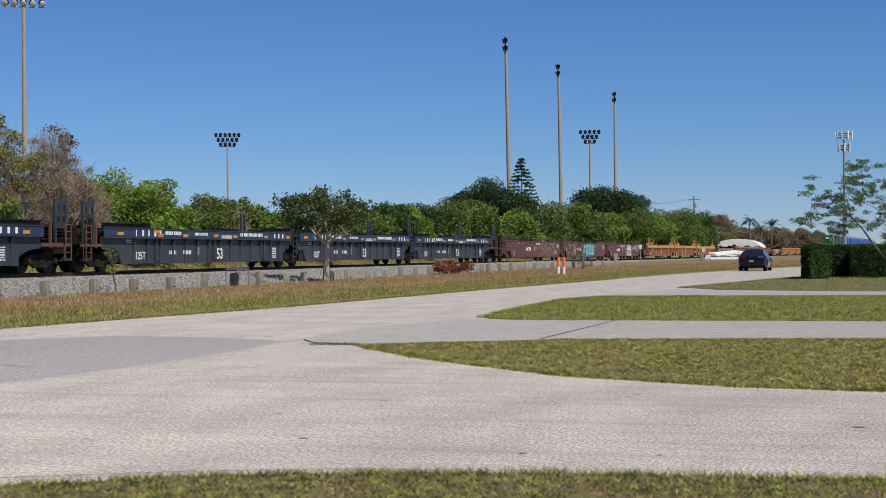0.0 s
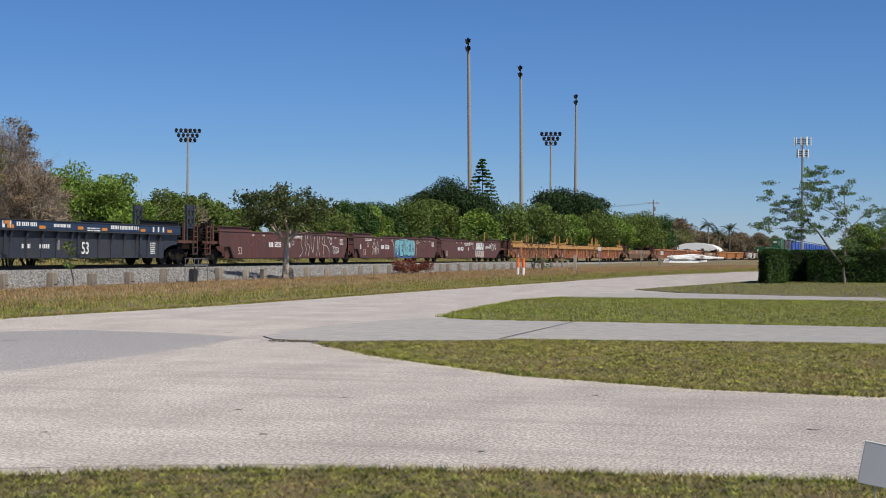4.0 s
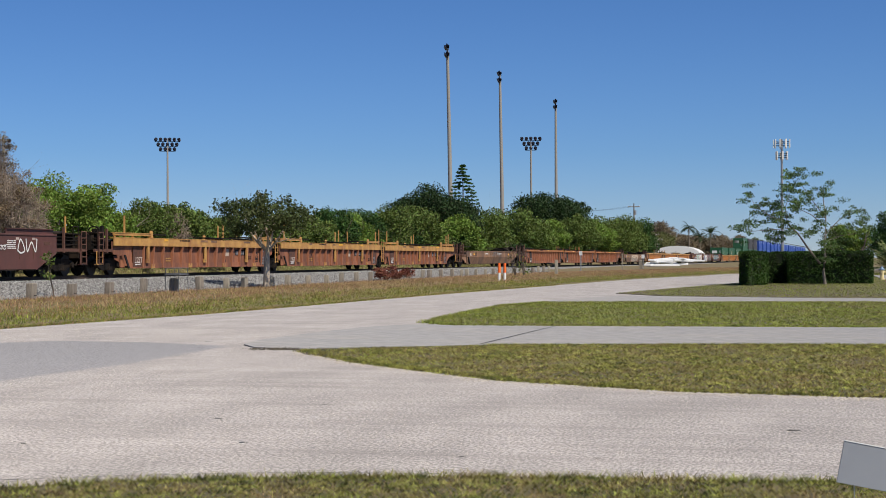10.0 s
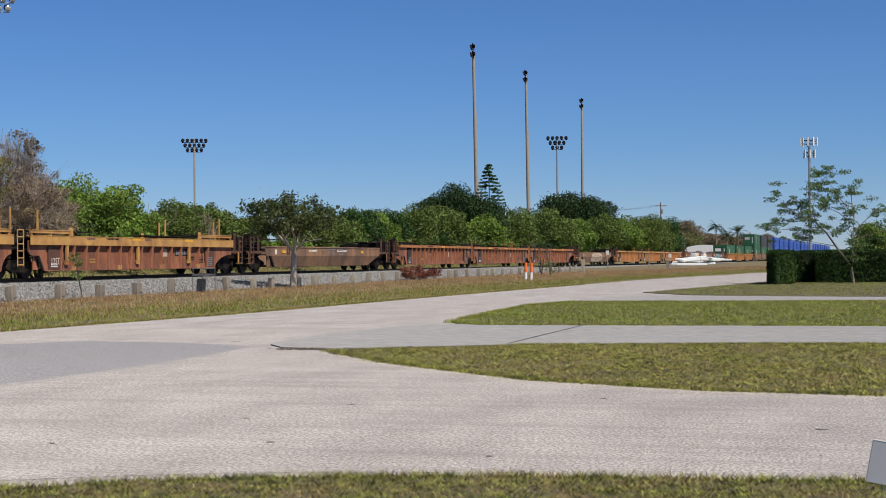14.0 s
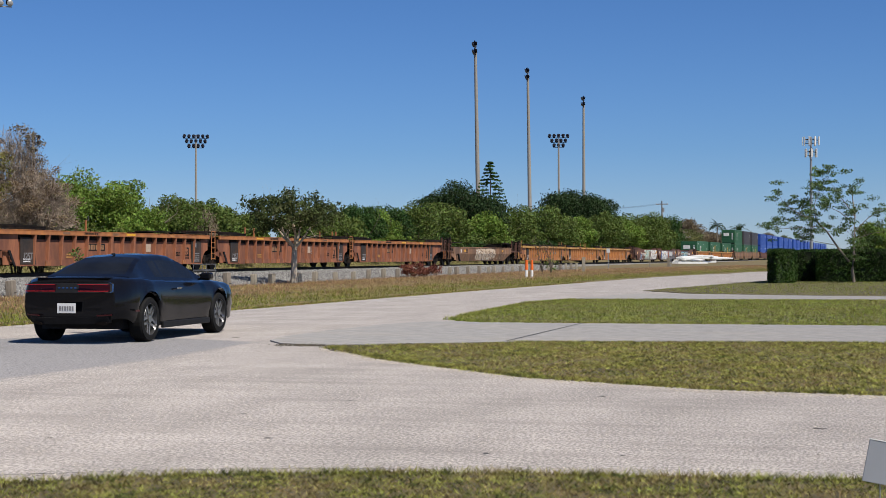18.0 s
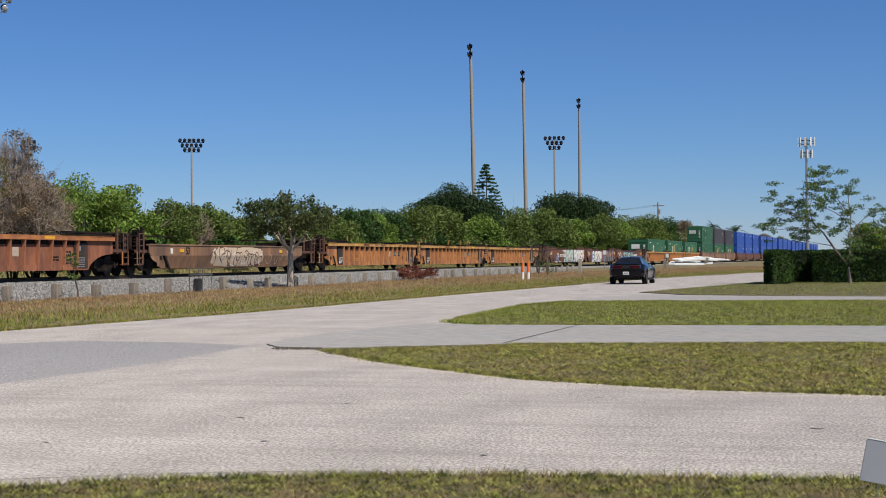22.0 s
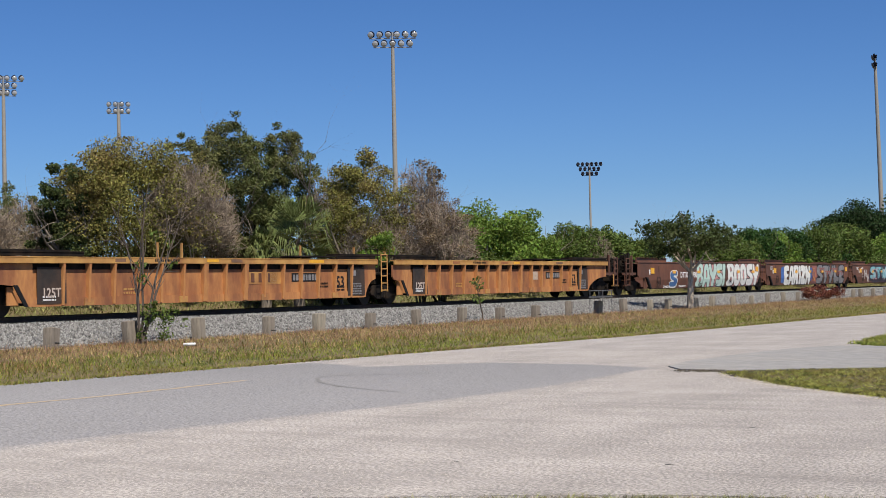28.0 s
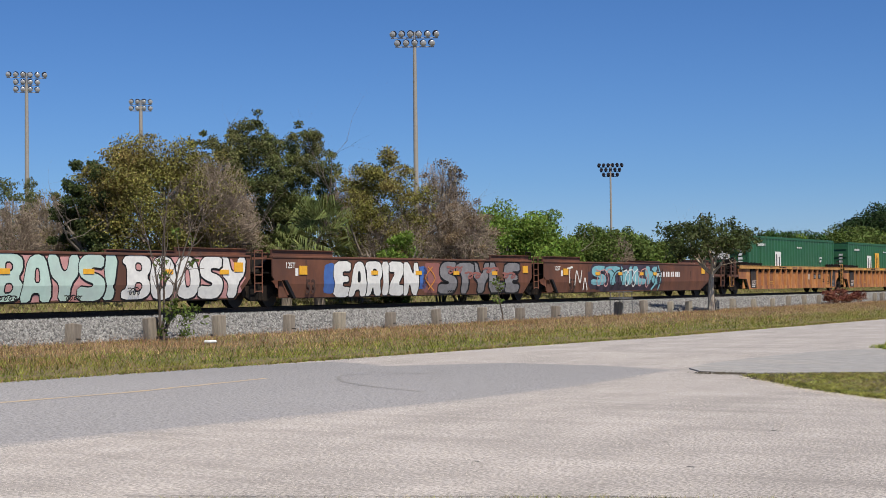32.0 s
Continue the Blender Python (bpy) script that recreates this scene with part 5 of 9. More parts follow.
def smooth_unit(L, paint, ends, flare=True, crease=0.80, tuck=0.10, top=1.56, xl=None, xr=None, low=8.05):
    """A well with plain flat sides, a crease low down, cut-away lower corners and flared guides at the ends."""
    u = empty("well_car")
    xl, xr = xl or LEFT_UP[ends[0]], xr or RIGHT_UP[ends[1]]
    lift = max(crease, 0.84)
    for s in (-1, 1):
        bm = bmesh.new()
        y0, y1 = sorted((s * 1.46, s * 1.5))
        xc = low + (xr - low) * (crease - 0.26) / (lift - 0.26) * 0.9
        prism(bm, [(xl, top), (xr, top), (xr, lift + 0.06), (xr - 0.08, lift), (xc, crease), (-8.62, crease), (-8.84, lift), (xl + 0.12, lift), (xl, lift + 0.12)], y0, y1, "y")
        part("side_panel", bm, paint, u)
        bm = bmesh.new()
        y = s * 1.5
        yb = s * (1.5 - tuck)
        v = [bm.verts.new(c) for c in ((-8.62, y, crease), (xc, y, crease), (low, yb, 0.26), (-8.30, yb, 0.26),
                                       (-8.62, y - s * 0.05, crease), (xc, y - s * 0.05, crease), (low, yb - s * 0.05, 0.26), (-8.30, yb - s * 0.05, 0.26))]
        for f in ((0, 1, 2, 3), (4, 7, 6, 5), (0, 4, 5, 1), (1, 5, 6, 2), (2, 6, 7, 3), (3, 7, 4, 0)):
            bm.faces.new([v[i] for i in f])
        part("side_sill", bm, paint, u)
        bm = bmesh.new()
        ya, yc = sorted((s * (1.5 - tuck), s * (1.506 - tuck)))
        box(bm, -8.28, low - 0.02, ya, yc, 0.26, 0.30)
        part("bottom_lip", bm, GRIMESHADE, u)
        bm = bmesh.new()
        box(bm, xl, xr, min(s * 1.34, s * 1.53), max(s * 1.34, s * 1.53), top - 0.02, top + 0.05, 0.012)
        part("top_chord", bm, paint, u)
        bm = bmesh.new()
        ya, yc = sorted((s * 1.40, s * 1.515))
        prism(bm, [(-8.26, 0.28), (-8.40, 0.28), (-8.88, 0.84), (-8.72, 0.84)], ya, yc, "y")
        part("end_brace", bm, BLACK, u, "black diagonal brace")
        bm = bmesh.new()
        ya, yc = sorted((s * 1.34, s * 1.38))
        prism(bm, [(-9.02, 0.30), (-8.52, 0.30), (-8.86, 0.82), (-9.02, 0.82)], ya, yc, "y")
        part("end_foot", bm, paint, u)
        if flare:
            for q0, q1 in ((xl + 0.1, -5.95), (5.3, xr - 0.1)):
                bm = bmesh.new()
                prism(bm, [(q0, top + 0.05), (q0, top + 0.22), (q1 - 0.0, top + 0.22), (q1, top + 0.05)], min(s * 1.34, s * 1.40), max(s * 1.34, s * 1.40), "y")
                box(bm, q0, q1, min(s * 1.30, s * 1.46), max(s * 1.30, s * 1.46), top + 0.22, top + 0.245)
                part("guide_flare", bm, paint, u)
    part("well_floor", bx(-8.1, 8.1, -1.3, 1.3, 0.30, 0.36), GRIMESHADE, u)
    for k, cp in zip((-1, 1), ends):
        reach = 11.9 if cp else 9.7
        hi = k * (reach - (0.35 if cp else 0.12))
        end_gear(u, k * 8.4, hi, k, paint, GRIMESHADE, k > 0 or cp, cp, xu=xr if k > 0 else xl)
        if cp:
            WHEEL0[0] = truck(u, k * (reach - 2.0), WHEEL0[0])[1]
        elif k > 0:
            WHEEL0[0] = truck(u, k * reach, WHEEL0[0])[1]
    return u


def navy_unit(L, ends):
    """A dark well with a deep lettered band along the top and short ribs below it."""
    u = empty("well_car")
    B = 8.05
    xl, xr = LEFT_UP[ends[0]], RIGHT_UP[ends[1]]
    for s in (-1, 1):
        bm = bmesh.new()
        y0, y1 = sorted((s * 1.30, s * 1.34))
        prism(bm, [(-8.2, 1.32), (7.95, 1.32), (7.95, 0.30), (-8.2, 0.30)], y0, y1, "y")
        part("side_panel", bm, NAVY, u)
        for k, cp in zip((-1, 1), ends):
            side_end(u, s, k, cp, 1.295, 1.32, NAVY, low=7.6 if k > 0 else -8.45)
        part("top_band", bx(xl, xr, min(s * 1.44, s * 1.5), max(s * 1.44, s * 1.5), 1.36, 1.66, 0.01), NAVYBAND, u, "navy lettered band")
        bm = bmesh.new()
        box(bm, xl, xr, min(s * 1.3, s * 1.5), max(s * 1.3, s * 1.5), 1.30, 1.36)
        box(bm, xl, xr, min(s * 1.3, s * 1.52), max(s * 1.3, s * 1.52), 1.66, 1.70)
        part("top_chord", bm, NAVY, u)
        rib0 = None
        for i in range(14):
            x = -B + 0.6 + i * (2 * B - 1.2) / 13
            if rib0 is None:
                bm = bmesh.new()
                prism(bm, [(s * 1.34, 0.30), (s * 1.36, 0.30), (s * 1.37, 0.85), (s * 1.46, 1.30), (s * 1.34, 1.30)], -0.05, 0.05, "x")
                rib0 = part("rib", bm, NAVY, u)
                r = rib0
            else:
                r = again(rib0, u)
            r.location.x = x
        for x in (-5.55, 0.0, 5.55):
            bm = bmesh.new()
            box(bm, x - 0.16, x + 0.16, min(s * 1.35, s * 1.42), max(s * 1.35, s * 1.42), 0.44, 0.56)
            box(bm, x - 0.07, x + 0.07, min(s * 1.35, s * 1.40), max(s * 1.35, s * 1.40), 0.54, 1.30)
            part("clamp_arm", bm, NAVY, u)
        for q0, q1 in ((xl + 0.1, -6.1), (5.6, xr - 0.1)):
            bm = bmesh.new()
            box(bm, q0, q1, min(s * 1.3, s * 1.42), max(s * 1.3, s * 1.42), 1.70, 1.86)
            box(bm, q0, q1, min(s * 1.26, s * 1.48), max(s * 1.26, s * 1.48), 1.86, 1.89)
            part("guide_flare", bm, BLACK, u)
    part("well_floor", bx(-8.1, 8.1, -1.25, 1.25, 0.30, 0.36), GRIMESHADE, u)
    for k, cp in zip((-1, 1), ends):
        reach = 11.9 if cp else 9.7
        hi = k * (reach - (0.35 if cp else 0.12))
        end_gear(u, k * 8.4, hi, k, NAVY, GRIMESHADE, k > 0 or cp, cp, xu=xr if k > 0 else xl)
        for s in (-1, 1) if cp or k > 0 else ():
            xt, w = (k * (reach - 1.0) - 0.4, 0.74) if cp else (8.9, 0.42)
            bm = bmesh.new()
            for dx in (0.0, w):
                box(bm, xt + dx - 0.05, xt + dx + 0.05, s * 1.30 - 0.05, s * 1.30 + 0.05, 1.1, 2.68)
            for z, hh in ((1.72, 0.10), (2.12, 0.07), (2.56, 0.12)) if cp else ((1.5, 0.03), (1.8, 0.03), (2.1, 0.03), (2.4, 0.03), (2.64, 0.04)):
                box(bm, xt, xt + w, s * 1.30 - 0.03, s * 1.30 + 0.03, z - hh, z + hh)
            if cp:
                box(bm, xt + 0.28, xt + 0.46, s * 1.30 - 0.03, s * 1.30 + 0.03, 1.7, 2.5)
            part("guide_tower", bm, NAVY, u, "tall dark blue guide tower")
        if cp:
            WHEEL0[0] = truck(u, k * (reach - 2.0), WHEEL0[0])[1]
        elif k > 0:
            WHEEL0[0] = truck(u, k * reach, WHEEL0[0])[1]
    return u


TRAIN = []          # things that travel with the train, and their place along it at the start


def board(u, s, k, label, group="well cars of the train"):
    """Puts a thing on the track at the place s along the train; k fits its length to its car's."""
    u.matrix_basis = pose(s, TRACK_Y, RAIL_Z)
    u.scale.x = k
    TRAIN.append((u, s, RAIL_Z))
    return tagged(u, label, "freight car", group=group)


def arc(cx, cz, rx, rz, a0, a1, n=9):
    return [(cx + rx * math.cos(radians(a0 + (a1 - a0) * i / n)), cz + rz * math.sin(radians(a0 + (a1 - a0) * i / n))) for i in range(n + 1)]


LETTERS = {
    "B": ([(0, 0), (0.75, 0), (1.0, 0.1), (1.05, 0.32), (0.84, 0.5), (1.0, 0.68), (0.98, 0.9), (0.75, 1), (0.05, 1), (-0.1, 0.85), (0.1, 0.75), (0.12, 0.25), (-0.08, 0.18)], [[(0.42, 0.66), (0.62, 0.64), (0.66, 0.74), (0.58, 0.82), (0.42, 0.82)], [(0.42, 0.18), (0.62, 0.18), (0.70, 0.28), (0.62, 0.38), (0.42, 0.37)]]),
    "A": ([(-0.05, 0), (0.3, 0), (0.36, 0.2), (0.62, 0.2), (0.68, 0), (1.06, 0), (0.94, 0.55), (0.8, 0.95), (0.5, 1.03), (0.2, 0.92), (0.06, 0.5)], [[(0.42, 0.42), (0.60, 0.42), (0.57, 0.72), (0.45, 0.72)]]),
    "Y": ([(0.28, 0), (0.68, 0), (0.7, 0.35), (1.02, 0.58), (1.08, 1), (0.74, 1), (0.64, 0.70), (0.5, 0.62), (0.38, 0.72), (0.3, 1), (-0.08, 1), (0, 0.56), (0.3, 0.36)], []),
    "S": ([(0.02, 0), (0.8, -0.02), (1.02, 0.15), (1, 0.44), (0.8, 0.56), (0.48, 0.62), (0.52, 0.74), (0.95, 0.70), (1, 1), (0.3, 1.02), (0.02, 0.85), (0.05, 0.55), (0.3, 0.43), (0.58, 0.37), (0.5, 0.27), (-0.02, 0.31)], []),
    "O": ([(0.5, 1.03), (0.12, 0.92), (-0.03, 0.5), (0.1, 0.08), (0.5, -0.02), (0.9, 0.08), (1.03, 0.5), (0.88, 0.92)], [[(0.43, 0.28), (0.58, 0.28), (0.62, 0.5), (0.57, 0.72), (0.44, 0.72), (0.39, 0.5)]]),
    "E": ([(0, 0), (0.95, -0.03), (1.02, 0.26), (0.5, 0.28), (0.5, 0.42), (0.85, 0.42), (0.85, 0.58), (0.5, 0.58), (0.5, 0.73), (1, 0.72), (1, 1.02), (0.05, 1), (-0.06, 0.6), (0.05, 0.4)], []),
    "R": ([(-0.02, 0), (0.36, 0), (0.44, 0.3), (0.62, 0), (1.06, 0), (0.82, 0.42), (1, 0.6), (0.98, 0.9), (0.75, 1.02), (0, 1), (-0.08, 0.85), (0.06, 0.7)], [[(0.42, 0.60), (0.62, 0.60), (0.66, 0.70), (0.6, 0.78), (0.42, 0.78)]]),
    "I": ([(0.05, 0), (0.95, 0), (0.82, 0.5), (0.98, 1), (0.02, 1), (0.18, 0.5)], []),
    "Z": ([(0, 0), (1.03, -0.02), (1, 0.3), (0.55, 0.3), (1, 0.7), (1, 1), (0, 1.02), (0, 0.7), (0.45, 0.7), (-0.03, 0.3)], []),
    "N": ([(0, 0), (0.32, 0), (0.35, 0.42), (0.66, 0), (1, 0), (1.04, 1), (0.7, 1), (0.67, 0.58), (0.35, 1.02), (-0.03, 1)], []),
    "T": ([(0.3, 0), (0.7, 0), (0.68, 0.66), (1.05, 0.68), (1, 1.02), (0, 1), (-0.05, 0.68), (0.32, 0.66)], []),
    "L": ([(0, 0), (1.02, 0), (1, 0.32), (0.42, 0.34), (0.4, 1), (0, 1.02)], []),
    "W": ([(0.15, 0), (0.42, 0), (0.5, 0.3), (0.58, 0), (0.86, 0), (1.05, 1), (0.75, 1), (0.68, 0.5), (0.55, 0.85), (0.45, 0.85), (0.33, 0.5), (0.25, 1), (-0.05, 1)], []),
    "K": ([(0, 0), (0.34, 0), (0.36, 0.3), (0.65, 0), (1.05, 0), (0.65, 0.5), (1, 1), (0.62, 1), (0.36, 0.68), (0.34, 1.02), (-0.02, 1)], []),
    "G": ([(0.5, 1.02), (0.1, 0.92), (-0.03, 0.5), (0.1, 0.06), (0.5, -0.02), (0.98, 0.02), (1.02, 0.55), (0.55, 0.56), (0.55, 0.38), (0.66, 0.36), (0.5, 0.3), (0.38, 0.5), (0.5, 0.74), (0.98, 0.66), (1, 0.95)], []),
    "U": ([(0, 1), (-0.02, 0.3), (0.2, 0), (0.8, 0), (1.02, 0.3), (1, 1), (0.66, 1), (0.64, 0.4), (0.5, 0.3), (0.36, 0.4), (0.34, 1)], []),
    "!": ([(0, 0), (0.75, 0), (0.85, 0.2), (0.62, 0.3), (0.8, 0.38), (1.1, 1.02), (-0.05, 1), (0.12, 0.38), (0.25, 0.3), (0.02, 0.2)], []),
}


def rounded(pts, passes=1):
    """A closed outline with its corners cut round."""
    for _ in range(passes):
        pts = [q for a, b in zip(pts, pts[1:] + pts[:1]) for q in ((a[0] * 0.78 + b[0] * 0.22, a[1] * 0.78 + b[1] * 0.22), (a[0] * 0.22 + b[0] * 0.78, a[1] * 0.22 + b[1] * 0.78))]
    return pts


def grown(pts, d):
    """The outline moved outwards by d."""
    area = sum(a[0] * b[1] - b[0] * a[1] for a, b in zip(pts, pts[1:] + pts[:1]))
    sg = 1 if area > 0 else -1
    out = []
    for a, b, c in zip(pts[-1:] + pts[:-1], pts, pts[1:] + pts[:1]):
        tx, tz = c[0] - a[0], c[1] - a[1]
        n = math.hypot(tx, tz) or 1e-6
        out.append((b[0] + sg * tz / n * d, b[1] - sg * tx / n * d))
    return out


FOLD = [0.72, 0.10]     # height of the side's crease, and how far its lower edge is tucked in


def skin(name, pts, y, material, u, fold=None):
    """A thin painted shape on a side, bent along with the side's crease."""
    bm = bmesh.new()
    bm.faces.new([bm.verts.new((a, y, c)) for a, c in pts])
    bm.normal_update()
    if fold:
        bmesh.ops.triangulate(bm, faces=bm.faces)
        bmesh.ops.bisect_plane(bm, geom=bm.verts[:] + bm.edges[:] + bm.faces[:], plane_co=(0, 0, fold[0]), plane_no=(0, 0, 1))
        for v in bm.verts:
            if v.co.z < fold[0]:
                v.co.y += fold[1] * (fold[0] - v.co.z) / (fold[0] - 0.26)
    return part(name, bm, material, u)


def fat_lines(lines, w, y, step=0.0003):
    """Round-ended fat strokes as one mesh, each piece a hair in front of the one before."""
    V, F3 = [], []
    k = 0
    for pts in lines:
        for (ax, az), (bx_, bz) in zip(pts[:-1], pts[1:]):
            d = math.hypot(bx_ - ax, bz - az) or 1e-6
            nx, nz = -(bz - az) / d * w / 2, (bx_ - ax) / d * w / 2
            ang = math.atan2(bz - az, bx_ - ax)
            ring = [(ax + w / 2 * math.cos(ang + math.pi / 2 + math.pi * i / 6), az + w / 2 * math.sin(ang + math.pi / 2 + math.pi * i / 6)) for i in range(7)]
            ring += [(bx_ + w / 2 * math.cos(ang - math.pi / 2 + math.pi * i / 6), bz + w / 2 * math.sin(ang - math.pi / 2 + math.pi * i / 6)) for i in range(7)]
            base = len(V)
            yy = y - step * (k % 9)
            V += [(q[0], yy, q[1]) for q in ring]
            F3 += [(base, base + i, base + i + 1) for i in range(1, len(ring) - 1)]
            k += 1
    return V, F3


def spray(u, words, x0, x1, z0, z1, fill, line, y=-1.5, name="graffiti", label="", rim=0.05, seed=1, hollow=None, fold=None):
    """Blocky sprayed letters with dark outlines, one overlapping the next, painted on the side."""
    rnd = random.Random(len(words) + seed)
    n = sum(0.5 if c in "!I" else 1.0 for c in words)
    cell = (x1 - x0) / n
    x, H = x0, z1 - z0
    for i, ch in enumerate(words):
        cw = cell * (0.5 if ch in "!I" else 1.0)
        tilt, up = rnd.uniform(-0.08, 0.08), rnd.uniform(-0.02, 0.02) * H
        outer, counters = LETTERS[ch]

        def put(pts):
            return [(x + cw * (0.5 + (px - 0.5) * 1.02) + tilt * (pz - 0.5) * H, z0 + 0.03 + up + pz * (H - 0.06)) for px, pz in pts]
        lift = 0.004 + 0.008 * (i % 2)
        shape = rounded(put(outer))
        skin(name + "_outline", [(a + 0.02, max(b - 0.012, 0.265)) for a, b in grown(shape, rim)], y - lift, line, u, fold)
        o = skin(name, [(a, max(b, 0.27)) for a, b in shape], y - lift - 0.0035, fill, u, fold)
        if label:
            o["label"] = label
        for cpts in counters:
            cshape = rounded(put(cpts))
            skin("letter_counter", grown(cshape, 0.02), y - lift - 0.0050, line, u, fold)
            if hollow:
                skin("letter_counter", grown(cshape, -0.025), y - lift - 0.0065, hollow, u, fold)
        x += cw


def blob(u, x0, x1, z0, z1, material, seed, y=-1.5, name="paint_patch", n=28, lift=0.003, fold=None):
    """An uneven sprayed patch of colour."""
    rnd = random.Random(seed)
    cx, cz = (x0 + x1) / 2, (z0 + z1) / 2
    vs = []
    for i in range(n):
        a = 2 * math.pi * i / n
        ca, sa = math.cos(a), math.sin(a)
        ex = abs(ca) ** 0.45 * (1 if ca > 0 else -1)
        ez = abs(sa) ** 0.45 * (1 if sa > 0 else -1)
        k = rnd.uniform(0.88, 1.0)
        vs.append((cx + ex * (x1 - x0) / 2 * k, cz + ez * (z1 - z0) / 2 * k))
    return skin(name, vs, y - lift, material, u, fold)


def scribble(u, x, z, w, h, material, seed, y=-1.5, t=0.03, turns=5):
    """A thin sprayed line that runs in loops along the side."""
    rnd = random.Random(seed)
    n = turns * 9
    amp = [rnd.uniform(0.55, 1.0) for _ in range(turns + 2)]
    ph = [rnd.uniform(-0.6, 0.6) for _ in range(turns + 2)]
    pts = []
    for i in range(n + 1):
        a = i / n
        k = int(a * turns)
        f = a * turns - k
        am = amp[k] * (1 - f) + amp[k + 1] * f
        p = ph[k] * (1 - f) + ph[k + 1] * f
        th = 2 * math.pi * a * turns
        pts.append((x + w * a + 0.55 * w / turns * math.sin(th + p), z + h / 2 * am * math.sin(th + 1.3 * p + 1.2)))
    V, F = fat_lines([pts], t, y - 0.0235)
    return raw("sprayed_tag", V, F, material, u)


def bars(u, x, z, w, h, rows, material, y=-1.5, seed=0, name="stencil"):
    """Unreadable stencil lettering as small bars."""
    rnd = random.Random(seed)
    bm = bmesh.new()
    for r in range(rows):
        xx = x
        zz = z - r * h * 1.7
        while xx < x + w:
            l = rnd.uniform(0.5, 0.8) * h
            box(bm, xx, min(xx + l, x + w), y - 0.006, y, zz, zz + h)
            xx += l + h * (0.3 if rnd.random() < 0.8 else 0.8)
    o = part(name, bm, material, u)
    o["kind"] = "stuff"
    return o


def reflectors(u, xs, z, y=-1.5, w=0.42, h=0.14, t=0.03):
    for x in xs:
        bar("reflector", x, x + w, z, z + h, y, YELLOW, u, "", t)


def tangle(u, x0, x1, z0, z1, n, t, material, seed, y=-1.5, fold=None):
    """Overlapping freehand spray strokes that fill a patch and spell nothing."""
    rnd = random.Random(seed)
    lines = []
    for i in range(n):
        x, z = x0 + (x1 - x0) * (i + rnd.random()) / n, rnd.uniform(z0 + 0.25 * (z1 - z0), z1 - 0.25 * (z1 - z0))
        rx, rz, a = rnd.uniform(0.18, 0.5), rnd.uniform(0.2, 0.5) * (z1 - z0), rnd.uniform(0, 6.3)
        lines.append([(x + rx * math.cos(a + 1.1 * k) * (1 - 0.08 * k), min(z1, max(z0, z + rz * math.sin(a + 1.1 * k)))) for k in range(rnd.randint(3, 6))])
    sketch(u, lines, t, material, y, fold=fold)


def car_set(joints, kind):
    """Builds the units of one car between its joints along the train; returns each with its place and length factor."""
    out = []
    n = len(joints) - 1
    for i, (s0, s1) in enumerate(zip(joints[:-1], joints[1:])):
        ends = (i == 0, i == n - 1)
        rl, rr = (11.9 if e else 9.7 for e in ends)
        k = (s1 - s0) / (rl + rr)
        out.append((kind(s1 - s0, ends), s0 + rl * k, k))
    return out


NAVY_L = "dark blue-black double-stack well car, empty"
ORANGE_L = "weathered orange ribbed well car with yellow chord, empty"
RUSTY_L = "rust-stained red-orange ribbed well car, empty"
BROWN_L = "oxide-brown smooth-sided well car covered in graffiti"
SINGLE_L = "faded brown smooth-sided single well car with graffiti"


mat_oxide = mat("dark_oxide", (0.075, 0.036, 0.026), (0.12, 0.05, 0.032), scale=5, rough=0.85, bump=0.1)
mat_faintpink = mat("thin_pink_spray", (0.24, 0.12, 0.11), (0.18, 0.08, 0.07), scale=5, rough=0.7, bump=0.02)
mat_haze = mat("blue_spray_haze", (0.10, 0.20, 0.34), (0.13, 0.28, 0.40), scale=2, rough=0.7, bump=0.02)
mat_deepteal = mat("deep_teal_spray", (0.045, 0.12, 0.17), (0.035, 0.09, 0.13), scale=4, rough=0.7, bump=0.02)
mat_rose = mat("rose_spray", (0.30, 0.11, 0.09), (0.24, 0.10, 0.09), scale=3, rough=0.7, bump=0.02)
mat_violet = mat("violet_black_spray", (0.060, 0.040, 0.065), (0.030, 0.024, 0.032), scale=2, rough=0.7, bump=0.02)
mat_worn = mat("worn_white_paint", (0.56, 0.47, 0.41), (0.42, 0.34, 0.29), scale=7, rough=0.8, bump=0.03)
mat_navyspray = mat("deep_blue_spray", (0.045, 0.10, 0.26), (0.06, 0.16, 0.32), scale=2, rough=0.7, bump=0.02)
mat_orange = mat("orange_reflector", (0.62, 0.25, 0.05), (0.5, 0.2, 0.04), scale=9, rough=0.5, bump=0)
mat_tan = mat("tan_spray", (0.62, 0.49, 0.36), (0.52, 0.40, 0.28), scale=3, rough=0.7, bump=0.02)
mat_patch = mat("primer_patch", (0.48, 0.38, 0.30), (0.40, 0.30, 0.23), scale=6, rough=0.8, bump=0.05)


PANEL = mat("stencil_panel_black", (0.030, 0.024, 0.021), (0.018, 0.015, 0.014), scale=5, rough=0.8, bump=0.08, c3=(0.07, 0.04, 0.028), scale3=1.2, amount3=0.7)


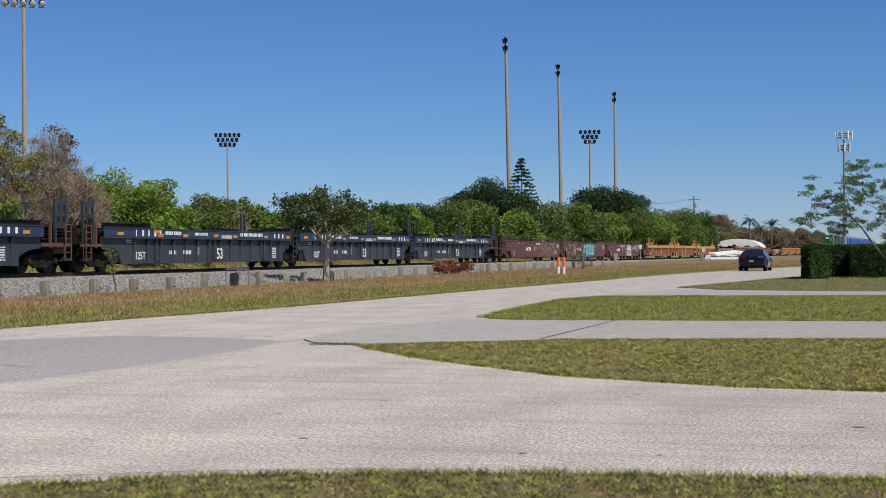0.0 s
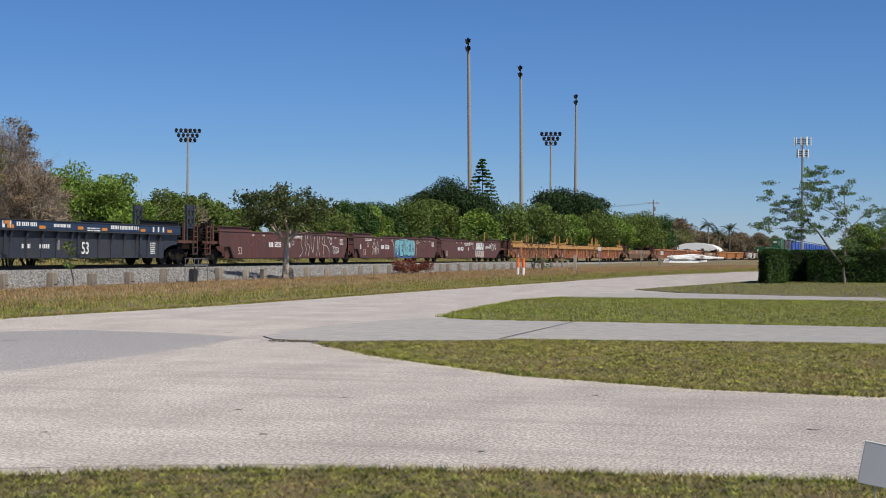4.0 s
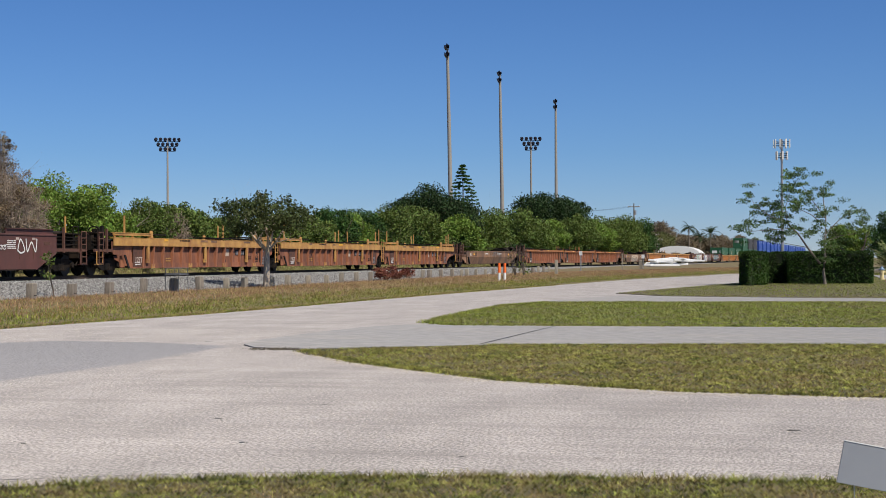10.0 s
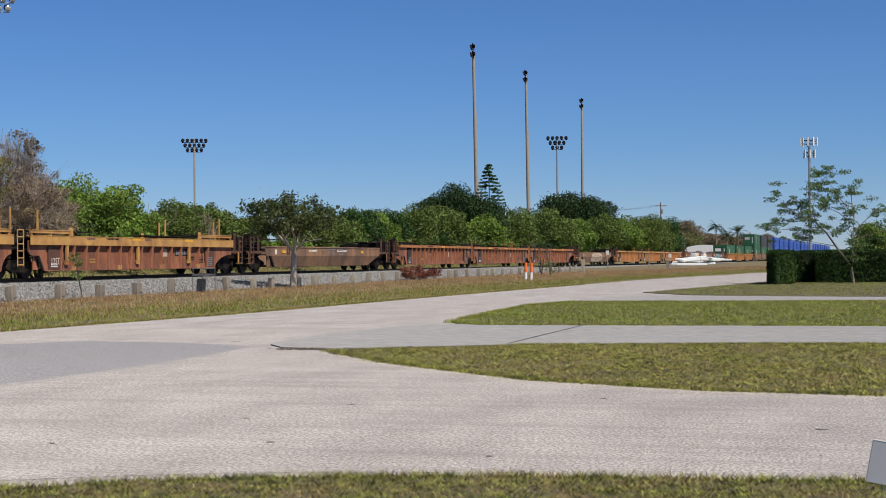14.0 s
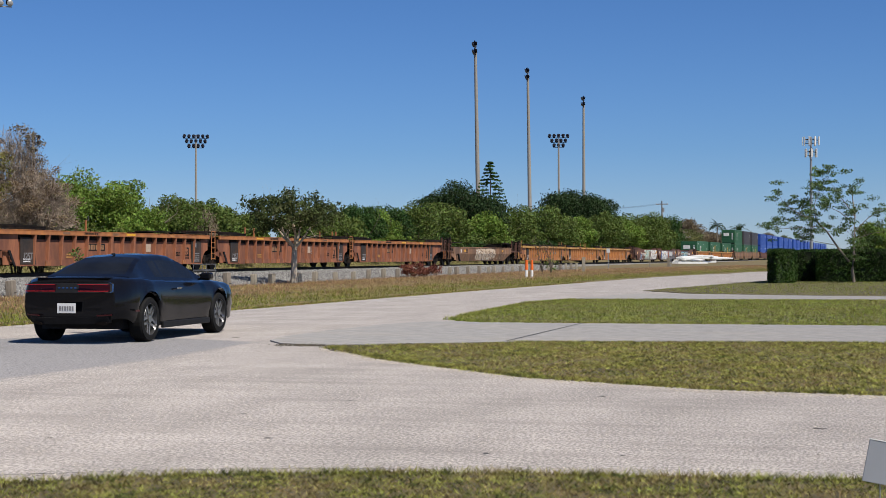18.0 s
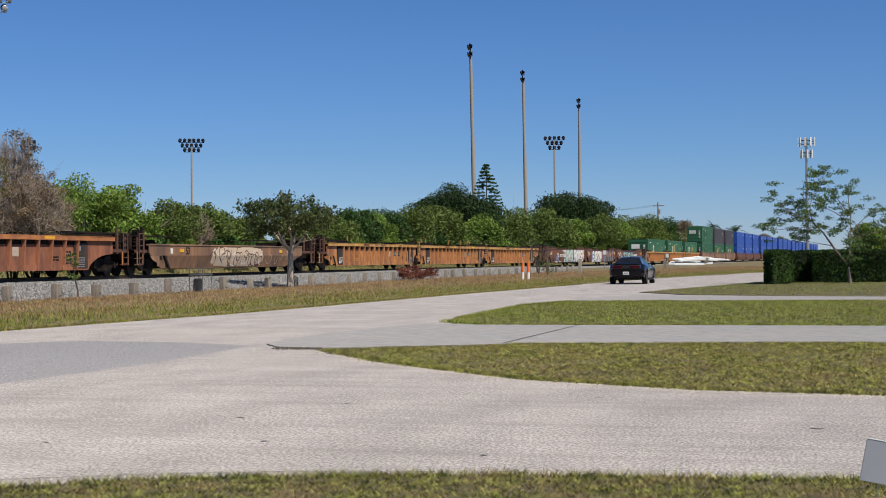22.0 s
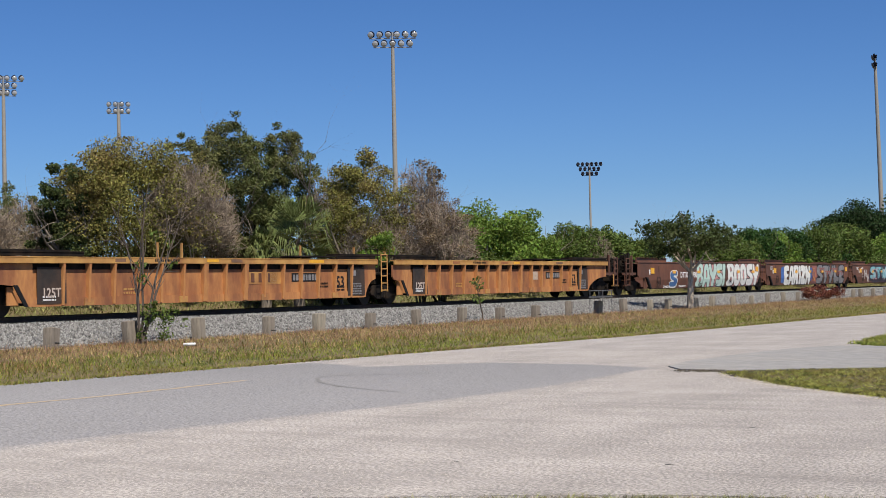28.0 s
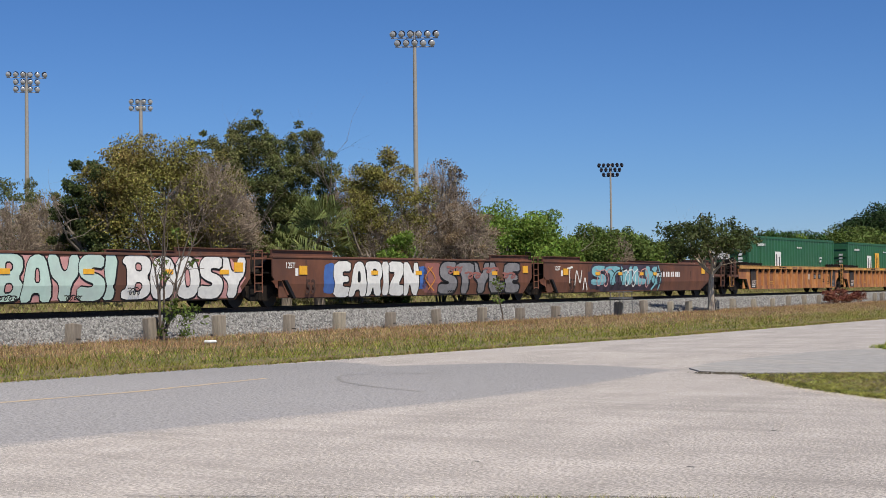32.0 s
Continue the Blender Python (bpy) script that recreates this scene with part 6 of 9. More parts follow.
def dress_navy(u, seed):
    y = -1.5
    bar("reflector", -9.0, -8.5, 1.42, 1.54, y, mat_orange, u)
    for k, w in enumerate((0.16, 0.30, 0.20, 0.34, 0.18)):
        bar("stencil_bar", -7.5 + 0.52 * k, -7.5 + 0.52 * k + w * 0.5, 1.39, 1.64, y, WHITE, u)
    bars(u, -4.95, 1.46, 1.45, 0.15, 1, WHITE, y, seed)
    bars(u, -2.2, 1.46, 1.3, 0.12, 1, WHITE, y, seed + 1)
    bars(u, 2.55, 1.46, 2.55, 0.15, 1, WHITE, y, seed + 2)
    bars(u, 0.5, 1.44, 1.1, 0.05, 2, WHITE, y, seed + 7)
    for x, z in ((-5.9, 1.52), (-5.6, 1.38), (-3.3, 1.38), (-0.3, 1.40), (1.75, 1.38), (5.3, 1.40), (8.0, 1.40)):
        bar("reflector", x, x + 0.46, z, z + 0.12, y, mat_orange, u)
    for k in range(3):
        bar("stencil_bar", 6.5 + 0.5 * k, 6.65 + 0.5 * k, 1.40, 1.62, y, WHITE, u)
    text("53", 0.66, WHITE, u, pose(0.58, -1.375, 0.66, 90), "number", bold=0.012)
    text("125T", 0.42, WHITE, u, pose(-6.87, -1.352, 0.60, 90), "number", bold=0.006)
    bars(u, -4.3, 0.66, 0.62, 0.16, 1, WHITE, -1.342, seed + 3)
    bars(u, -3.0, 0.66, 0.75, 0.16, 1, WHITE, -1.342, seed + 9)
    bars(u, 6.6, 0.90, 0.5, 0.05, 6, WHITE, -1.342, seed + 4)
    bars(u, -8.05, 1.20, 0.5, 0.045, 2, WHITE, -1.352, seed + 6)
    bar("placard", -1.75, -1.45, 0.62, 0.98, -1.342, GREYSPRAY, u)


def dress_rib(u, seed, dark=False):
    y = -1.395
    rnd = random.Random(seed)
    text("125T", 0.34, GREYSPRAY if dark else mat_worn, u, pose(-7.52, y - 0.006, 0.62, 90), "number", bold=0.006)
    text("53", 0.52, BLACK, u, pose(6.5, -1.341, 0.80, 90), "number", bold=0.012)
    bars(u, 7.1, 0.72, 0.65, 0.05, 5, GREYSPRAY, y, seed)
    bars(u, 6.2, 0.62, 0.55, 0.06, 3, BLACK, -1.341, seed + 21)
    text("20", 0.17, BLACK, u, pose(6.12, -1.341, 1.12, 90), "number")
    text("40", 0.17, BLACK, u, pose(6.12, -1.341, 0.94, 90), "number")
    bar("stencil_ring", 7.2, 7.42, 1.02, 1.2, y, GREYSPRAY, u)
    bars(u, -7.85, 0.50, 0.5, 0.05, 2, WHITE, y, seed + 5)
    bar("pale_patch", 2.35, 2.8, 0.80, 1.14, -1.337, mat_patch, u)
    x0 = 3.7 if not dark else -3.0
    bar("number_panel", x0 - 0.08, x0 + 1.6, 0.84, 1.12, -1.337, BLACK, u, "dark number panel")
    bars(u, x0, 0.88, 1.5, 0.19, 1, GREYSPRAY if not dark else BROWNOLD, -1.343, seed + 1)
    bars(u, -4.6, 0.66, 0.5, 0.06, 2, CHORD, -1.339, seed + 2)
    bars(u, 5.25, 0.74, 0.5, 0.06, 2, GRIMESHADE, -1.339, seed + 12)
    for x in (-5.1, -1.0, 0.2, 4.4):
        bar("chord_decal", x, x + rnd.uniform(0.4, 0.9), 1.45, 1.54, -1.5, rnd.choice((YELLOW, BROWNOLD, YELLOW, RIBPAINT)), u)
    bars(u, -3.4, 1.46, 1.1, 0.07, 1, BLACK, -1.5, seed + 3)


def rust_runs(u, seed, y, x0, x1, z0, z1, n, material):
    """Uneven upright rust streaks that run down a side."""
    rnd = random.Random(seed)
    for _ in range(n):
        x, w, top = rnd.uniform(x0, x1), rnd.uniform(0.03, 0.16), rnd.uniform(z0 + 0.4 * (z1 - z0), z1)
        bm = bmesh.new()
        vs = [(x - w / 2, top), (x + w / 2, top)]
        right = [(x + w * rnd.uniform(0.25, 0.6) * (1 - 0.6 * q), top - (top - z0) * q) for q in (0.3, 0.6, 0.9)]
        left = [(x - w * rnd.uniform(0.25, 0.6) * (1 - 0.6 * q), top - (top - z0) * q) for q in (0.9, 0.6, 0.3)]
        bm.faces.new([bm.verts.new((a, y - 0.0015, c)) for a, c in vs + right + left])
        part("rust_streak", bm, material, u)


def dress_brown(u, seed, xs=(-7.6, -3.9, -0.9, 2.2, 4.9), tag=(-8.4, -7.4), ends=(-8.05, 7.9)):
    reflectors(u, xs, 1.02)
    bar("reflector", ends[0], ends[0] + 0.42, 1.02, 1.30, -1.5, YELLOW, u, "", 0.03)
    bar("reflector", ends[1], ends[1] + 0.42, 1.10, 1.38, -1.5, YELLOW, u, "", 0.03)
    bar("placard", ends[0] - 0.22, ends[0] - 0.06, 0.98, 1.22, -1.5, PALESPRAY, u)
    if tag[0]:
        text("125T", 0.26, WHITE, u, pose(tag[0], -1.506, 1.30, 90), "number", bold=0.003)
    text("53", 0.60, mat_faint, u, pose(tag[1], -1.506, 0.62, 90), "number", bold=0.014)


mat_faint = mat("faded_stencil", (0.040, 0.020, 0.014), (0.055, 0.026, 0.018), scale=6, rough=0.8, bump=0.05)


def dress_single(u):
    reflectors(u, (-7.2, 5.6), 0.98)
    bar("placard", -8.2, -7.95, 0.92, 1.16, -1.5, PALESPRAY, u)
    text("53", 0.45, BLACK, u, pose(-6.3, -1.506, 1.03, 90), "number", bold=0.01)
    bars(u, -3.2, 1.06, 1.2, 0.10, 1, PALESPRAY, seed=5)
    bars(u, 1.4, 1.06, 1.6, 0.10, 1, PALESPRAY, seed=6)


def sketch(u, lines, t, material, y=-1.5, name="sprayed_tag", fold=None):
    """Thin freehand sprayed lines through given points, rounded between them."""
    out = []
    for pts in lines:
        p = [pts[0]] + list(pts) + [pts[-1]]
        q = []
        for a, b, c, d in zip(p[:-3], p[1:-2], p[2:-1], p[3:]):
            for i in range(5):
                f = i / 5
                q.append(tuple(0.5 * (2 * b[j] + (c[j] - a[j]) * f + (2 * a[j] - 5 * b[j] + 4 * c[j] - d[j]) * f * f + (3 * b[j] - a[j] - 3 * c[j] + d[j]) * f ** 3) for j in (0, 1)))
        out.append(q + [pts[-1]])
    V, F = fat_lines(out, t, y - 0.02)
    if fold:
        V = np.array(V, float)
        V[:, 1] += fold[1] * np.clip((fold[0] - V[:, 2]) / (fold[0] - 0.26), 0, 1)
    return raw(name, V, F, material, u)


STAKES_TALL = {(True, False): (6.1, 7.3), (False, False): (-8.4, 6.1, 7.3), (False, True): (-8.4,)}
STAKES = {(True, False): (2.0,), (False, False): (0.0, 1.2, 7.9), (False, True): (-7.9, -5.6, -4.9)}


def build_train():
    # navy sets
    for joints in ((-10.6, 9.8, 28.7, 49.05), (49.05, 70.0, 88.6, 108.75)):
        for i, (u, c, k) in enumerate(car_set(joints, navy_unit)):
            board(u, c, k, NAVY_L)
            dress_navy(u, int(joints[0]) + 50 + i)
    # brown set with thin tags
    for i, (u, c, k) in enumerate(car_set((108.75, 129.8, 149.0, 169.75), lambda L, e: smooth_unit(L, BROWNPAINT, e, crease=0.6, tuck=0.004, xr=8.85 if e[1] else 8.6, low=7.3 if e[1] else 8.05))):
        board(u, c, k, "dark oxide-brown smooth-sided well car with white tags")
        xn = (-2.8, -3.3, -3.95)[i]
        for q in range(3):
            bar("stencil_bar", xn - 0.92 + 0.21 * q, xn - 0.77 + 0.21 * q, 0.85, 1.09, -1.5, WHITE, u)
        text("55528", 0.36, WHITE, u, pose(xn + 0.30, -1.506, 0.97, 90), "number", bold=0.011)
        text("BBA"[i], 0.36, WHITE, u, pose((-0.79, -8.25, -1.65)[i], -1.506, 0.96, 90), "number", bold=0.012)
        x = (-0.36, -6.9, -0.25)[i]
        sketch(u, [[(x - 0.13, 1.0), (x + 0.13, 1.0), (x + 0.13, 1.34), (x - 0.13, 1.34), (x - 0.13, 1.0)], [(x - 0.05, 1.17), (x + 0.05, 1.17)]], 0.03, PALESPRAY, name="stencil_frame")
        bars(u, (-0.2, -7.4, -1.5)[i], 1.42, 1.3, 0.05, 2, PALESPRAY, seed=80 + i)
        bars(u, 7.3 if i < 2 else 5.2, 1.32, 0.6, 0.04, 5, PALESPRAY, seed=84 + i)
        for xx in (-6.0, -4.6, 5.2, 6.4):
            bars(u, xx + 0.3 * i, 1.38, 0.30, 0.085, 1, mat_worn, seed=90 + i)
        for xx in (-2.6, 0.3, 4.1, 7.9):
            bar("old_reflector", xx, xx + 0.45, 1.20, 1.32, -1.5, mat_oxide, u)
        text("53", 0.52, mat_worn, u, pose((-7.5, -7.5, -8.0)[i], -1.506, 0.62, 90), "number")
        if i == 0:
            # a row of tall looping outlines drawn in thin pale lines
            sketch(u, [[(0.7, 0.35), (1.2, 0.7), (0.9, 1.0), (1.0, 1.5)], [(1.5, 0.4), (1.7, 0.8), (1.5, 1.1), (1.6, 1.5)], [(1.9, 1.5), (1.8, 1.1), (2.2, 0.9), (2.0, 0.4)],
                       [(2.4, 1.5), (2.5, 0.9), (2.8, 0.6), (2.9, 1.2), (3.1, 1.5)], [(3.3, 0.4), (3.5, 0.9), (3.4, 1.5)], [(3.8, 1.5), (3.7, 0.8), (3.9, 0.4)],
                       [(4.4, 1.5), (4.2, 1.15), (4.5, 1.0), (5.0, 0.95), (5.4, 0.7), (5.4, 0.3)], [(4.7, 1.5), (4.6, 1.1), (4.45, 0.7), (4.6, 0.35)]], 0.035, PALESPRAY)
            sketch(u, [[(-6.6, 1.1), (-6.2, 1.4), (-5.8, 1.1), (-6.1, 0.9), (-6.6, 1.1)], [(-5.5, 0.9), (-5.2, 1.45), (-4.9, 0.9)], [(-4.6, 1.4), (-4.4, 0.9), (-4.0, 1.4), (-3.8, 1.0)]], 0.03, mat_faintpink)
            scribble(u, 6.0, 0.72, 1.1, 0.5, PALESPRAY, 6, t=0.035, turns=4)
            sketch(u, [[(5.5, 1.2), (5.7, 1.45), (5.9, 1.2), (5.7, 1.05), (5.5, 1.2)]], 0.05, PALESPRAY)
        elif i == 1:
            blob(u, -1.5, 3.4, 0.28, 1.54, TEALSPRAY, 3)
            blob(u, -1.35, 3.25, 0.28, 0.78, mat_navyspray, 13, lift=0.0035)
            for q in range(9):
                blob(u, -1.4 + 0.5 * q, -0.95 + 0.5 * q, 0.62 + 0.05 * (q % 3), 0.95 + 0.08 * (q % 2), mat_haze, 130 + q, lift=0.004, n=12)
            spray(u, "TEUEL", -1.15, 3.05, 0.40, 1.46, TEALSPRAY, BLACK, label="teal sprayed letters with dark outlines", rim=0.045)
            sketch(u, [[(-1.0, 0.45), (-0.6, 0.9), (-0.2, 0.5)], [(0.1, 1.4), (0.4, 0.8), (0.7, 1.2)], [(1.0, 0.45), (1.4, 1.0), (1.8, 0.5)], [(2.0, 1.4), (2.4, 0.7), (2.9, 1.1)]], 0.03, mat_deepteal, y=-1.505)
            sketch(u, [[(-1.5, 0.3), (-1.6, 0.9), (-1.95, 1.5)], [(-2.2, 1.45), (-1.7, 1.2), (-1.6, 0.6)], [(3.4, 0.3), (3.55, 0.8), (3.4, 1.2), (3.8, 1.5)], [(3.6, 1.2), (4.1, 1.35), (4.4, 1.2)]], 0.05, mat_worn)
            scribble(u, -6.1, 0.72, 1.35, 0.55, mat_worn, 77, t=0.04, turns=5)
            sketch(u, [[(-6.0, 0.9), (-5.7, 1.3), (-5.4, 0.7), (-5.5, 1.2)], [(-5.2, 0.8), (-5.0, 1.3), (-4.85, 0.8)]], 0.04, PALESPRAY)
            scribble(u, 4.0, 1.1, 1.6, 0.35, mat_faintpink, 9, t=0.03)
        else:
            blob(u, 0.4, 3.4, 0.28, 1.53, GREYSPRAY, 4)
            spray(u, "UUUU", 0.75, 3.1, 0.88, 1.5, PALESPRAY, BLACK, label="pale sprayed bubble shapes", rim=0.03)
            spray(u, "UUUU", 0.5, 3.3, 0.30, 0.90, mat_worn, BLACK, label="pale sprayed bubble shapes", rim=0.03, seed=4)
            scribble(u, -3.0, 1.32, 1.8, 0.24, PALESPRAY, 13, t=0.035, turns=7)
            scribble(u, 3.7, 1.1, 1.4, 0.22, PALESPRAY, 14, t=0.03, turns=6)
            sketch(u, [[(5.9, 1.0), (6.1, 1.4), (6.4, 1.0), (6.1, 0.9), (5.9, 1.0)], [(6.5, 1.4), (6.6, 0.95), (6.9, 1.3), (7.2, 0.95), (7.3, 1.4)]], 0.06, PALESPRAY)
        rust_runs(u, 300 + i, -1.5, -8.2, 7.6, 0.62, 1.5, 14, mat_oxide)
    # orange ribbed set
    for i, (u, c, k) in enumerate(car_set((169.75, 190.55, 209.6, 229.2), lambda L, e: rib_unit(L, RIBPAINT2, CHORD, e, deep=0.36, panel=mat_oxide))):
        board(u, c, k, ORANGE_L)
        dress_rib(u, 31 + i)
        sketch(u, [[(-4.5, 0.5), (-4.3, 0.95), (-4.1, 0.5)], [(-3.9, 0.95), (-3.9, 0.5), (-3.6, 0.95)]] if i == 1 else [[(2.0, 0.4), (2.2, 0.9), (2.4, 0.45)]], 0.05, BLACK, y=-1.325)
    # single brown
    for u, c, k in car_set((229.2, 252.2), lambda L, e: smooth_unit(L, BROWNOLD, e, flare=False, crease=0.84, tuck=0.20, top=1.28, xl=-9.5, xr=9.25, low=7.4)):
        board(u, c, k, SINGLE_L)
        dress_single(u)
        tangle(u, -1.0, 2.4, 0.9, 1.24, 6, 0.05, GREYSPRAY, 45)
        rust_runs(u, 320, -1.5, -8.2, 8.2, 0.86, 1.26, 10, mat_oxide)
    # rusty ribbed set
    for i, (u, c, k) in enumerate(car_set((252.2, 272.45, 291.5, 311.7), lambda L, e: rib_unit(L, RIBPAINT2, CHORD2, e, posts=STAKES[e], panel=PANEL))):
        board(u, c, k, RUSTY_L)
        dress_rib(u, 51 + i, True)
        if i == 1:
            sketch(u, [[(-2.25, 1.22), (-2.0, 0.95), (-1.8, 0.66), (-1.6, 0.95), (-1.45, 1.25)], [(-2.1, 1.1), (-1.8, 0.78), (-1.5, 1.12)]], 0.07, GRIMESHADE, y=-1.335)
            sketch(u, [[(0.5, 0.8), (0.6, 1.05), (0.75, 0.8), (0.9, 1.05), (1.05, 0.8)], [(1.2, 0.8), (1.6, 1.05)], [(1.2, 1.05), (1.6, 0.8)]], 0.04, mat_oxide, y=-1.335)
            bars(u, 2.9, 1.1, 0.3, 0.07, 4, GREYSPRAY, -1.339, 53)
    # second single
    for u, c, k in car_set((311.7, 333.2), lambda L, e: smooth_unit(L, BROWNOLD, e, flare=False, crease=0.84, tuck=0.20, top=1.28, xl=-10.4, xr=9.2, low=7.0)):
        board(u, c, k, SINGLE_L)
        dress_single(u)
        deep_fold = (0.84, 0.20)
        blob(u, -3.6, 3.4, 0.30, 1.27, mat_tan, 62, n=44, lift=0.008, fold=deep_fold)
        tangle(u, -3.5, 3.2, 0.36, 1.22, 20, 0.055, mat_oxide, 63, y=-1.49, fold=deep_fold)
        tangle(u, -3.5, 3.2, 0.36, 1.10, 9, 0.04, PALESPRAY, 64, y=-1.491, fold=deep_fold)
        tangle(u, 3.9, 7.0, 0.40, 1.10, 4, 0.05, mat_patch, 65, y=-1.49, fold=deep_fold)
        rust_runs(u, 321, -1.5, -8.2, 8.2, 0.86, 1.26, 10, mat_oxide)
    # third ribbed set
    for i, (u, c, k) in enumerate(car_set((333.2, 353.0, 371.45, 391.4), lambda L, e: rib_unit(L, RIBPAINT, CHORD, e, posts=STAKES[e], panel=PANEL))):
        board(u, c, k, ORANGE_L)
        dress_rib(u, 71 + i)
        if i == 1:
            bar("ochre_panel", 1.3, 3.1, 0.78, 1.16, -1.337, CHORD, u)
            bars(u, 1.4, 0.84, 1.0, 0.28, 1, BROWNRED, -1.345, 76)
    # big graffiti set
    for i, (u, c, k) in enumerate(car_set((391.4, 411.75, 429.8, 450.95), lambda L, e: smooth_unit(L, BROWNRED, e, crease=0.72))):
        board(u, c, k, BROWN_L)
        if i == 0:
            blob(u, -2.0, 2.75, 0.27, 1.55, PINK, 21, n=40, fold=FOLD)
            blob(u, 2.9, 8.5, 0.27, 1.55, PINK, 22, n=40, lift=0.002, fold=FOLD)
            spray(u, "BAYS!", -1.95, 2.65, 0.28, 1.55, MINT, BLACK, label="huge mint sprayed letters outlined in black", rim=0.05, hollow=PINK, fold=FOLD)
            spray(u, "BOOSY", 2.95, 8.4, 0.28, 1.56, PALESPRAY, BLACK, label="huge white sprayed letters outlined in black", rim=0.055, hollow=PINK, fold=FOLD)
            spray(u, "S", -5.75, -4.75, 0.32, 1.15, mat_navyspray, PALESPRAY, label="blue sprayed letter with a pale outline", rim=0.06, fold=FOLD)
            text("DTTX 726798", 0.40, WHITE, u, pose(-3.1, -1.506, 0.93, 90), "number", bold=0.010)
            scribble(u, -2.9, 1.38, 1.0, 0.2, PALESPRAY, 23, t=0.04)
            scribble(u, -6.8, 0.36, 0.9, 0.10, PALESPRAY, 24, t=0.025)
            scribble(u, -4.6, 0.36, 0.9, 0.10, PALESPRAY, 26, t=0.025)
            scribble(u, 0.6, 0.40, 0.6, 0.14, BLACK, 27, t=0.03, turns=4)
            scribble(u, -1.8, 0.42, 0.7, 0.16, BLACK, 28, t=0.03, turns=4)
            scribble(u, 3.1, 0.55, 0.5, 0.24, BLACK, 29, t=0.025, turns=3)
            dress_brown(u, 81, (-5.4, -1.8, 1.3, 4.6, 7.2), (None, -7.3), (-8.35, 7.9))
        elif i == 1:
            blob(u, -6.65, -5.7, 0.36, 1.42, BLUESPRAY, 25, fold=FOLD)
            blob(u, -0.9, 0.2, 0.5, 1.36, BLUESPRAY, 26, fold=FOLD)
            blob(u, -0.2, 1.3, 0.34, 1.5, mat_rose, 28, fold=FOLD)
            spray(u, "EARIZN", -6.0, -0.5, 0.28, 1.5, PALESPRAY, BLACK, label="fat white sprayed letters", rim=0.05, fold=FOLD)
            spray(u, "STYLE", 1.05, 7.6, 0.30, 1.5, GREYSPRAY, BLACK, label="grey sprayed letters outlined in black", rim=0.10, fold=FOLD)
            sketch(u, [[(0.2, 1.3), (0.7, 0.9), (0.2, 0.5)], [(0.5, 1.3), (0.0, 0.9), (0.6, 0.45)]], 0.05, mat_orange)
            for q in range(4):
                scribble(u, 1.6 + 1.5 * q, 1.2 - 0.2 * (q % 2), 1.2, 0.3, mat_rose, 29 + q, y=-1.498, t=0.07, turns=2)
            scribble(u, 1.6, 0.38, 0.6, 0.12, BLACK, 35, t=0.03, turns=4)
            scribble(u, 5.6, 0.38, 0.7, 0.12, BLACK, 36, t=0.03, turns=4)
            dress_brown(u, 82, (-3.7, -0.7, 2.1, 5.2), (-8.55, -7.4))
        else:
            blob(u, -5.5, 3.0, 0.27, 1.54, mat_violet, 30, n=48, fold=FOLD)
            spray(u, "STWLK", -5.0, 2.4, 0.55, 1.45, TEALSPRAY, mat_violet, label="teal and violet sprayed letters", rim=0.16, fold=FOLD)
            for q in range(5):
                scribble(u, -4.6 + 1.5 * q, 0.9, 1.5, 0.9, (PINK, BLACK, PALESPRAY)[q % 3], 33 + q, t=0.05, turns=2)
            sketch(u, [[(-7.4, 1.3), (-6.9, 1.35), (-7.15, 1.3), (-7.2, 0.7)], [(-6.7, 0.6), (-6.5, 1.2), (-6.2, 0.7), (-6.0, 1.2)], [(-5.9, 0.4), (-5.7, 0.9), (-5.5, 0.4)]], 0.07, PALESPRAY)
            sketch(u, [[(1.5, 0.35), (2.2, 0.8), (1.9, 1.4)], [(2.3, 0.35), (2.7, 0.9), (2.4, 1.45)]], 0.09, TEALSPRAY)
            bars(u, 2.2, 0.95, 2.9, 0.24, 1, WHITE, seed=92)
            dress_brown(u, 83, (-4.6, -2.2, 0.2, 1.8), (-8.3, -6.9), (-7.75, 8.0))
        rust_runs(u, 330 + i, -1.5, -8.2, 8.0, 0.75, 1.5, 12, mat_oxide)
    # ribbed set loaded with single green containers
    for i, (u, c, k) in enumerate(car_set((450.95, 471.65, 490.2, 510.5), lambda L, e: rib_unit(L, RIBPAINT, CHORD, e, posts=STAKES_TALL[e], panel=PANEL, stake=2.6))):
        board(u, c, k, "weathered orange ribbed well car carrying a container")
        dress_rib(u, 91 + i)
        load(c, k, 0, GREENBOX, i)
    s = 510.5
    for j in range(7):
        for i, (u, c, k) in enumerate(car_set((s, s + 20.6, s + 39.3, s + 59.9), lambda L, e: smooth_unit(L, BROWNOLD if j == 0 else BROWNRED, e))):
            board(u, c, k, "brown well car carrying two stacked containers")
            if j == 0:
                load(c, k, 0, GREENBOX, i)
                load(c, k, 1, GREENBOX if i == 0 else DARKBOX, i + 3)
            else:
                load(c, k, 0, BLUEBOX, i)
                load(c, k, 1, BLUEBOX, i + 3)
        s += 59.9


BOXES = {}


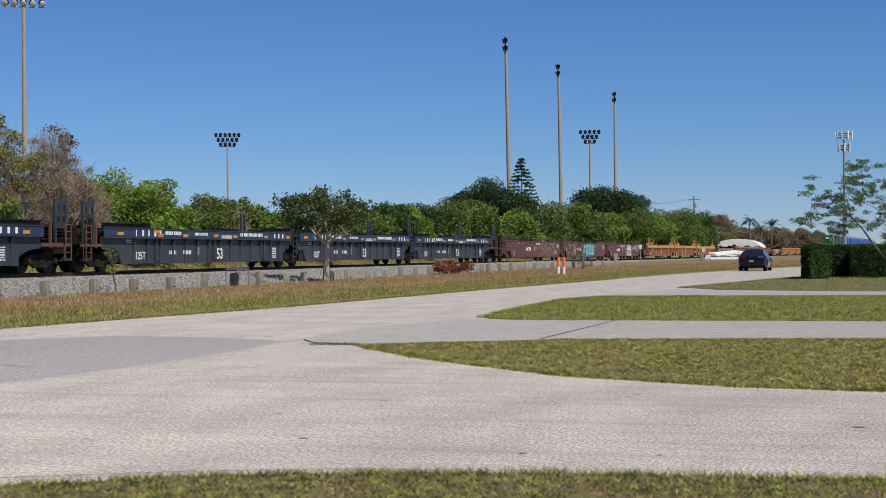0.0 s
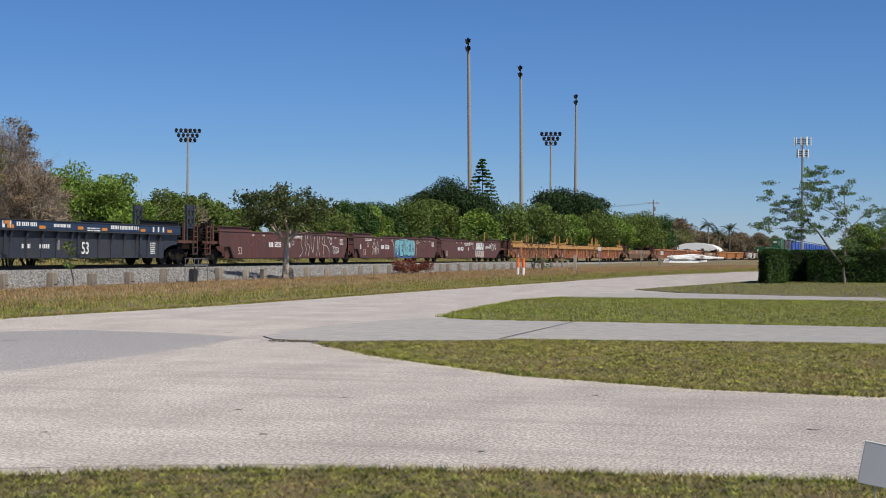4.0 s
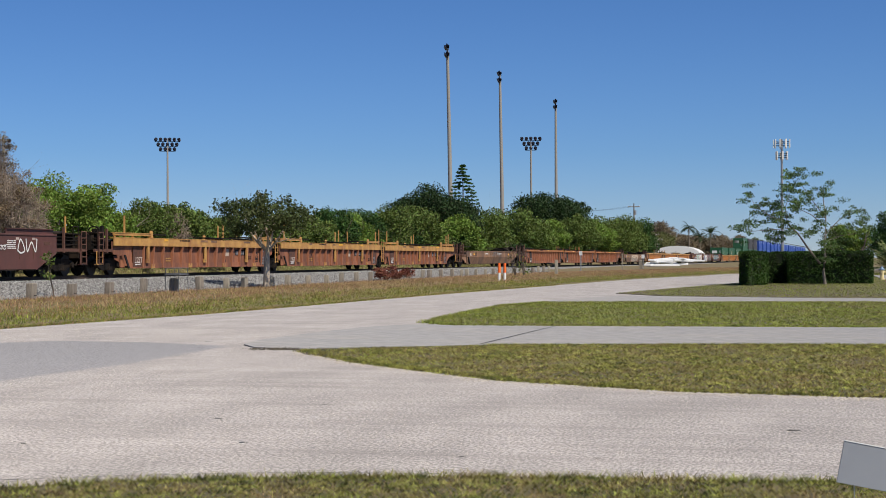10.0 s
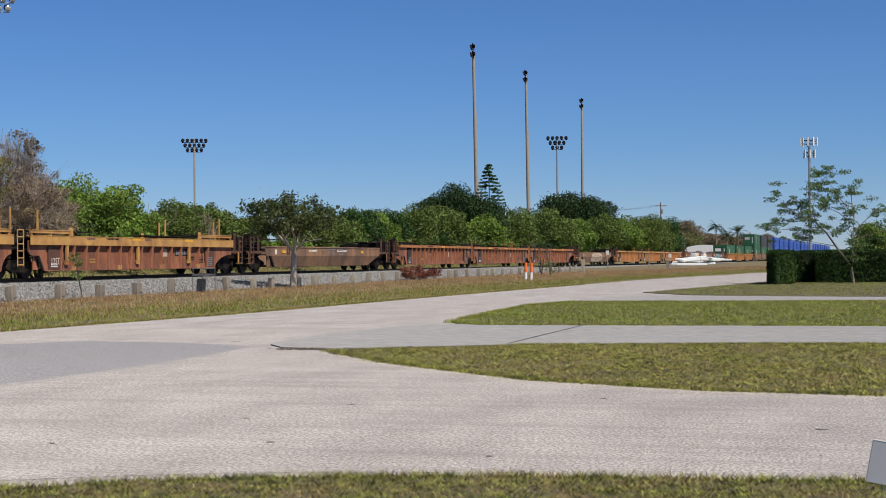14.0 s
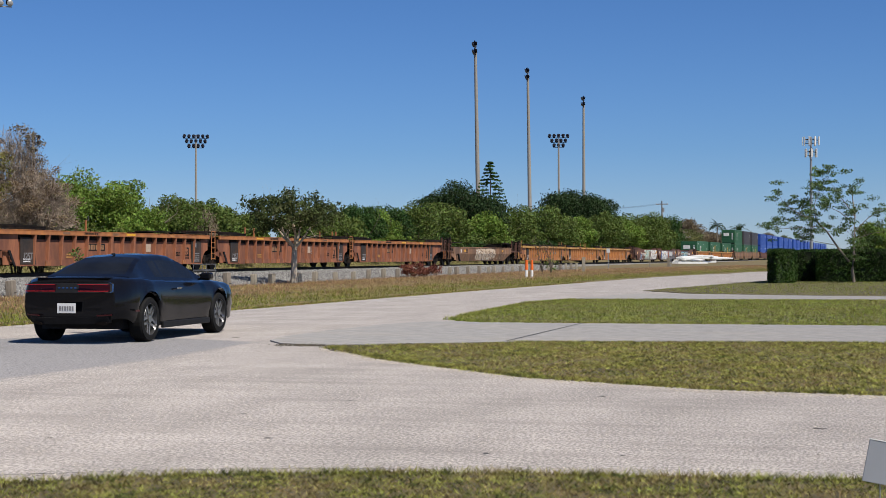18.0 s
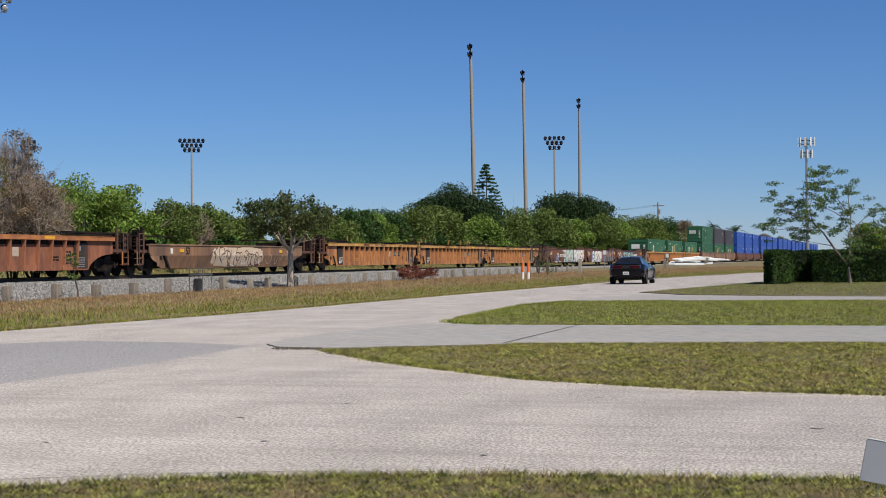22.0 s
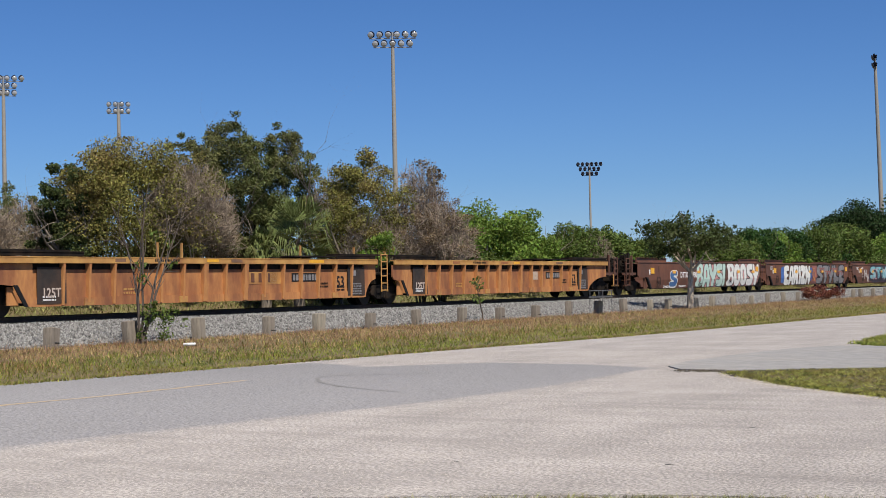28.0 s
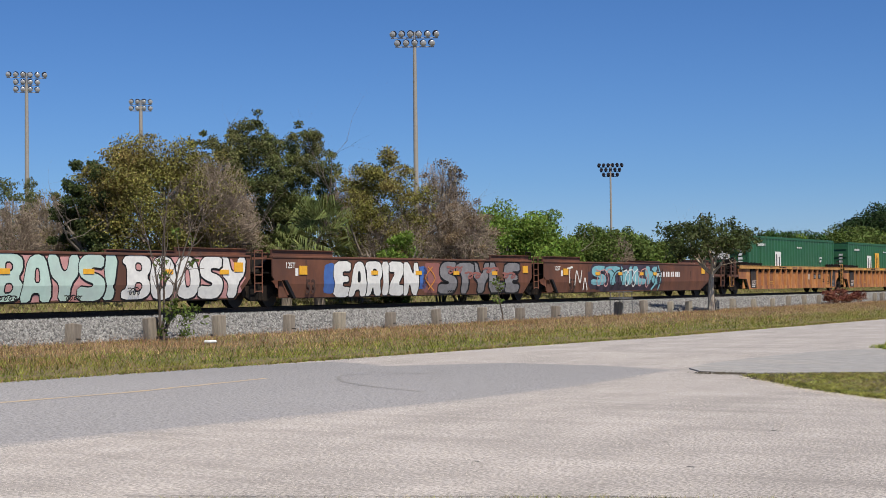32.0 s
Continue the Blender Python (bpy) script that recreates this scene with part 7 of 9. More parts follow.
def container(material):
    """A 53-foot container with corrugated sides, corner posts, rails and end doors."""
    u = empty("container")
    hx, hy, H = 8.07, 1.3, 2.9
    for s in (-1, 1):
        n = 120
        V, F = [], []
        for i in range(n + 1):
            x = -hx + 0.12 + (2 * hx - 0.24) * i / n
            d = 0.03 if (i // 2) % 2 else 0.0
            for z in (0.17, H - 0.12):
                V.append((x, s * (hy - 0.015 - d), z))
        for i in range(n):
            F.append((2 * i, 2 * i + 2, 2 * i + 3, 2 * i + 1))
        raw("side_wall", V, F, material, u)
        bm = bmesh.new()
        y0, y1 = sorted((s * hy, s * (hy - 0.09)))
        box(bm, -hx, hx, y0, y1, 0, 0.18)
        box(bm, -hx, hx, y0, y1, H - 0.13, H)
        part("side_rail", bm, material, u)
        for k in (-1, 1):
            for xx in (hx, 6.1):
                a, b = sorted((k * xx, k * (xx - 0.14)))
                part("corner_post" if xx > 7 else "lifting_post", bx(a, b, min(s * (hy + 0.004), s * (hy - 0.12)), max(s * (hy + 0.004), s * (hy - 0.12)), 0, H + 0.004), material, u)
    part("roof", bx(-hx + 0.02, hx - 0.02, -hy + 0.05, hy - 0.05, H - 0.07, H - 0.03), material, u)
    part("container_floor", bx(-hx + 0.02, hx - 0.02, -hy + 0.05, hy - 0.05, 0.02, 0.12), GRIMESHADE, u)
    for k in (-1, 1):
        a, b = sorted((k * (hx - 0.03), k * (hx - 0.07)))
        w = part("end_wall", bx(a, b, -hy + 0.1, hy - 0.1, 0.1, H - 0.1), material, u)
        for i in range(5):
            a, b = sorted((k * (hx - 0.03), k * (hx + 0.02)))
            part("end_rib", bx(a, b, -hy + 0.14, hy - 0.14, 0.35 + i * 0.52, 0.47 + i * 0.52), material, w)
    return u


def load(c, k, level, material, i):
    key = material.name
    z = RAIL_Z + 0.37 + 2.905 * level
    if key not in BOXES:
        u = container(material)
        BOXES[key] = u
    else:
        u = copy_thing(BOXES[key], pose(0, 0, 0))
    u.matrix_basis = pose(c, TRACK_Y, z)
    u.scale.x = k
    TRAIN.append((u, c, z))
    colour = {"container_green": "green", "container_blue": "blue", "container_dark": "charcoal-dark"}[key]
    tagged(u, f"{colour} corrugated steel container " + ("stacked on another" if level else "set down in a well car"), "container", group=f"{colour} containers")
    if key == "container_green":
        x = -3.6 + (i % 3) * 2.0
        bar("emblem", x, x + 1.05, 0.85 + 0.2 * (i % 2), 2.05 + 0.2 * (i % 2), -1.31, YELLOW if i % 3 else PALESPRAY, u)
        bar("emblem_bar", x + 0.2, x + 0.35, 1.0 + 0.2 * (i % 2), 1.9 + 0.2 * (i % 2), -1.318, BLACK, u)
        bar("emblem_bar", x + 0.65, x + 0.8, 1.0 + 0.2 * (i % 2), 1.75 + 0.2 * (i % 2), -1.318, BLACK, u)
        bars(u, -6.6, 2.35, 1.3, 0.13, 1, WHITE, -1.31, i)
        bars(u, 0.5, 2.3, 0.9, 0.08, 1, WHITE, -1.31, i + 4)
        bars(u, 5.0, 1.7, 0.4, 0.12, 2, WHITE, -1.31, i + 8)
        bar("end_plate", -8.115, -8.108, 1.6, 2.2, 0.9, PALESPRAY, u, t=1.1)
        for k in range(6):
            bar("end_stencil", -8.115, -8.108, 0.9 + 0.22 * k, 1.04 + 0.22 * k, -0.7, WHITE, u, t=0.25)
    elif key == "container_dark":
        for k in range(5):
            bar("end_stencil", -8.115, -8.108, 0.6 + 0.42 * k, 0.85 + 0.42 * k, -0.3, PALESPRAY, u, t=0.7)
        bars(u, 5.6, 2.0, 1.2, 0.2, 2, PALESPRAY, -1.31, i)
    else:
        bars(u, 4.6, 2.2, 1.9, 0.26, 1, WHITE, -1.31, i)
        bars(u, -6.8, 2.3, 1.0, 0.12, 2, WHITE, -1.31, i + 5)


build_train()

# ---- poles and towers ----
def lamp(parent, m, glass):
    """One floodlight: a bowl-shaped housing with its lens."""
    bm = bmesh.new()
    bmesh.ops.create_cone(bm, cap_ends=True, segments=10, radius1=0.40, radius2=0.16, depth=0.42, matrix=pose(0, 0.16, 0, 90))
    box(bm, -0.1, 0.1, 0.3, 0.55, -0.1, 0.1)
    o = part("floodlight", bm, LAMPBLACK, parent)
    o.matrix_basis = m
    bm = bmesh.new()
    bmesh.ops.create_uvsphere(bm, u_segments=10, v_segments=5, radius=0.37, matrix=pose(0, -0.06, 0) @ Matrix.Diagonal((1, 0.35, 1, 1)))
    part("lens", bm, glass, o)
    return o


def light_pole(x, y, top, r0, r1, rows, facing, tilt=22, tip=0.0, gap=1.05, label="tall concrete pole carrying sports floodlights"):
    """A tapered pole; rows: lamps in each row from the top; facing: the bearing to which the lamps look."""
    z0 = float(ground_z(np.float64(x), np.float64(y)))
    p = empty("light_pole", pose(x, y, z0, tip) @ pose(0, 0, 0, 0, 0, facing + 90))
    h = top - z0
    bm = bmesh.new()
    cyl(bm, (0, 0, -0.3), (0, 0, h - len(rows) * gap * 0.5), r0, r1, 14)
    part("pole", bm, CONCRETE, p, "tapered grey concrete pole", smooth=True)
    bm = bmesh.new()
    cyl(bm, (0, 0, h - len(rows) * gap - 1.2), (0, 0, h), r1 * 0.75, r1 * 0.7, 10)
    part("mast_head", bm, STEEL, p)
    first = None
    for j, n in enumerate(rows):
        z = h - 0.35 - j * gap
        w = (n - 1) * 1.02
        part("crossarm", bx(-w / 2 - 0.2, w / 2 + 0.2, -0.06, 0.06, z - 0.45, z - 0.33), STEEL if facing > 200 else LAMPBLACK, p)
        for i in range(n):
            m = pose(-w / 2 + i * 1.02, -0.25, z, tilt + 4 * ((i * 7 + j * 3) % 3), 0, (i - (n - 1) / 2) * 7)
            if first is None:
                first = lamp(p, m, LAMPBRIGHT if facing > 200 else LAMPGLASS)
            else:
                o = again(first, p, m, "floodlight")
                again(first.children[0], o, None, "lens")
    return tagged(p, label, "light pole", group="floodlight poles")


light_pole(201.9, 49.75, 31.15, 0.36, 0.20, (2, 2), 105, tip=-0.9)
light_pole(233.4, 49.1, 31.2, 0.36, 0.20, (2, 2), 100, tip=-0.7)
light_pole(279.5, 48.5, 31.4, 0.36, 0.20, (2, 2), 105)
light_pole(325.6, 62.1, 28.2, 0.30, 0.18, (5, 4, 3), 10)
light_pole(303.1, 138.7, 28.2, 0.32, 0.19, (6, 5, 4), 25)
light_pole(147.8, 92.4, 31.2, 0.37, 0.20, (6, 5), 212, tilt=18)
light_pole(153.0, 161.4, 32.8, 0.40, 0.24, (6, 4, 4), 226, tilt=18)
light_pole(180.3, 164.6, 31.9, 0.44, 0.28, (4, 4), 222, tilt=18)
light_pole(258.0, 152.1, 24.9, 0.30, 0.18, (3, 3), 30)
light_pole(118.0, 172.0, 28.0, 0.36, 0.20, (5, 4), 228, tilt=18)


def cell_tower():
    t = empty("cell_tower", pose(362.2, 8.9, 0, 0, 0, 0))
    bm = bmesh.new()
    cyl(bm, (0, 0, -0.3), (0, 0, 29.2), 0.42, 0.24, 14)
    part("mast", bm, STEEL, t, smooth=True)
    for z, w, n in ((28.2, 1.9, 9), (25.4, 1.35, 6)):
        bm = bmesh.new()
        for a in range(3):
            c = [(w * math.cos(2 * math.pi * k / 3 + a), w * math.sin(2 * math.pi * k / 3 + a)) for k in range(3)]
        for k in range(3):
            a0, a1 = 2 * math.pi * k / 3, 2 * math.pi * (k + 1) / 3
            for zz in (z - 0.5, z + 0.4):
                cyl(bm, (w * math.cos(a0), w * math.sin(a0), zz), (w * math.cos(a1), w * math.sin(a1), zz), 0.06, seg=6)
            cyl(bm, (0, 0, z), (w * math.cos(a0), w * math.sin(a0), z), 0.07, seg=6)
        part("antenna_frame", bm, LAMPBLACK, t)
        first = None
        for k in range(n):
            a = 2 * math.pi * k / n + 0.2
            if first is None:
                first = part("antenna_panel", bx(-0.2, 0.2, -0.1, 0.1, -1.0, 1.0, 0.02), PALESPRAY, t)
                o = first
            else:
                o = again(first, t)
            o.matrix_basis = pose(w * 1.02 * math.cos(a), w * 1.02 * math.sin(a), z, 0, 0, math.degrees(a) + 90)
    return tagged(t, "slender grey mast with white antenna panels", "cell tower")


cell_tower()


def utility_pole(x, y, top, wires=()):
    p = empty("utility_pole", pose(x, y, 0, 0, 0, 12))
    bm = bmesh.new()
    cyl(bm, (0, 0, -0.2), (0, 0, top), 0.17, 0.11, 10)
    part("pole", bm, BARK, p)
    part("crossarm", bx(-0.07, 0.07, -1.2, 1.2, top - 0.75, top - 0.6), BARK, p)
    for s in (-1.05, -0.4, 0.4, 1.05):
        bm = bmesh.new()
        cyl(bm, (0, s, top - 0.6), (0, s, top - 0.42), 0.05, seg=8)
        part("insulator", bm, WHITE, p)
    bm = bmesh.new()
    cyl(bm, (0.25, -0.3, top - 2.3), (0.25, -0.3, top - 1.4), 0.22, seg=10)
    part("transformer", bm, STEEL, p)
    return tagged(p, "wooden utility pole with crossarm and transformer", "utility pole", group="utility poles")


utility_pole(299.0, 36.2, 12.3)
utility_pole(420, 45.0, 8.5)
utility_pole(320, 33.9, 5.9)
wire = bpy.data.curves.new("overhead_wire", "CURVE")
wire.dimensions, wire.bevel_depth = "3D", 0.011
for dy in (-1.0, 0.0, 1.0):
    sp = wire.splines.new("POLY")
    sp.points.add(12)
    for i in range(13):
        a = i / 12
        sp.points[i].co = (299 - 70 * a, 36.2 + dy + 14 * a, 11.8 - 2.6 * a - 3.4 * a * (1 - a), 1)
wire.materials.append(BLACK)
tagged(new("overhead_wire", wire), "thin dark overhead wires reaching from a utility pole", "wire")

# ---- posts, markers and boxes along the railway ----
def stub(w, h):
    bm = bmesh.new()
    box(bm, -w / 2, w / 2, -0.10, 0.10, -0.2, h, 0.018)
    for v in bm.verts:
        v.co.x += 0.02 * math.sin(7 * v.co.z + v.co.y * 9)
        if v.co.z > h * 0.9:
            v.co.z += 0.018 * math.sin(31 * v.co.x + 17 * v.co.y)
    return bm


rnd_post = random.Random(4)
post0 = None
for i in range(44):
    x = 20.0 + 2.45 * i
    if i == 12:
        x += 0.1
    y = 22.5 + rnd_post.uniform(-0.12, 0.12)
    z = float(ground_z(np.float64(x), np.float64(y)))
    p = empty("guard_post", pose(x, y, z, rnd_post.uniform(-3, 3), rnd_post.uniform(-4, 4), rnd_post.uniform(-14, 14)))
    if post0 is None:
        post0 = part("stub", stub(0.30, 0.47), WOODPOST, p)
        band0 = part("cable_slot", bx(-0.02, 0.154, -0.108, -0.098, 0.12, 0.14), BLACK, p)
    else:
        o = again(post0, p)
        o.scale = (rnd_post.uniform(0.8, 1.08), 1, rnd_post.uniform(0.88, 1.12))
        if rnd_post.random() < 0.8:
            again(band0, p)
    tagged(p, "short weathered timber guard post in dry grass", "post", group="guard posts along the railway")

z48 = float(ground_z(np.float64(49.2), np.float64(22.3)))
rack = empty("wire_stand", pose(49.25, 22.2, z48))
for sx in (-0.42, 0.42):
    for sy in (-0.25, 0.25):
        bm = bmesh.new()
        cyl(bm, (sx, sy, -0.1), (sx * 0.9, sy, 0.86), 0.014, seg=6)
        part("leg", bm, DULLSTEEL, rack)
bm = bmesh.new()
for z in (0.62, 0.86):
    for s in (-0.25, 0.25):
        cyl(bm, (-0.46, s, z), (0.46, s, z), 0.014, seg=6)
    for s in (-0.46, 0.46):
        cyl(bm, (s, -0.25, z), (s, 0.25, z), 0.014, seg=6)
part("top_frame", bm, DULLSTEEL, rack)
part("shelf", bx(-0.45, 0.45, -0.24, 0.24, 0.64, 0.67), DULLSTEEL, rack)
tagged(rack, "small grey steel wire stand beside the posts", "stand")

ORANGE = mat("marker_orange", (0.85, 0.16, 0.02), (0.75, 0.13, 0.02), scale=8, rough=0.5, bump=0.02)
for x, y in ((79.5, 16.95), (80.0, 16.75)):
    z = float(ground_z(np.float64(x), np.float64(y)))
    p = empty("utility_marker", pose(x, y, z, 0, 3))
    bm = bmesh.new()
    cyl(bm, (0, 0, -0.1), (0, 0, 0.42), 0.075, seg=12)
    part("sleeve", bm, WHITE, p, "white lower sleeve")
    bm = bmesh.new()
    cyl(bm, (0, 0, 0.42), (0, 0, 0.95), 0.085, 0.07, seg=12)
    part("cap", bm, ORANGE, p, "bright orange top")
    tagged(p, "orange and white marker tube in the verge", "marker", group="utility markers")


def slim_post(x, y, h, w, material, plate=None, tilt=0.0):
    z = float(ground_z(np.float64(x), np.float64(y)))
    p = empty("trackside_post", pose(x, y, z, 0, tilt))
    part("shaft", bx(-w / 2, w / 2, -w / 2, w / 2, -0.1, h), material, p)
    if plate:
        part("plate", bx(-w / 2 - 0.03, -w / 2, -plate[0] / 2, plate[0] / 2, h - plate[1], h), WHITE, p)
    return tagged(p, "slim upright post beside the track", "post", group="trackside posts")


slim_post(103.6, 18.0, 1.05, 0.20, WOODPOST, tilt=4)
slim_post(99.5, 19.5, 0.8, 0.08, WOODPOST, tilt=-6)
slim_post(127.4, 20.0, 1.75, 0.08, STEEL, (0.28, 0.35))
slim_post(147.1, 19.0, 1.6, 0.10, WOODPOST, tilt=3)
slim_post(156.3, 18.0, 1.5, 0.07, STEEL, (0.3, 0.4))
slim_post(158.5, 18.5, 0.9, 0.28, WOODPOST, tilt=-5)

# white beams dumped beside the track
rb = random.Random(6)
for i in range(18):
    L = rb.uniform(14, 30)
    x, y = rb.uniform(200, 252), rb.uniform(20.5, 23.5)
    b = empty("white_beam", pose(x, y, 0.10 + 0.30 * (i % 4) + rb.uniform(0, 0.1), 0, rb.uniform(-0.8, 0.8), rb.uniform(-5, 5)))
    bm = bmesh.new()
    box(bm, -L / 2, L / 2, -0.45, 0.45, 0, rb.uniform(0.22, 0.34), 0.05)
    part("beam", bm, WHITE, b)
    tagged(b, "long white beam lying in a heap beside the track", "beam", group="heap of white beams")

# white barrel-roofed shelter in the distance
sh = empty("white_shelter", pose(455, 41.6, 0))
bm = bmesh.new()
prism(bm, [(-7.4, 0)] + [(7.4 * math.cos(math.pi - math.pi * k / 16), 4.9 * math.sin(math.pi * k / 16) ** 0.6) for k in range(1, 16)] + [(7.4, 0)], -9, 9, "x")
part("roof", bm, WHITE, sh)
for k in range(5):
    bm = bmesh.new()
    prism(bm, [(7.46 * math.cos(math.pi - math.pi * j / 16), 4.96 * math.sin(math.pi * j / 16) ** 0.6) for j in range(17)], -8.9 + k * 4.4, -8.7 + k * 4.4, "x")
    part("roof_rib", bm, PALESPRAY, sh)
tagged(sh, "white barrel-roofed shelter beyond the railway", "building")

# ---- hedge, small tree and hydrant on the lawn ----
def hedge_block(parent, foot, h, n, seed):
    rng = np.random.default_rng(seed)
    # Solid near-black green core, set just inside the leaves.
    bm = bmesh.new()
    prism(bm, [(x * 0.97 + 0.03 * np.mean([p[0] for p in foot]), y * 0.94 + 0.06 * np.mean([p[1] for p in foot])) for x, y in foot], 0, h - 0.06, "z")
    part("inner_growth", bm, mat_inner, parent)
    foot = np.array(foot)
    V = []
    per = np.linalg.norm(np.roll(foot, -1, axis=0) - foot, axis=1)
    area = np.append(per * h, 0.5 * abs(np.dot(foot[:, 0], np.roll(foot[:, 1], 1)) - np.dot(foot[:, 1], np.roll(foot[:, 0], 1))))
    pick = rng.choice(len(area), n, p=area / area.sum())
    for k in pick:
        if k < len(foot):
            a = rng.uniform()
            q = foot[k] * (1 - a) + foot[(k + 1) % len(foot)] * a
            V.append((q[0], q[1], rng.uniform(0.03, h)))
        else:
            w = rng.dirichlet(np.ones(len(foot)))
            q = (foot * w[:, None]).sum(0)
            V.append((q[0], q[1], h))
    V = np.array(V)
    leaves("foliage", V, np.full((n, 3), 0.07), n * 4, 0.055, LEAF_HEDGE, parent, seed, shell=0.1)


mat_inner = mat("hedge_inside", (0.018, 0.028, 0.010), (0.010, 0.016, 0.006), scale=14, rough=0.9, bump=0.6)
hedge = empty("hedge")
hedge_block(hedge, [(72.2, 3.72), (71.4, 3.32), (72.9, 2.66), (78.0, 2.66), (78.0, 3.72)], 1.56, 5200, 1)
hedge_block(hedge, [(78.2, 2.66), (78.2, 1.55), (79.2, 1.55), (79.2, 2.66)], 1.56, 1000, 2)
hedge_block(hedge, [(76.7, 1.6), (76.7, -2.42), (78.3, -2.42), (78.3, 1.6)], 1.56, 6000, 3)
tagged(hedge, "clipped dark green box-shaped hedge on the lawn", "hedge")


def slender_tree():
    """The open small tree before the hedge: two leaning stems, long thin limbs, sparse leaf tufts."""
    t = empty("young_tree", pose(74.4, -0.18, 0.04))
    rng = np.random.default_rng(77)
    stems = [[((0, 0, -0.1), 0.10), ((0.0, 0.10, 0.6), 0.085), ((0.0, 0.02, 1.2), 0.075), ((0, 0.0, 2.2), 0.055), ((0, -0.05, 3.4), 0.04), ((0, 0.1, 4.6), 0.022)],
             [((0, 0.25, 1.05), 0.07), ((0, 0.75, 1.7), 0.06), ((0, 1.35, 2.6), 0.05), ((0, 1.9, 3.2), 0.04), ((0, 2.7, 3.5), 0.028), ((0, 3.5, 4.05), 0.016)],
             [((0, 1.6, 2.9), 0.03), ((0, 2.5, 2.85), 0.014), ((0, 3.9, 2.75), 0.012)],
             [((0, 1.9, 3.2), 0.03), ((0.2, 2.0, 4.0), 0.02), ((0.3, 1.7, 4.9), 0.012)],
             [((0, -0.02, 2.6), 0.03), ((0.1, -0.6, 3.2), 0.022), ((0.1, -1.2, 3.7), 0.012)],
             [((0, -0.05, 3.4), 0.03), ((0, 0.6, 4.3), 0.02), ((0, 1.2, 5.2), 0.01)],
             [((0, -0.02, 3.0), 0.03), ((-0.3, 0.7, 3.6), 0.02), ((-0.4, 1.3, 3.9), 0.012)],
             [((0, -0.04, 2.2), 0.03), ((0.2, -0.8, 2.5), 0.02), ((0.2, -1.6, 2.6), 0.012)],
             [((0, 0.9, 1.9), 0.025), ((0.2, 1.9, 2.1), 0.012), ((0.2, 2.8, 2.3), 0.006)]]
    extra = []
    for st in stems:
        for (p, r) in st[2:]:
            for _ in range(3):
                d = rng.normal(0, 1, 3)
                d[2] = abs(d[2]) * 0.6
                d = d / np.linalg.norm(d) * rng.uniform(0.35, 0.8)
                extra.append([(p, 0.012), (tuple(np.array(p) + d * 0.5), 0.009), (tuple(np.array(p) + d), 0.005)])
    V, F = tubes(stems + extra, 6)
    raw("trunk", V, F, BARK, t, smooth=True)
    C = [e[-1][0] for e in extra] + [s[-1][0] for s in stems]
    R = [tuple(rng.uniform(0.16, 0.36, 3) * (1.2, 1.2, 0.6)) for _ in C]
    C += [tuple(np.array(c) + rng.normal(0, 0.36, 3)) for c in C for _ in (0, 1)]
    R += R + R
    leaves("crown", C, R, 12500, 0.058, LEAF_SPRING, t, 78, shell=0.2)
    t.scale = (0.93, 0.93, 0.93)
    return tagged(t, "open young tree with leaning pale stems before the hedge", "tree")


slender_tree()
hyd = empty("fire_hydrant", pose(89.0, -3.35, 0.03))
HYD = mat("hydrant_yellow", (0.78, 0.66, 0.36), (0.68, 0.55, 0.27), scale=8, rough=0.5, bump=0.03)
HYDCAP = mat("hydrant_blue", (0.20, 0.30, 0.42), (0.15, 0.23, 0.33), scale=8, rough=0.5, bump=0.03)
bm = bmesh.new()
cyl(bm, (0, 0, 0), (0, 0, 0.06), 0.17, seg=14)
cyl(bm, (0, 0, 0.06), (0, 0, 0.55), 0.11, seg=14)
part("barrel", bm, HYD, hyd)
bm = bmesh.new()
cyl(bm, (0, 0, 0.55), (0, 0, 0.60), 0.15, seg=14)
cyl(bm, (0, 0, 0.60), (0, 0, 0.74), 0.12, 0.04, seg=14)
cyl(bm, (0, 0, 0.74), (0, 0, 0.79), 0.03, seg=6)
part("bonnet", bm, HYDCAP, hyd, "blue-grey domed bonnet")
for a in (90, -90, 180):
    bm = bmesh.new()
    c, s = math.cos(radians(a)), math.sin(radians(a))
    cyl(bm, (0.09 * c, 0.09 * s, 0.42), (0.19 * c, 0.19 * s, 0.42), 0.06, seg=10)
    part("outlet", bm, HYD, hyd)
tagged(hyd, "pale yellow fire hydrant with blue bonnet on the lawn", "hydrant")
walkp = sheet("paved_path", [(86, -3.6), (110, -3.4), (110, -30), (86, -30)], 0.045, DRIVE, thick=0.1)
tagged(walkp, "pale concrete path beyond the hydrant", "path", kind="structure")
brickp = sheet("brick_path", [(62, -2.75), (84, -3.3), (84, -30), (60, -30)], 0.046, mat("brick_paving", (0.30, 0.15, 0.10), (0.22, 0.11, 0.08), scale=5, rough=0.9, bump=0.2), thick=0.1)
tagged(brickp, "reddish paved path beside the lawn", "path", kind="structure")

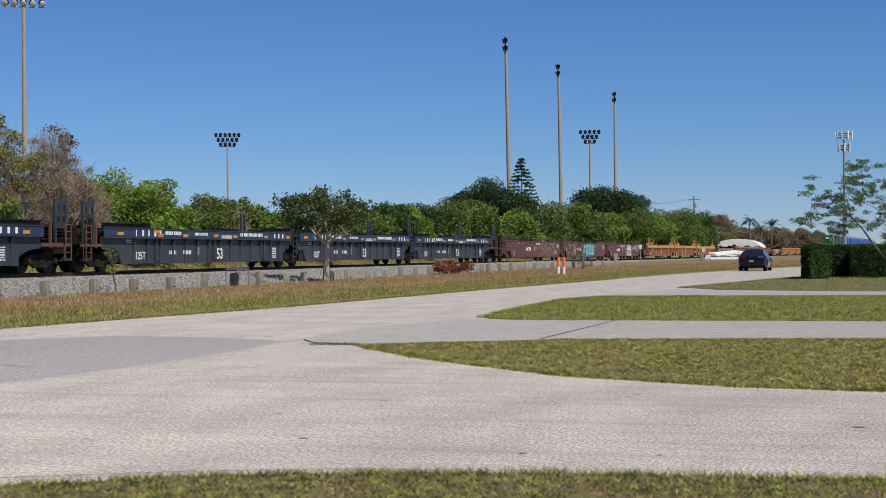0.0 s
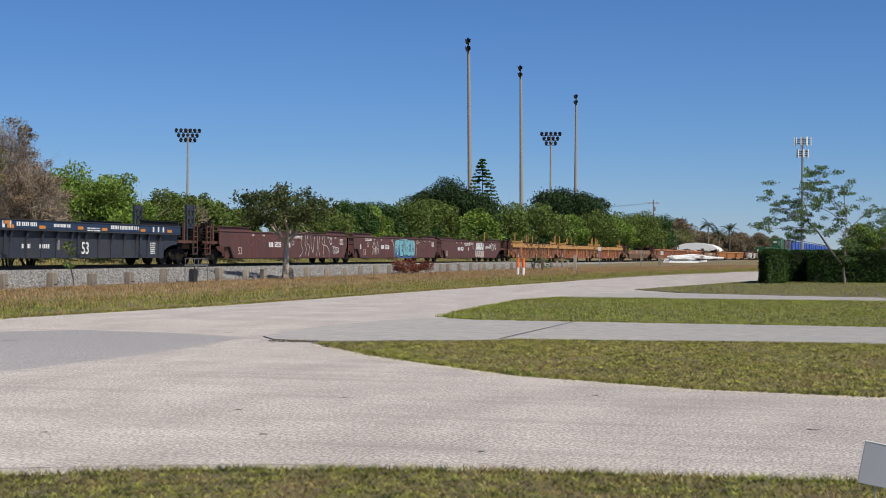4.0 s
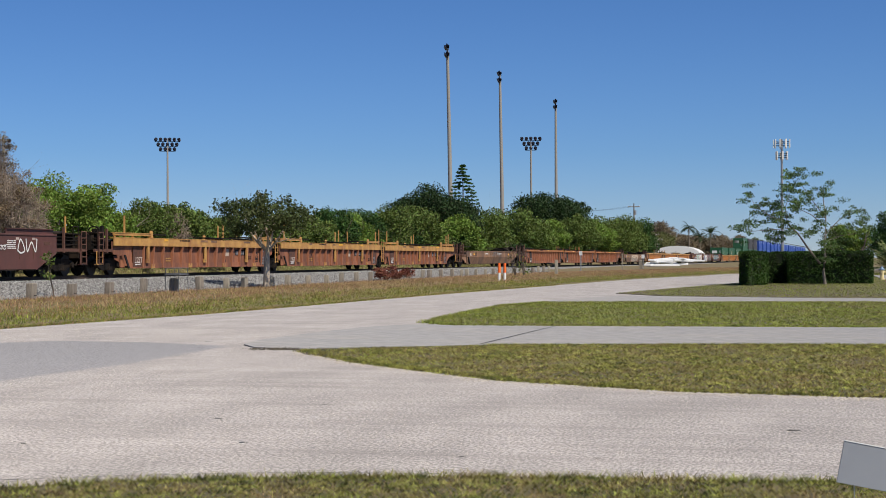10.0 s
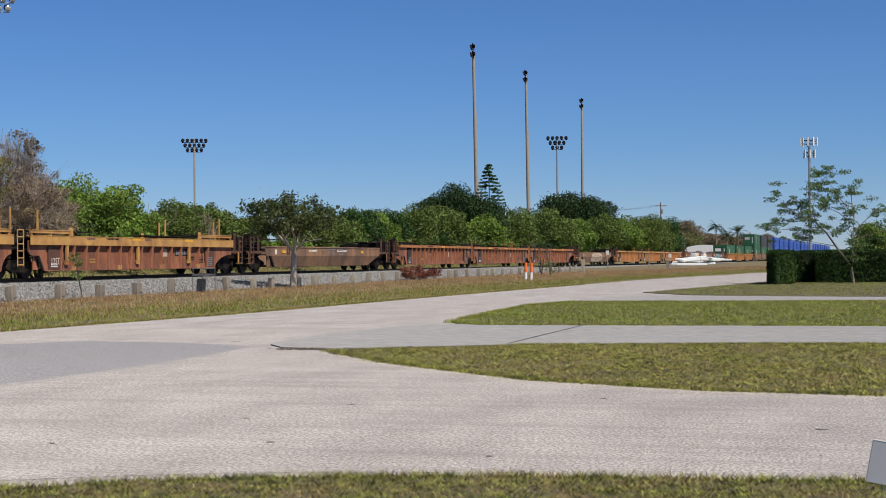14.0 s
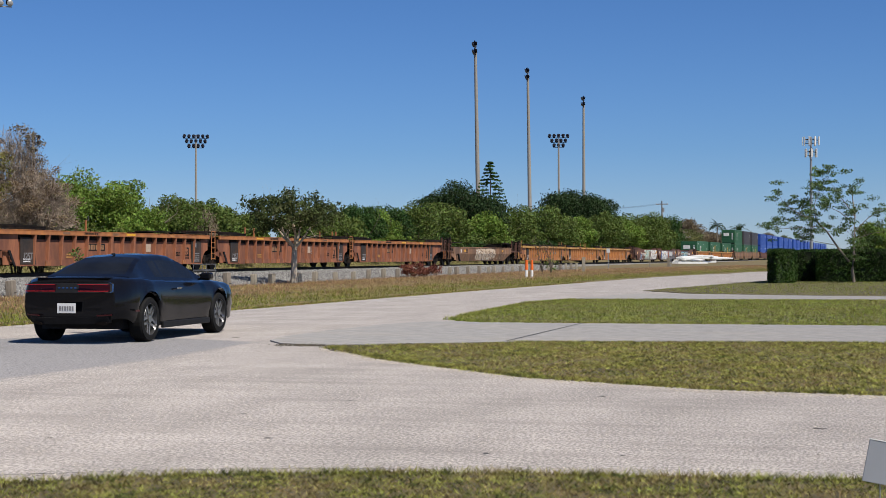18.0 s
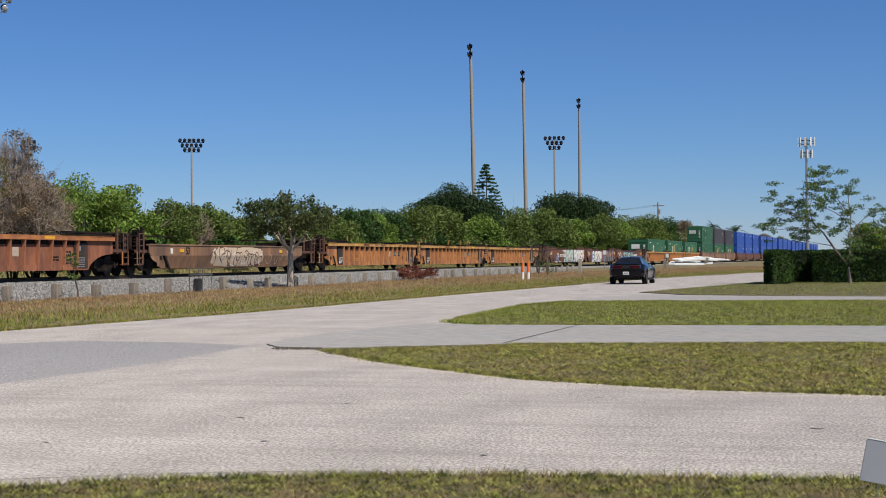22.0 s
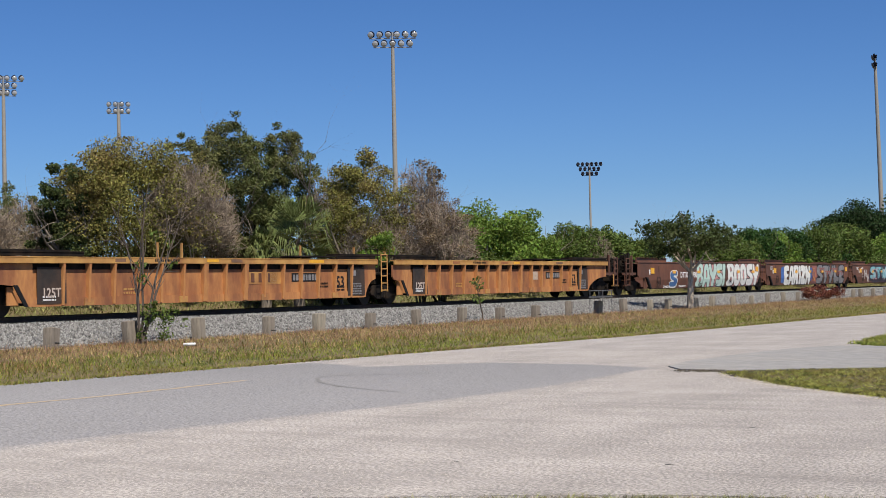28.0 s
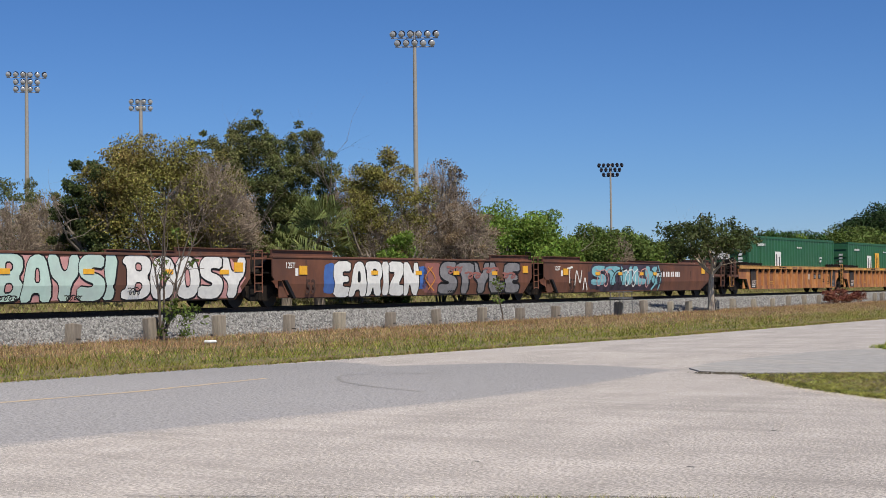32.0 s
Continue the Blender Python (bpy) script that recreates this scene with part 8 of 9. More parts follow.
# ---- the sign board close to the camera ----
sg = empty("yard_sign", pose(7.535, -0.067, 0.228, 0, 0, 0))
SIGN = mat("sign_back", (0.29, 0.305, 0.33), (0.265, 0.28, 0.305), scale=2, rough=0.55, bump=0.01)
o = part("board", bx(-0.004, 0.004, -0.40, 0, 0, 0.205, 0.001), SIGN, sg, "plain blue-grey back of the board")
o.matrix_basis = pose(0, 0, 0, 11.0, 0, 14)
o2 = part("board_edge", bx(-0.006, 0.006, -0.40, 0.003, 0.205, 0.209), WHITE, sg)
o2.matrix_basis = pose(0, 0, 0, 11.0, 0, 14)
for yy in (-0.09, -0.33):
    bm = bmesh.new()
    cyl(bm, (0.05 * 0 + 0.012, yy, -0.23), (0.012, yy, 0.10), 0.003, seg=6)
    part("wire_stake", bm, STEEL, sg).matrix_basis = pose(0, 0, 0, 0, 0, 14)
tagged(sg, "small tilted sign board on wire stakes in grass", "sign")

# ---- palms, pine and shrubs ----
def frond_mesh(name, stems, length, width, material, parent, seed, droop=0.5, fan=False, pairs=16):
    """Palm leaves: each a curved rib with many narrow leaflets."""
    rng = np.random.default_rng(seed)
    V, F = [], []
    for base, az, el in stems:
        d = np.array([math.cos(az) * math.cos(el), math.sin(az) * math.cos(el), math.sin(el)])
        side = np.cross(d, (0, 0, 1.0))
        side /= np.linalg.norm(side) + 1e-9
        p = np.array(base, float)
        n = pairs
        L = length * rng.uniform(0.8, 1.15)
        for i in range(n):
            a = i / n
            d = d + np.array([0, 0, -droop / n * (0.4 + a)])
            d /= np.linalg.norm(d)
            q = p + d * L / n
            for s in (-1, 1):
                ll = width * math.sin(math.pi * min(0.97, 0.18 + a * 0.8)) * rng.uniform(0.8, 1.1)
                tip = q + side * s * ll + d * ll * 0.55 + np.array([0, 0, -0.35 * ll * rng.uniform(0.5, 1.3)])
                k = len(V)
                V += [tuple(q - d * 0.02 * L), tuple(q + d * 0.025 * L), tuple(tip)]
                F.append((k, k + 1, k + 2))
            p = q
    return raw(name, V, F, material, parent)


def fan_palm(x, y, top, r, seed):
    """A low palmetto: arching fan leaves of many long narrow segments."""
    rng = np.random.default_rng(seed)
    z0 = float(ground_z(np.float64(x), np.float64(y)))
    t = empty("palmetto", pose(x, y, z0))
    h = top - z0
    bm = bmesh.new()
    cyl(bm, (0, 0, -0.1), (0, 0, h * 0.45), 0.22, 0.18, 10)
    part("trunk", bm, BARK, t)
    V, F = [], []
    for i in range(46):
        az = rng.uniform(0, 2 * math.pi)
        el = rng.uniform(-0.35, 1.4)
        d = np.array([math.cos(az) * math.cos(el), math.sin(az) * math.cos(el), math.sin(el)])
        c = np.array((0, 0, h * 0.5)) + d * np.array([r * 0.5, r * 0.5, h * 0.36]) * rng.uniform(0.7, 1.1)
        side = np.cross(d, (0, 0, 1.0))
        side /= np.linalg.norm(side) + 1e-9
        up = np.cross(side, d)
        roll = rng.uniform(-0.9, 0.9)
        side, up = side * math.cos(roll) + up * math.sin(roll), up * math.cos(roll) - side * math.sin(roll)
        sag = rng.uniform(0.35, 0.95)
        for j in range(17):
            b = -1.05 + 2.1 * j / 16 + rng.normal(0, 0.05)
            e = d * math.cos(b) + side * math.sin(b)
            L = r * rng.uniform(0.5, 0.72)
            mid = c + e * L * 0.55 + up * 0.03
            tip = mid + e * L * 0.25 + np.array([0, 0, -L * sag * rng.uniform(0.5, 0.9)])
            w = np.cross(e, up) * 0.026
            k = len(V)
            V += [tuple(c), tuple(mid - w), tuple(tip), tuple(mid + w)]
            F.append((k, k + 1, k + 2, k + 3))
    raw("fan_leaves", V, F, LEAF_PALM, t)["kind"] = "stuff"
    return tagged(t, "large palmetto with drooping grey-green fan leaves", "palm", group="palms")


fan_palm(47.5, 34.2, 5.1, 1.9, 5)
fan_palm(46.3, 34.9, 4.08, 0.92, 6)


def feather_palm(x, y, top, r, trunk, seed, name="palm_tree", label="tall feather palm with a rounded head", n=60):
    rng = np.random.default_rng(seed)
    t = empty(name, pose(x, y, 0))
    bm = bmesh.new()
    if trunk > 0.5:
        cyl(bm, (0, 0, -0.1), (0, 0, trunk), 0.22, 0.16, 10)
    else:
        cyl(bm, (0, 0, -0.1), (0, 0, 0.5), 0.35, 0.3, 10)
    part("trunk", bm, BARK, t)
    frond_mesh("fronds", [((0, 0, max(trunk, 0.4)), rng.uniform(0, 2 * math.pi), rng.uniform(-0.2, 1.25)) for _ in range(n)], r, r * 0.3, LEAF_PALM if trunk < 1 else LEAF_DEEP, t, seed, droop=0.9 if trunk < 1 else 1.9)["kind"] = "stuff"
    return tagged(t, label, "palm", group="palms")


feather_palm(488, 41.4, 12.6, 3.6, 11.0, 8, n=20)
feather_palm(565, 40.0, 12.8, 4.2, 10.6, 9, n=20)
feather_palm(560, 43.5, 10.9, 3.8, 9.0, 10, n=20)
feather_palm(122.9, -5.6, 3.2, 2.3, 0.4, 11, "date_palm", "squat date palm with stiff pale fronds on the lawn", 44)
feather_palm(126.5, -8.6, 3.2, 2.3, 0.4, 12, "date_palm", "squat date palm with stiff pale fronds on the lawn", 44)


def pine():
    """A tall conical pine with whorls of drooping branches."""
    rng = np.random.default_rng(15)
    t = empty("pine_tree", pose(185.1, 44.1, 0))
    bm = bmesh.new()
    cyl(bm, (0, 0, -0.1), (0, 0, 13.3), 0.2, 0.03, 8)
    part("trunk", bm, BARK, t)
    C, R = [], []
    for i in range(19):
        z = 5.5 + 7.8 * i / 18
        w = 2.7 * (1 - (z - 5.5) / 8.2) ** 0.75
        for k in range(6):
            a = rng.uniform(0, 2 * math.pi)
            for q in (0.35, 0.7, 1.0):
                C.append((w * q * math.cos(a), w * q * math.sin(a), z - 0.12 * q + rng.normal(0, 0.05)))
                R.append((0.22, 0.22, 0.09))
    leaves("needles", C, R, 8500, 0.11, LEAF_DARK, t, 16, shell=0.1)["kind"] = "stuff"
    return tagged(t, "tall conical dark green pine beyond the trees", "tree")


pine()
tree(76.1, 22.0, 1.05, 1.15, LEAF_RED, 1300, 0.06, 0.0, 44, csize=(0.28, 0.5), shell=0.25, spread=1.15, name="shrub", label="low dark red shrub among dry grass", cat="shrub", thick=0.03, group="roadside shrubs")
# undergrowth under the tree line
ru = random.Random(12)
for i in range(46):
    x = 34 + 4.6 * i
    lf = ru.choice((LEAF_MID, LEAF_BRIGHT, LEAF_MID, LEAF_DARK)) if x > 66 else ru.choice((LEAF_OLIVE, LEAF_OLIVE, LEAF_MID))
    tree(x + ru.uniform(-1, 1), 37.4 + ru.uniform(-0.6, 1.5), ru.uniform(2.8, 4.0) * (1.0 if x > 66 else 0.72), ru.uniform(2.4, 3.2) * (1.0 if x > 66 else 0.8), lf, 2600, 0.12, 0.0, 22, name="shrub", label="dense green undergrowth shrub beside the railway", cat="shrub", thick=0.05, group="undergrowth", levels=0)
# the thin saplings before the track
def sapling(x, y, h, seed, nleaf, spread=0.5, label="thin bare sapling with a few green leaves", stems=4, low=True, thick=0.032):
    rng = np.random.default_rng(seed)
    z0 = float(ground_z(np.float64(x), np.float64(y)))
    t = empty("sapling", pose(x, y, z0))
    paths, ends = [], []
    for i in range(stems):
        a = rng.uniform(0, 2 * math.pi)
        p = np.array((0.0, 0.0, -0.05))
        d = np.array((math.cos(a) * spread * 0.5, math.sin(a) * spread * 0.5, 1.0))
        pts = [(tuple(p), thick)]
        for k in range(5):
            d = d + rng.normal(0, 0.12, 3)
            p = p + d / np.linalg.norm(d) * h / 5 * rng.uniform(0.8, 1.05)
            pts.append((tuple(p), thick * (1 - 0.17 * (k + 1))))
            if k > 0:
                for _ in range(3):
                    e = d / np.linalg.norm(d) + rng.normal(0, 0.55, 3)
                    q = p + e / np.linalg.norm(e) * h * rng.uniform(0.1, 0.22)
                    paths.append([(tuple(p), 0.011), (tuple((p + q) / 2 + rng.normal(0, 0.03, 3)), 0.008), (tuple(q), 0.004)])
                    ends.append(tuple(q))
        paths.append(pts)
    V, F = tubes(paths, 5)
    raw("branchwork", V, F, BARKDARK, t, smooth=True)
    if low:
        ends = ends[:5] + [(rng.normal(0.25, 0.25), rng.normal(-0.2, 0.2), rng.uniform(0.1, 0.9)) for _ in range(16)]
    leaves("foliage", ends, [(0.14, 0.14, 0.12)] * len(ends), nleaf, 0.055, LEAF_MID, t, seed, shell=0.2)["kind"] = "stuff"
    return tagged(t, label, "sapling", group="saplings before the railway")


sapling(24.93, 22.2, 3.3, 31, 520, stems=5, spread=0.55, thick=0.038)
sapling(41.7, 22.9, 1.35, 32, 160, spread=0.15, stems=1, label="thin sapling leaning beside a guard post", low=False)
sapling(97.0, 19.0, 2.0, 33, 120, stems=4, label="thin grey bare sapling in the verge")
sapling(99.0, 20.0, 2.4, 34, 200, stems=4, label="thin grey bare sapling in the verge")
deb = part("paper_scrap", bx(-0.13, 0.13, -0.08, 0.08, 0, 0.06, 0.02), WHITE)
deb.location = (24.05, 20.1, float(ground_z(np.float64(24.05), np.float64(20.1))) + 0.06)
tagged(deb, "scrap of white litter in the grass", "litter")

# ---- cars ----
PAINT = mat("charcoal_car_paint", (0.0065, 0.0066, 0.008), (0.0055, 0.0056, 0.007), scale=3, rough=0.14, bump=0.0, metal=0.0, spec=0.2, coat=0.22)
PAINT2 = mat("dark_blue_car_paint", (0.010, 0.013, 0.024), (0.009, 0.011, 0.020), scale=3, rough=0.10, bump=0.0, metal=0.0, spec=0.22)
GLASS = mat("tinted_glass", (0.014, 0.016, 0.019), (0.008, 0.009, 0.011), scale=1.5, rough=0.04, bump=0.0, spec=0.12)
TYRE = mat("tyre_rubber", (0.012, 0.012, 0.012), (0.008, 0.008, 0.008), scale=20, rough=0.85, bump=0.1, spec=0.2)
ALLOY = mat("alloy_wheel", (0.40, 0.40, 0.41), (0.33, 0.33, 0.34), scale=6, rough=0.3, metal=0.9, bump=0.02)
CHROME = mat("chrome_trim", (0.62, 0.62, 0.63), (0.55, 0.55, 0.56), scale=6, rough=0.15, metal=1.0, bump=0.0)
TAIL = mat("tail_lamp_red", (0.26, 0.012, 0.016), (0.18, 0.008, 0.012), scale=9, rough=0.2, bump=0.0, emit=(0.30, 0.012, 0.018))
LENS = mat("smoked_red_lens", (0.022, 0.004, 0.005), (0.025, 0.003, 0.004), scale=9, rough=0.1, bump=0.0, spec=0.3)
TAILDIM = mat("reflector_red", (0.07, 0.006, 0.008), (0.05, 0.005, 0.006), scale=9, rough=0.3, bump=0.0)


def car_wheel(parent, x, y, r, seed):
    """Tyre, rim, five twin spokes and hub; turns about its own axle."""
    side = 1 if y > 0 else -1
    w = part("wheel", tyre_mesh(r), TYRE, parent, "black tyre on a silver five-spoke rim", smooth=False)
    w.matrix_basis = pose(x, y, r)
    bm = bmesh.new()
    cyl(bm, (0, side * 0.02, 0), (0, side * 0.118, 0), r * 0.70, seg=28, caps=False)
    cyl(bm, (0, side * 0.112, 0), (0, side * 0.122, 0), r * 0.72, r * 0.70, seg=28, caps=False)
    part("rim", bm, ALLOY, w)
    bm = bmesh.new()
    cyl(bm, (0, side * 0.0, 0), (0, side * 0.02, 0), r * 0.69, seg=24)
    part("brake_disc", bm, BLACK, w)
    for k in range(5):
        a = 2 * math.pi * k / 5
        bm = bmesh.new()
        m = Matrix.Rotation(a, 4, "Y")
        for dz in (-0.05, 0.05):
            box(bm, 0.03, r * 0.70, side * 0.07 - 0.02, side * 0.07 + 0.03, dz - 0.022, dz + 0.022, 0, m @ Matrix.Rotation(dz * 1.2, 4, "Y"))
        part("spoke", bm, ALLOY, w)
    bm = bmesh.new()
    cyl(bm, (0, side * 0.05, 0), (0, side * 0.11, 0), r * 0.17, seg=12)
    part("hub_cap", bm, ALLOY, w)
    return w


def tyre_mesh(r):
    bm = bmesh.new()
    prof = [(-0.12, r * 0.70), (-0.125, r * 0.80), (-0.12, r * 0.95), (-0.09, r), (0.09, r), (0.12, r * 0.95), (0.125, r * 0.80), (0.12, r * 0.70)]
    n = 32
    rings = [[bm.verts.new((q * math.cos(2 * math.pi * k / n), y, q * math.sin(2 * math.pi * k / n))) for k in range(n)] for y, q in prof]
    for a, b in zip(rings[:-1], rings[1:]):
        for k in range(n):
            bm.faces.new((a[k], a[(k + 1) % n], b[(k + 1) % n], b[k]))
    return bm


def coupe(name, paint, label, S):
    """A car from a table of stations. S: length stations with deck height, waist half width, sill; roof stations; wheels."""
    c = empty(name)
    half, hw = S["half"], S["hw"]
    r = S["r"]
    axles = S["axles"]
    xs = sorted(set([round(v, 3) for v in np.linspace(-half, half, 41)] + [round(a + d, 3) for a in axles for d in np.linspace(-r - 0.07, r + 0.07, 17)]))
    bm = bmesh.new()
    rows = []
    for x in xs:
        e = abs(x) / half
        deck = float(np.interp(x, *S["deck"]))
        w = hw * float(np.interp(x, *S["plan"]))
        waist = float(np.interp(x, *S["waist"]))
        sill = float(np.interp(x, *S["sill"]))
        hip = 0.0
        for a in axles:
            d = abs(x - a)
            if d < r + 0.07:
                sill = max(sill, r + math.sqrt(max(0.0, (r + 0.07) ** 2 - d * d)))
            hip = max(hip, 0.03 * math.exp(-(d / 0.55) ** 2))
        sec = [(w * 0.965, sill), (w * 0.985, max(sill + 0.01, 0.42)), (w + hip, max(sill + 0.02, waist - 0.16)), (w + hip * 0.6, max(sill + 0.03, waist)), (w * 0.985 + hip * 0.5, max(sill + 0.04, deck - 0.12)), (w * 0.95, deck - 0.05), (w * 0.88, deck - 0.012), (w * 0.76, deck), (w * 0.40, deck + 0.018), (0.0, deck + 0.022)]
        rows.append([bm.verts.new((x, -y, z)) for y, z in sec] + [bm.verts.new((x, y, z)) for y, z in sec[-2::-1]])
    for a, b in zip(rows[:-1], rows[1:]):
        for k in range(len(a) - 1):
            bm.faces.new((a[k], a[k + 1], b[k + 1], b[k]))
    bm.faces.new(rows[0])
    bm.faces.new(rows[-1][::-1])
    part("body", bm, paint, c, "dark glossy painted bodywork", smooth=True)
    under = bmesh.new()
    box(under, -half + 0.50, half - 0.20, -hw + 0.26, hw - 0.26, 0.22, 0.60)
    part("underbody", under, BLACK, c)
    # greenhouse: pillars and roof of paint, glass let in between them
    G = S["cabin"]

    def section(x):
        zb = float(np.interp(x, *S["deck"])) - 0.01
        zr = max(float(np.interp(x, *G["roof"])), zb + 0.006)
        t = (zr - zb) / G["rise"]
        we = G["wb"] - (G["wb"] - G["wt"]) * min(1.0, t)
        lo, hi = 0.12, 0.86
        L = [(G["wb"] + 0.06 * (1 - min(1, t)), zb), (G["wb"] + (we - G["wb"]) * lo, zb + (zr - 0.05 * t - zb) * lo), (G["wb"] + (we - G["wb"]) * hi, zb + (zr - 0.05 * t - zb) * hi),
             (we, zr - 0.05 * t), (we * 0.86, zr - 0.012 * t), (0.0, zr + 0.014)]
        return [(-y, z) for y, z in L] + L[-2::-1]
    gx_ = sorted(set(list(np.linspace(G["roof"][0][0], G["roof"][0][-1], 61)) + list(G["side"])))
    solid, panes = bmesh.new(), {"rear_window": bmesh.new(), "windscreen": bmesh.new(), "side_window": bmesh.new(), "quarter_window": bmesh.new(), "far_side_window": bmesh.new(), "far_quarter_window": bmesh.new()}
    x_a, x_b = G["roof"][0][0], G["roof"][0][-1]
    for x0, x1 in zip(gx_[:-1], gx_[1:]):
        A, B = section(x0), section(x1)
        mid = (x0 + x1) / 2
        for k in range(len(A) - 1):
            q = [(x0, *A[k]), (x0, *A[k + 1]), (x1, *B[k + 1]), (x1, *B[k])]
            tgt = solid
            if k in (1, 8) and G["side"][0] < mid < G["side"][1] and not G["pillar"] - 0.035 < mid < G["pillar"] + 0.035:
                tgt = panes[("far_" if k == 8 else "") + ("side_window" if mid > G["pillar"] else "quarter_window")]
            elif k in (4, 5) and x_a + 0.10 < mid < G["back"]:
                tgt = panes["rear_window"]
            elif k in (4, 5) and G["front"] < mid < x_b - 0.04:
                tgt = panes["windscreen"]
            vs = [tgt.verts.new(v) for v in q]
            tgt.faces.new(vs)
    for bb in [solid, *panes.values()]:
        bmesh.ops.remove_doubles(bb, verts=bb.verts, dist=0.0005)
    part("roof", solid, paint, c, smooth=True)
    for nm, bb in panes.items():
        part(nm.replace("far_", ""), bb, GLASS, c, "dark tinted glass", smooth=True)
    S["details"](c, paint)
    # the tail is bowed: its corners and its upper and lower edges lie further forward
    for o in c.children:
        for v in o.data.vertices:
            k = min(1.0, max(0.0, (-v.co.x - half + 0.55) / 0.5))
            if k > 0 and o.name.split(".")[0] not in ("underbody", "roof", "rear_window"):
                up, dn = max(0.0, (v.co.z - 0.66) / 0.34), max(0.0, (0.52 - v.co.z) / 0.3)
                v.co.x += k * (0.20 * min(1.0, abs(v.co.y) / hw) ** 4 + 0.07 * up * up + 0.13 * dn * dn)
                v.co.y *= 1 - k * (0.06 * dn * dn + 0.05 * up * up)
                v.co.z += k * dn * (0.02 + 0.20 * min(1.0, abs(v.co.y) / hw) ** 4)
    wheels = [car_wheel(c, a, s * (hw - 0.135), r, i) for i, (a, s) in enumerate((a, s) for a in axles for s in (-1, 1))]
    tagged(c, label, "car")
    return c, wheels


def strip(x0, x1, y0, y1, z0, z1, n=8):
    """A bar across the car in short lengths, so that it can follow the bowed tail."""
    bm = bmesh.new()
    rings = [[bm.verts.new((x, y0 + (y1 - y0) * k / n, z)) for x, z in ((x0, z0), (x1, z0), (x1, z1), (x0, z1))] for k in range(n + 1)]
    for a, b in zip(rings[:-1], rings[1:]):
        for k in range(4):
            bm.faces.new((a[k], a[(k + 1) % 4], b[(k + 1) % 4], b[k]))
    bm.faces.new(rings[0])
    bm.faces.new(rings[-1][::-1])
    return bm


def coupe_details(c, paint):
    xr = -2.515
    part("tail_panel", strip(xr - 0.010, xr + 0.05, -0.75, 0.75, 0.81, 0.96, 16), BLACK, c, "black recessed tail panel")
    for s in (-1, 1):
        for k in range(2):
            y0, y1 = sorted((s * (0.20 + 0.26 * k), s * (0.45 + 0.26 * k)))
            lens = part("tail_lamp", strip(xr - 0.016, xr, y0, y1, 0.83, 0.94, 4), LENS, c, "dark red tail lamp with a glowing rim")
            part("lamp_rim", strip(xr - 0.022, xr - 0.01, y0, y1, 0.83, 0.841, 4), TAIL, lens)
            part("lamp_rim", strip(xr - 0.022, xr - 0.01, y0, y1, 0.934, 0.941, 4), TAIL, lens)
        part("lower_reflector", strip(xr - 0.006, xr + 0.03, min(s * 0.50, s * 0.72), max(s * 0.50, s * 0.72), 0.43, 0.455, 4), TAILDIM, c)
        part("side_marker", bx(-2.15, -1.95, min(s * 0.955, s * 0.968), max(s * 0.955, s * 0.968), 0.50, 0.53), TAILDIM, c)
        bm = bmesh.new()
        cyl(bm, (xr - 0.03, s * 0.56, 0.30), (xr + 0.12, s * 0.56, 0.30), 0.042, seg=12)
        bmesh.ops.scale(bm, vec=(1, 2.2, 0.75), space=Matrix.Translation((0, -s * 0.56, -0.30)), verts=bm.verts)
        part("exhaust_tip", bm, GRIMESHADE, c)
        bm = bmesh.new()
        box(bm, 0.56, 0.74, s * 1.03 - 0.10, s * 1.03 + 0.10, 0.96, 1.09, 0.03)
        box(bm, 0.60, 0.68, min(s * 0.88, s * 1.0), max(s * 0.88, s * 1.0), 0.96, 1.0)
        part("door_mirror", bm, paint, c)
        part("door_handle", bx(-0.52, -0.30, min(s * 0.955, s * 0.985), max(s * 0.955, s * 0.985), 0.83, 0.86, 0.006), CHROME, c, "bright door handle")
        part("sill_trim", bx(-1.0, 0.98, min(s * 0.90, s * 0.955), max(s * 0.90, s * 0.955), 0.20, 0.30, 0.01), BLACK, c)
        bm = bmesh.new()
        prism(bm, [(s * 0.71, 0.80), (s * 0.755, 0.83), (s * 0.755, 0.94), (s * 0.71, 0.97), (s * 0.71, 0.962), (s * 0.747, 0.935), (s * 0.747, 0.835), (s * 0.71, 0.808)], xr - 0.02, xr + 0.01, "x")
        part("lamp_trim", bm, CHROME, c)
    part("spoiler", strip(-2.47, -2.30, -0.66, 0.66, 1.030, 1.045, 12), paint, c)
    part("rear_valance", strip(xr - 0.004, xr + 0.12, -0.68, 0.68, 0.30, 0.41, 14), BLACK, c, "matt black lower bumper")
    p = part("licence_plate", bx(xr - 0.02, xr - 0.008, -0.155, 0.155, 0.49, 0.645), WHITE, c, "white number plate with unreadable marks")
    bm = bmesh.new()
    for k in range(6):
        box(bm, xr - 0.024, xr - 0.02, -0.125 + 0.043 * k, -0.097 + 0.043 * k, 0.53, 0.60)
    part("plate_bar", bm, GREYSPRAY, p)
    bm = bmesh.new()
    for k in range(5):
        box(bm, xr - 0.016, xr - 0.008, -0.16 + 0.07 * k, -0.12 + 0.07 * k, 0.875, 0.892)
    part("badge", bm, CHROME, c)
    part("roof_antenna", bx(-0.93, -0.83, -0.015, 0.015, 1.40, 1.428, 0.006), BLACK, c)


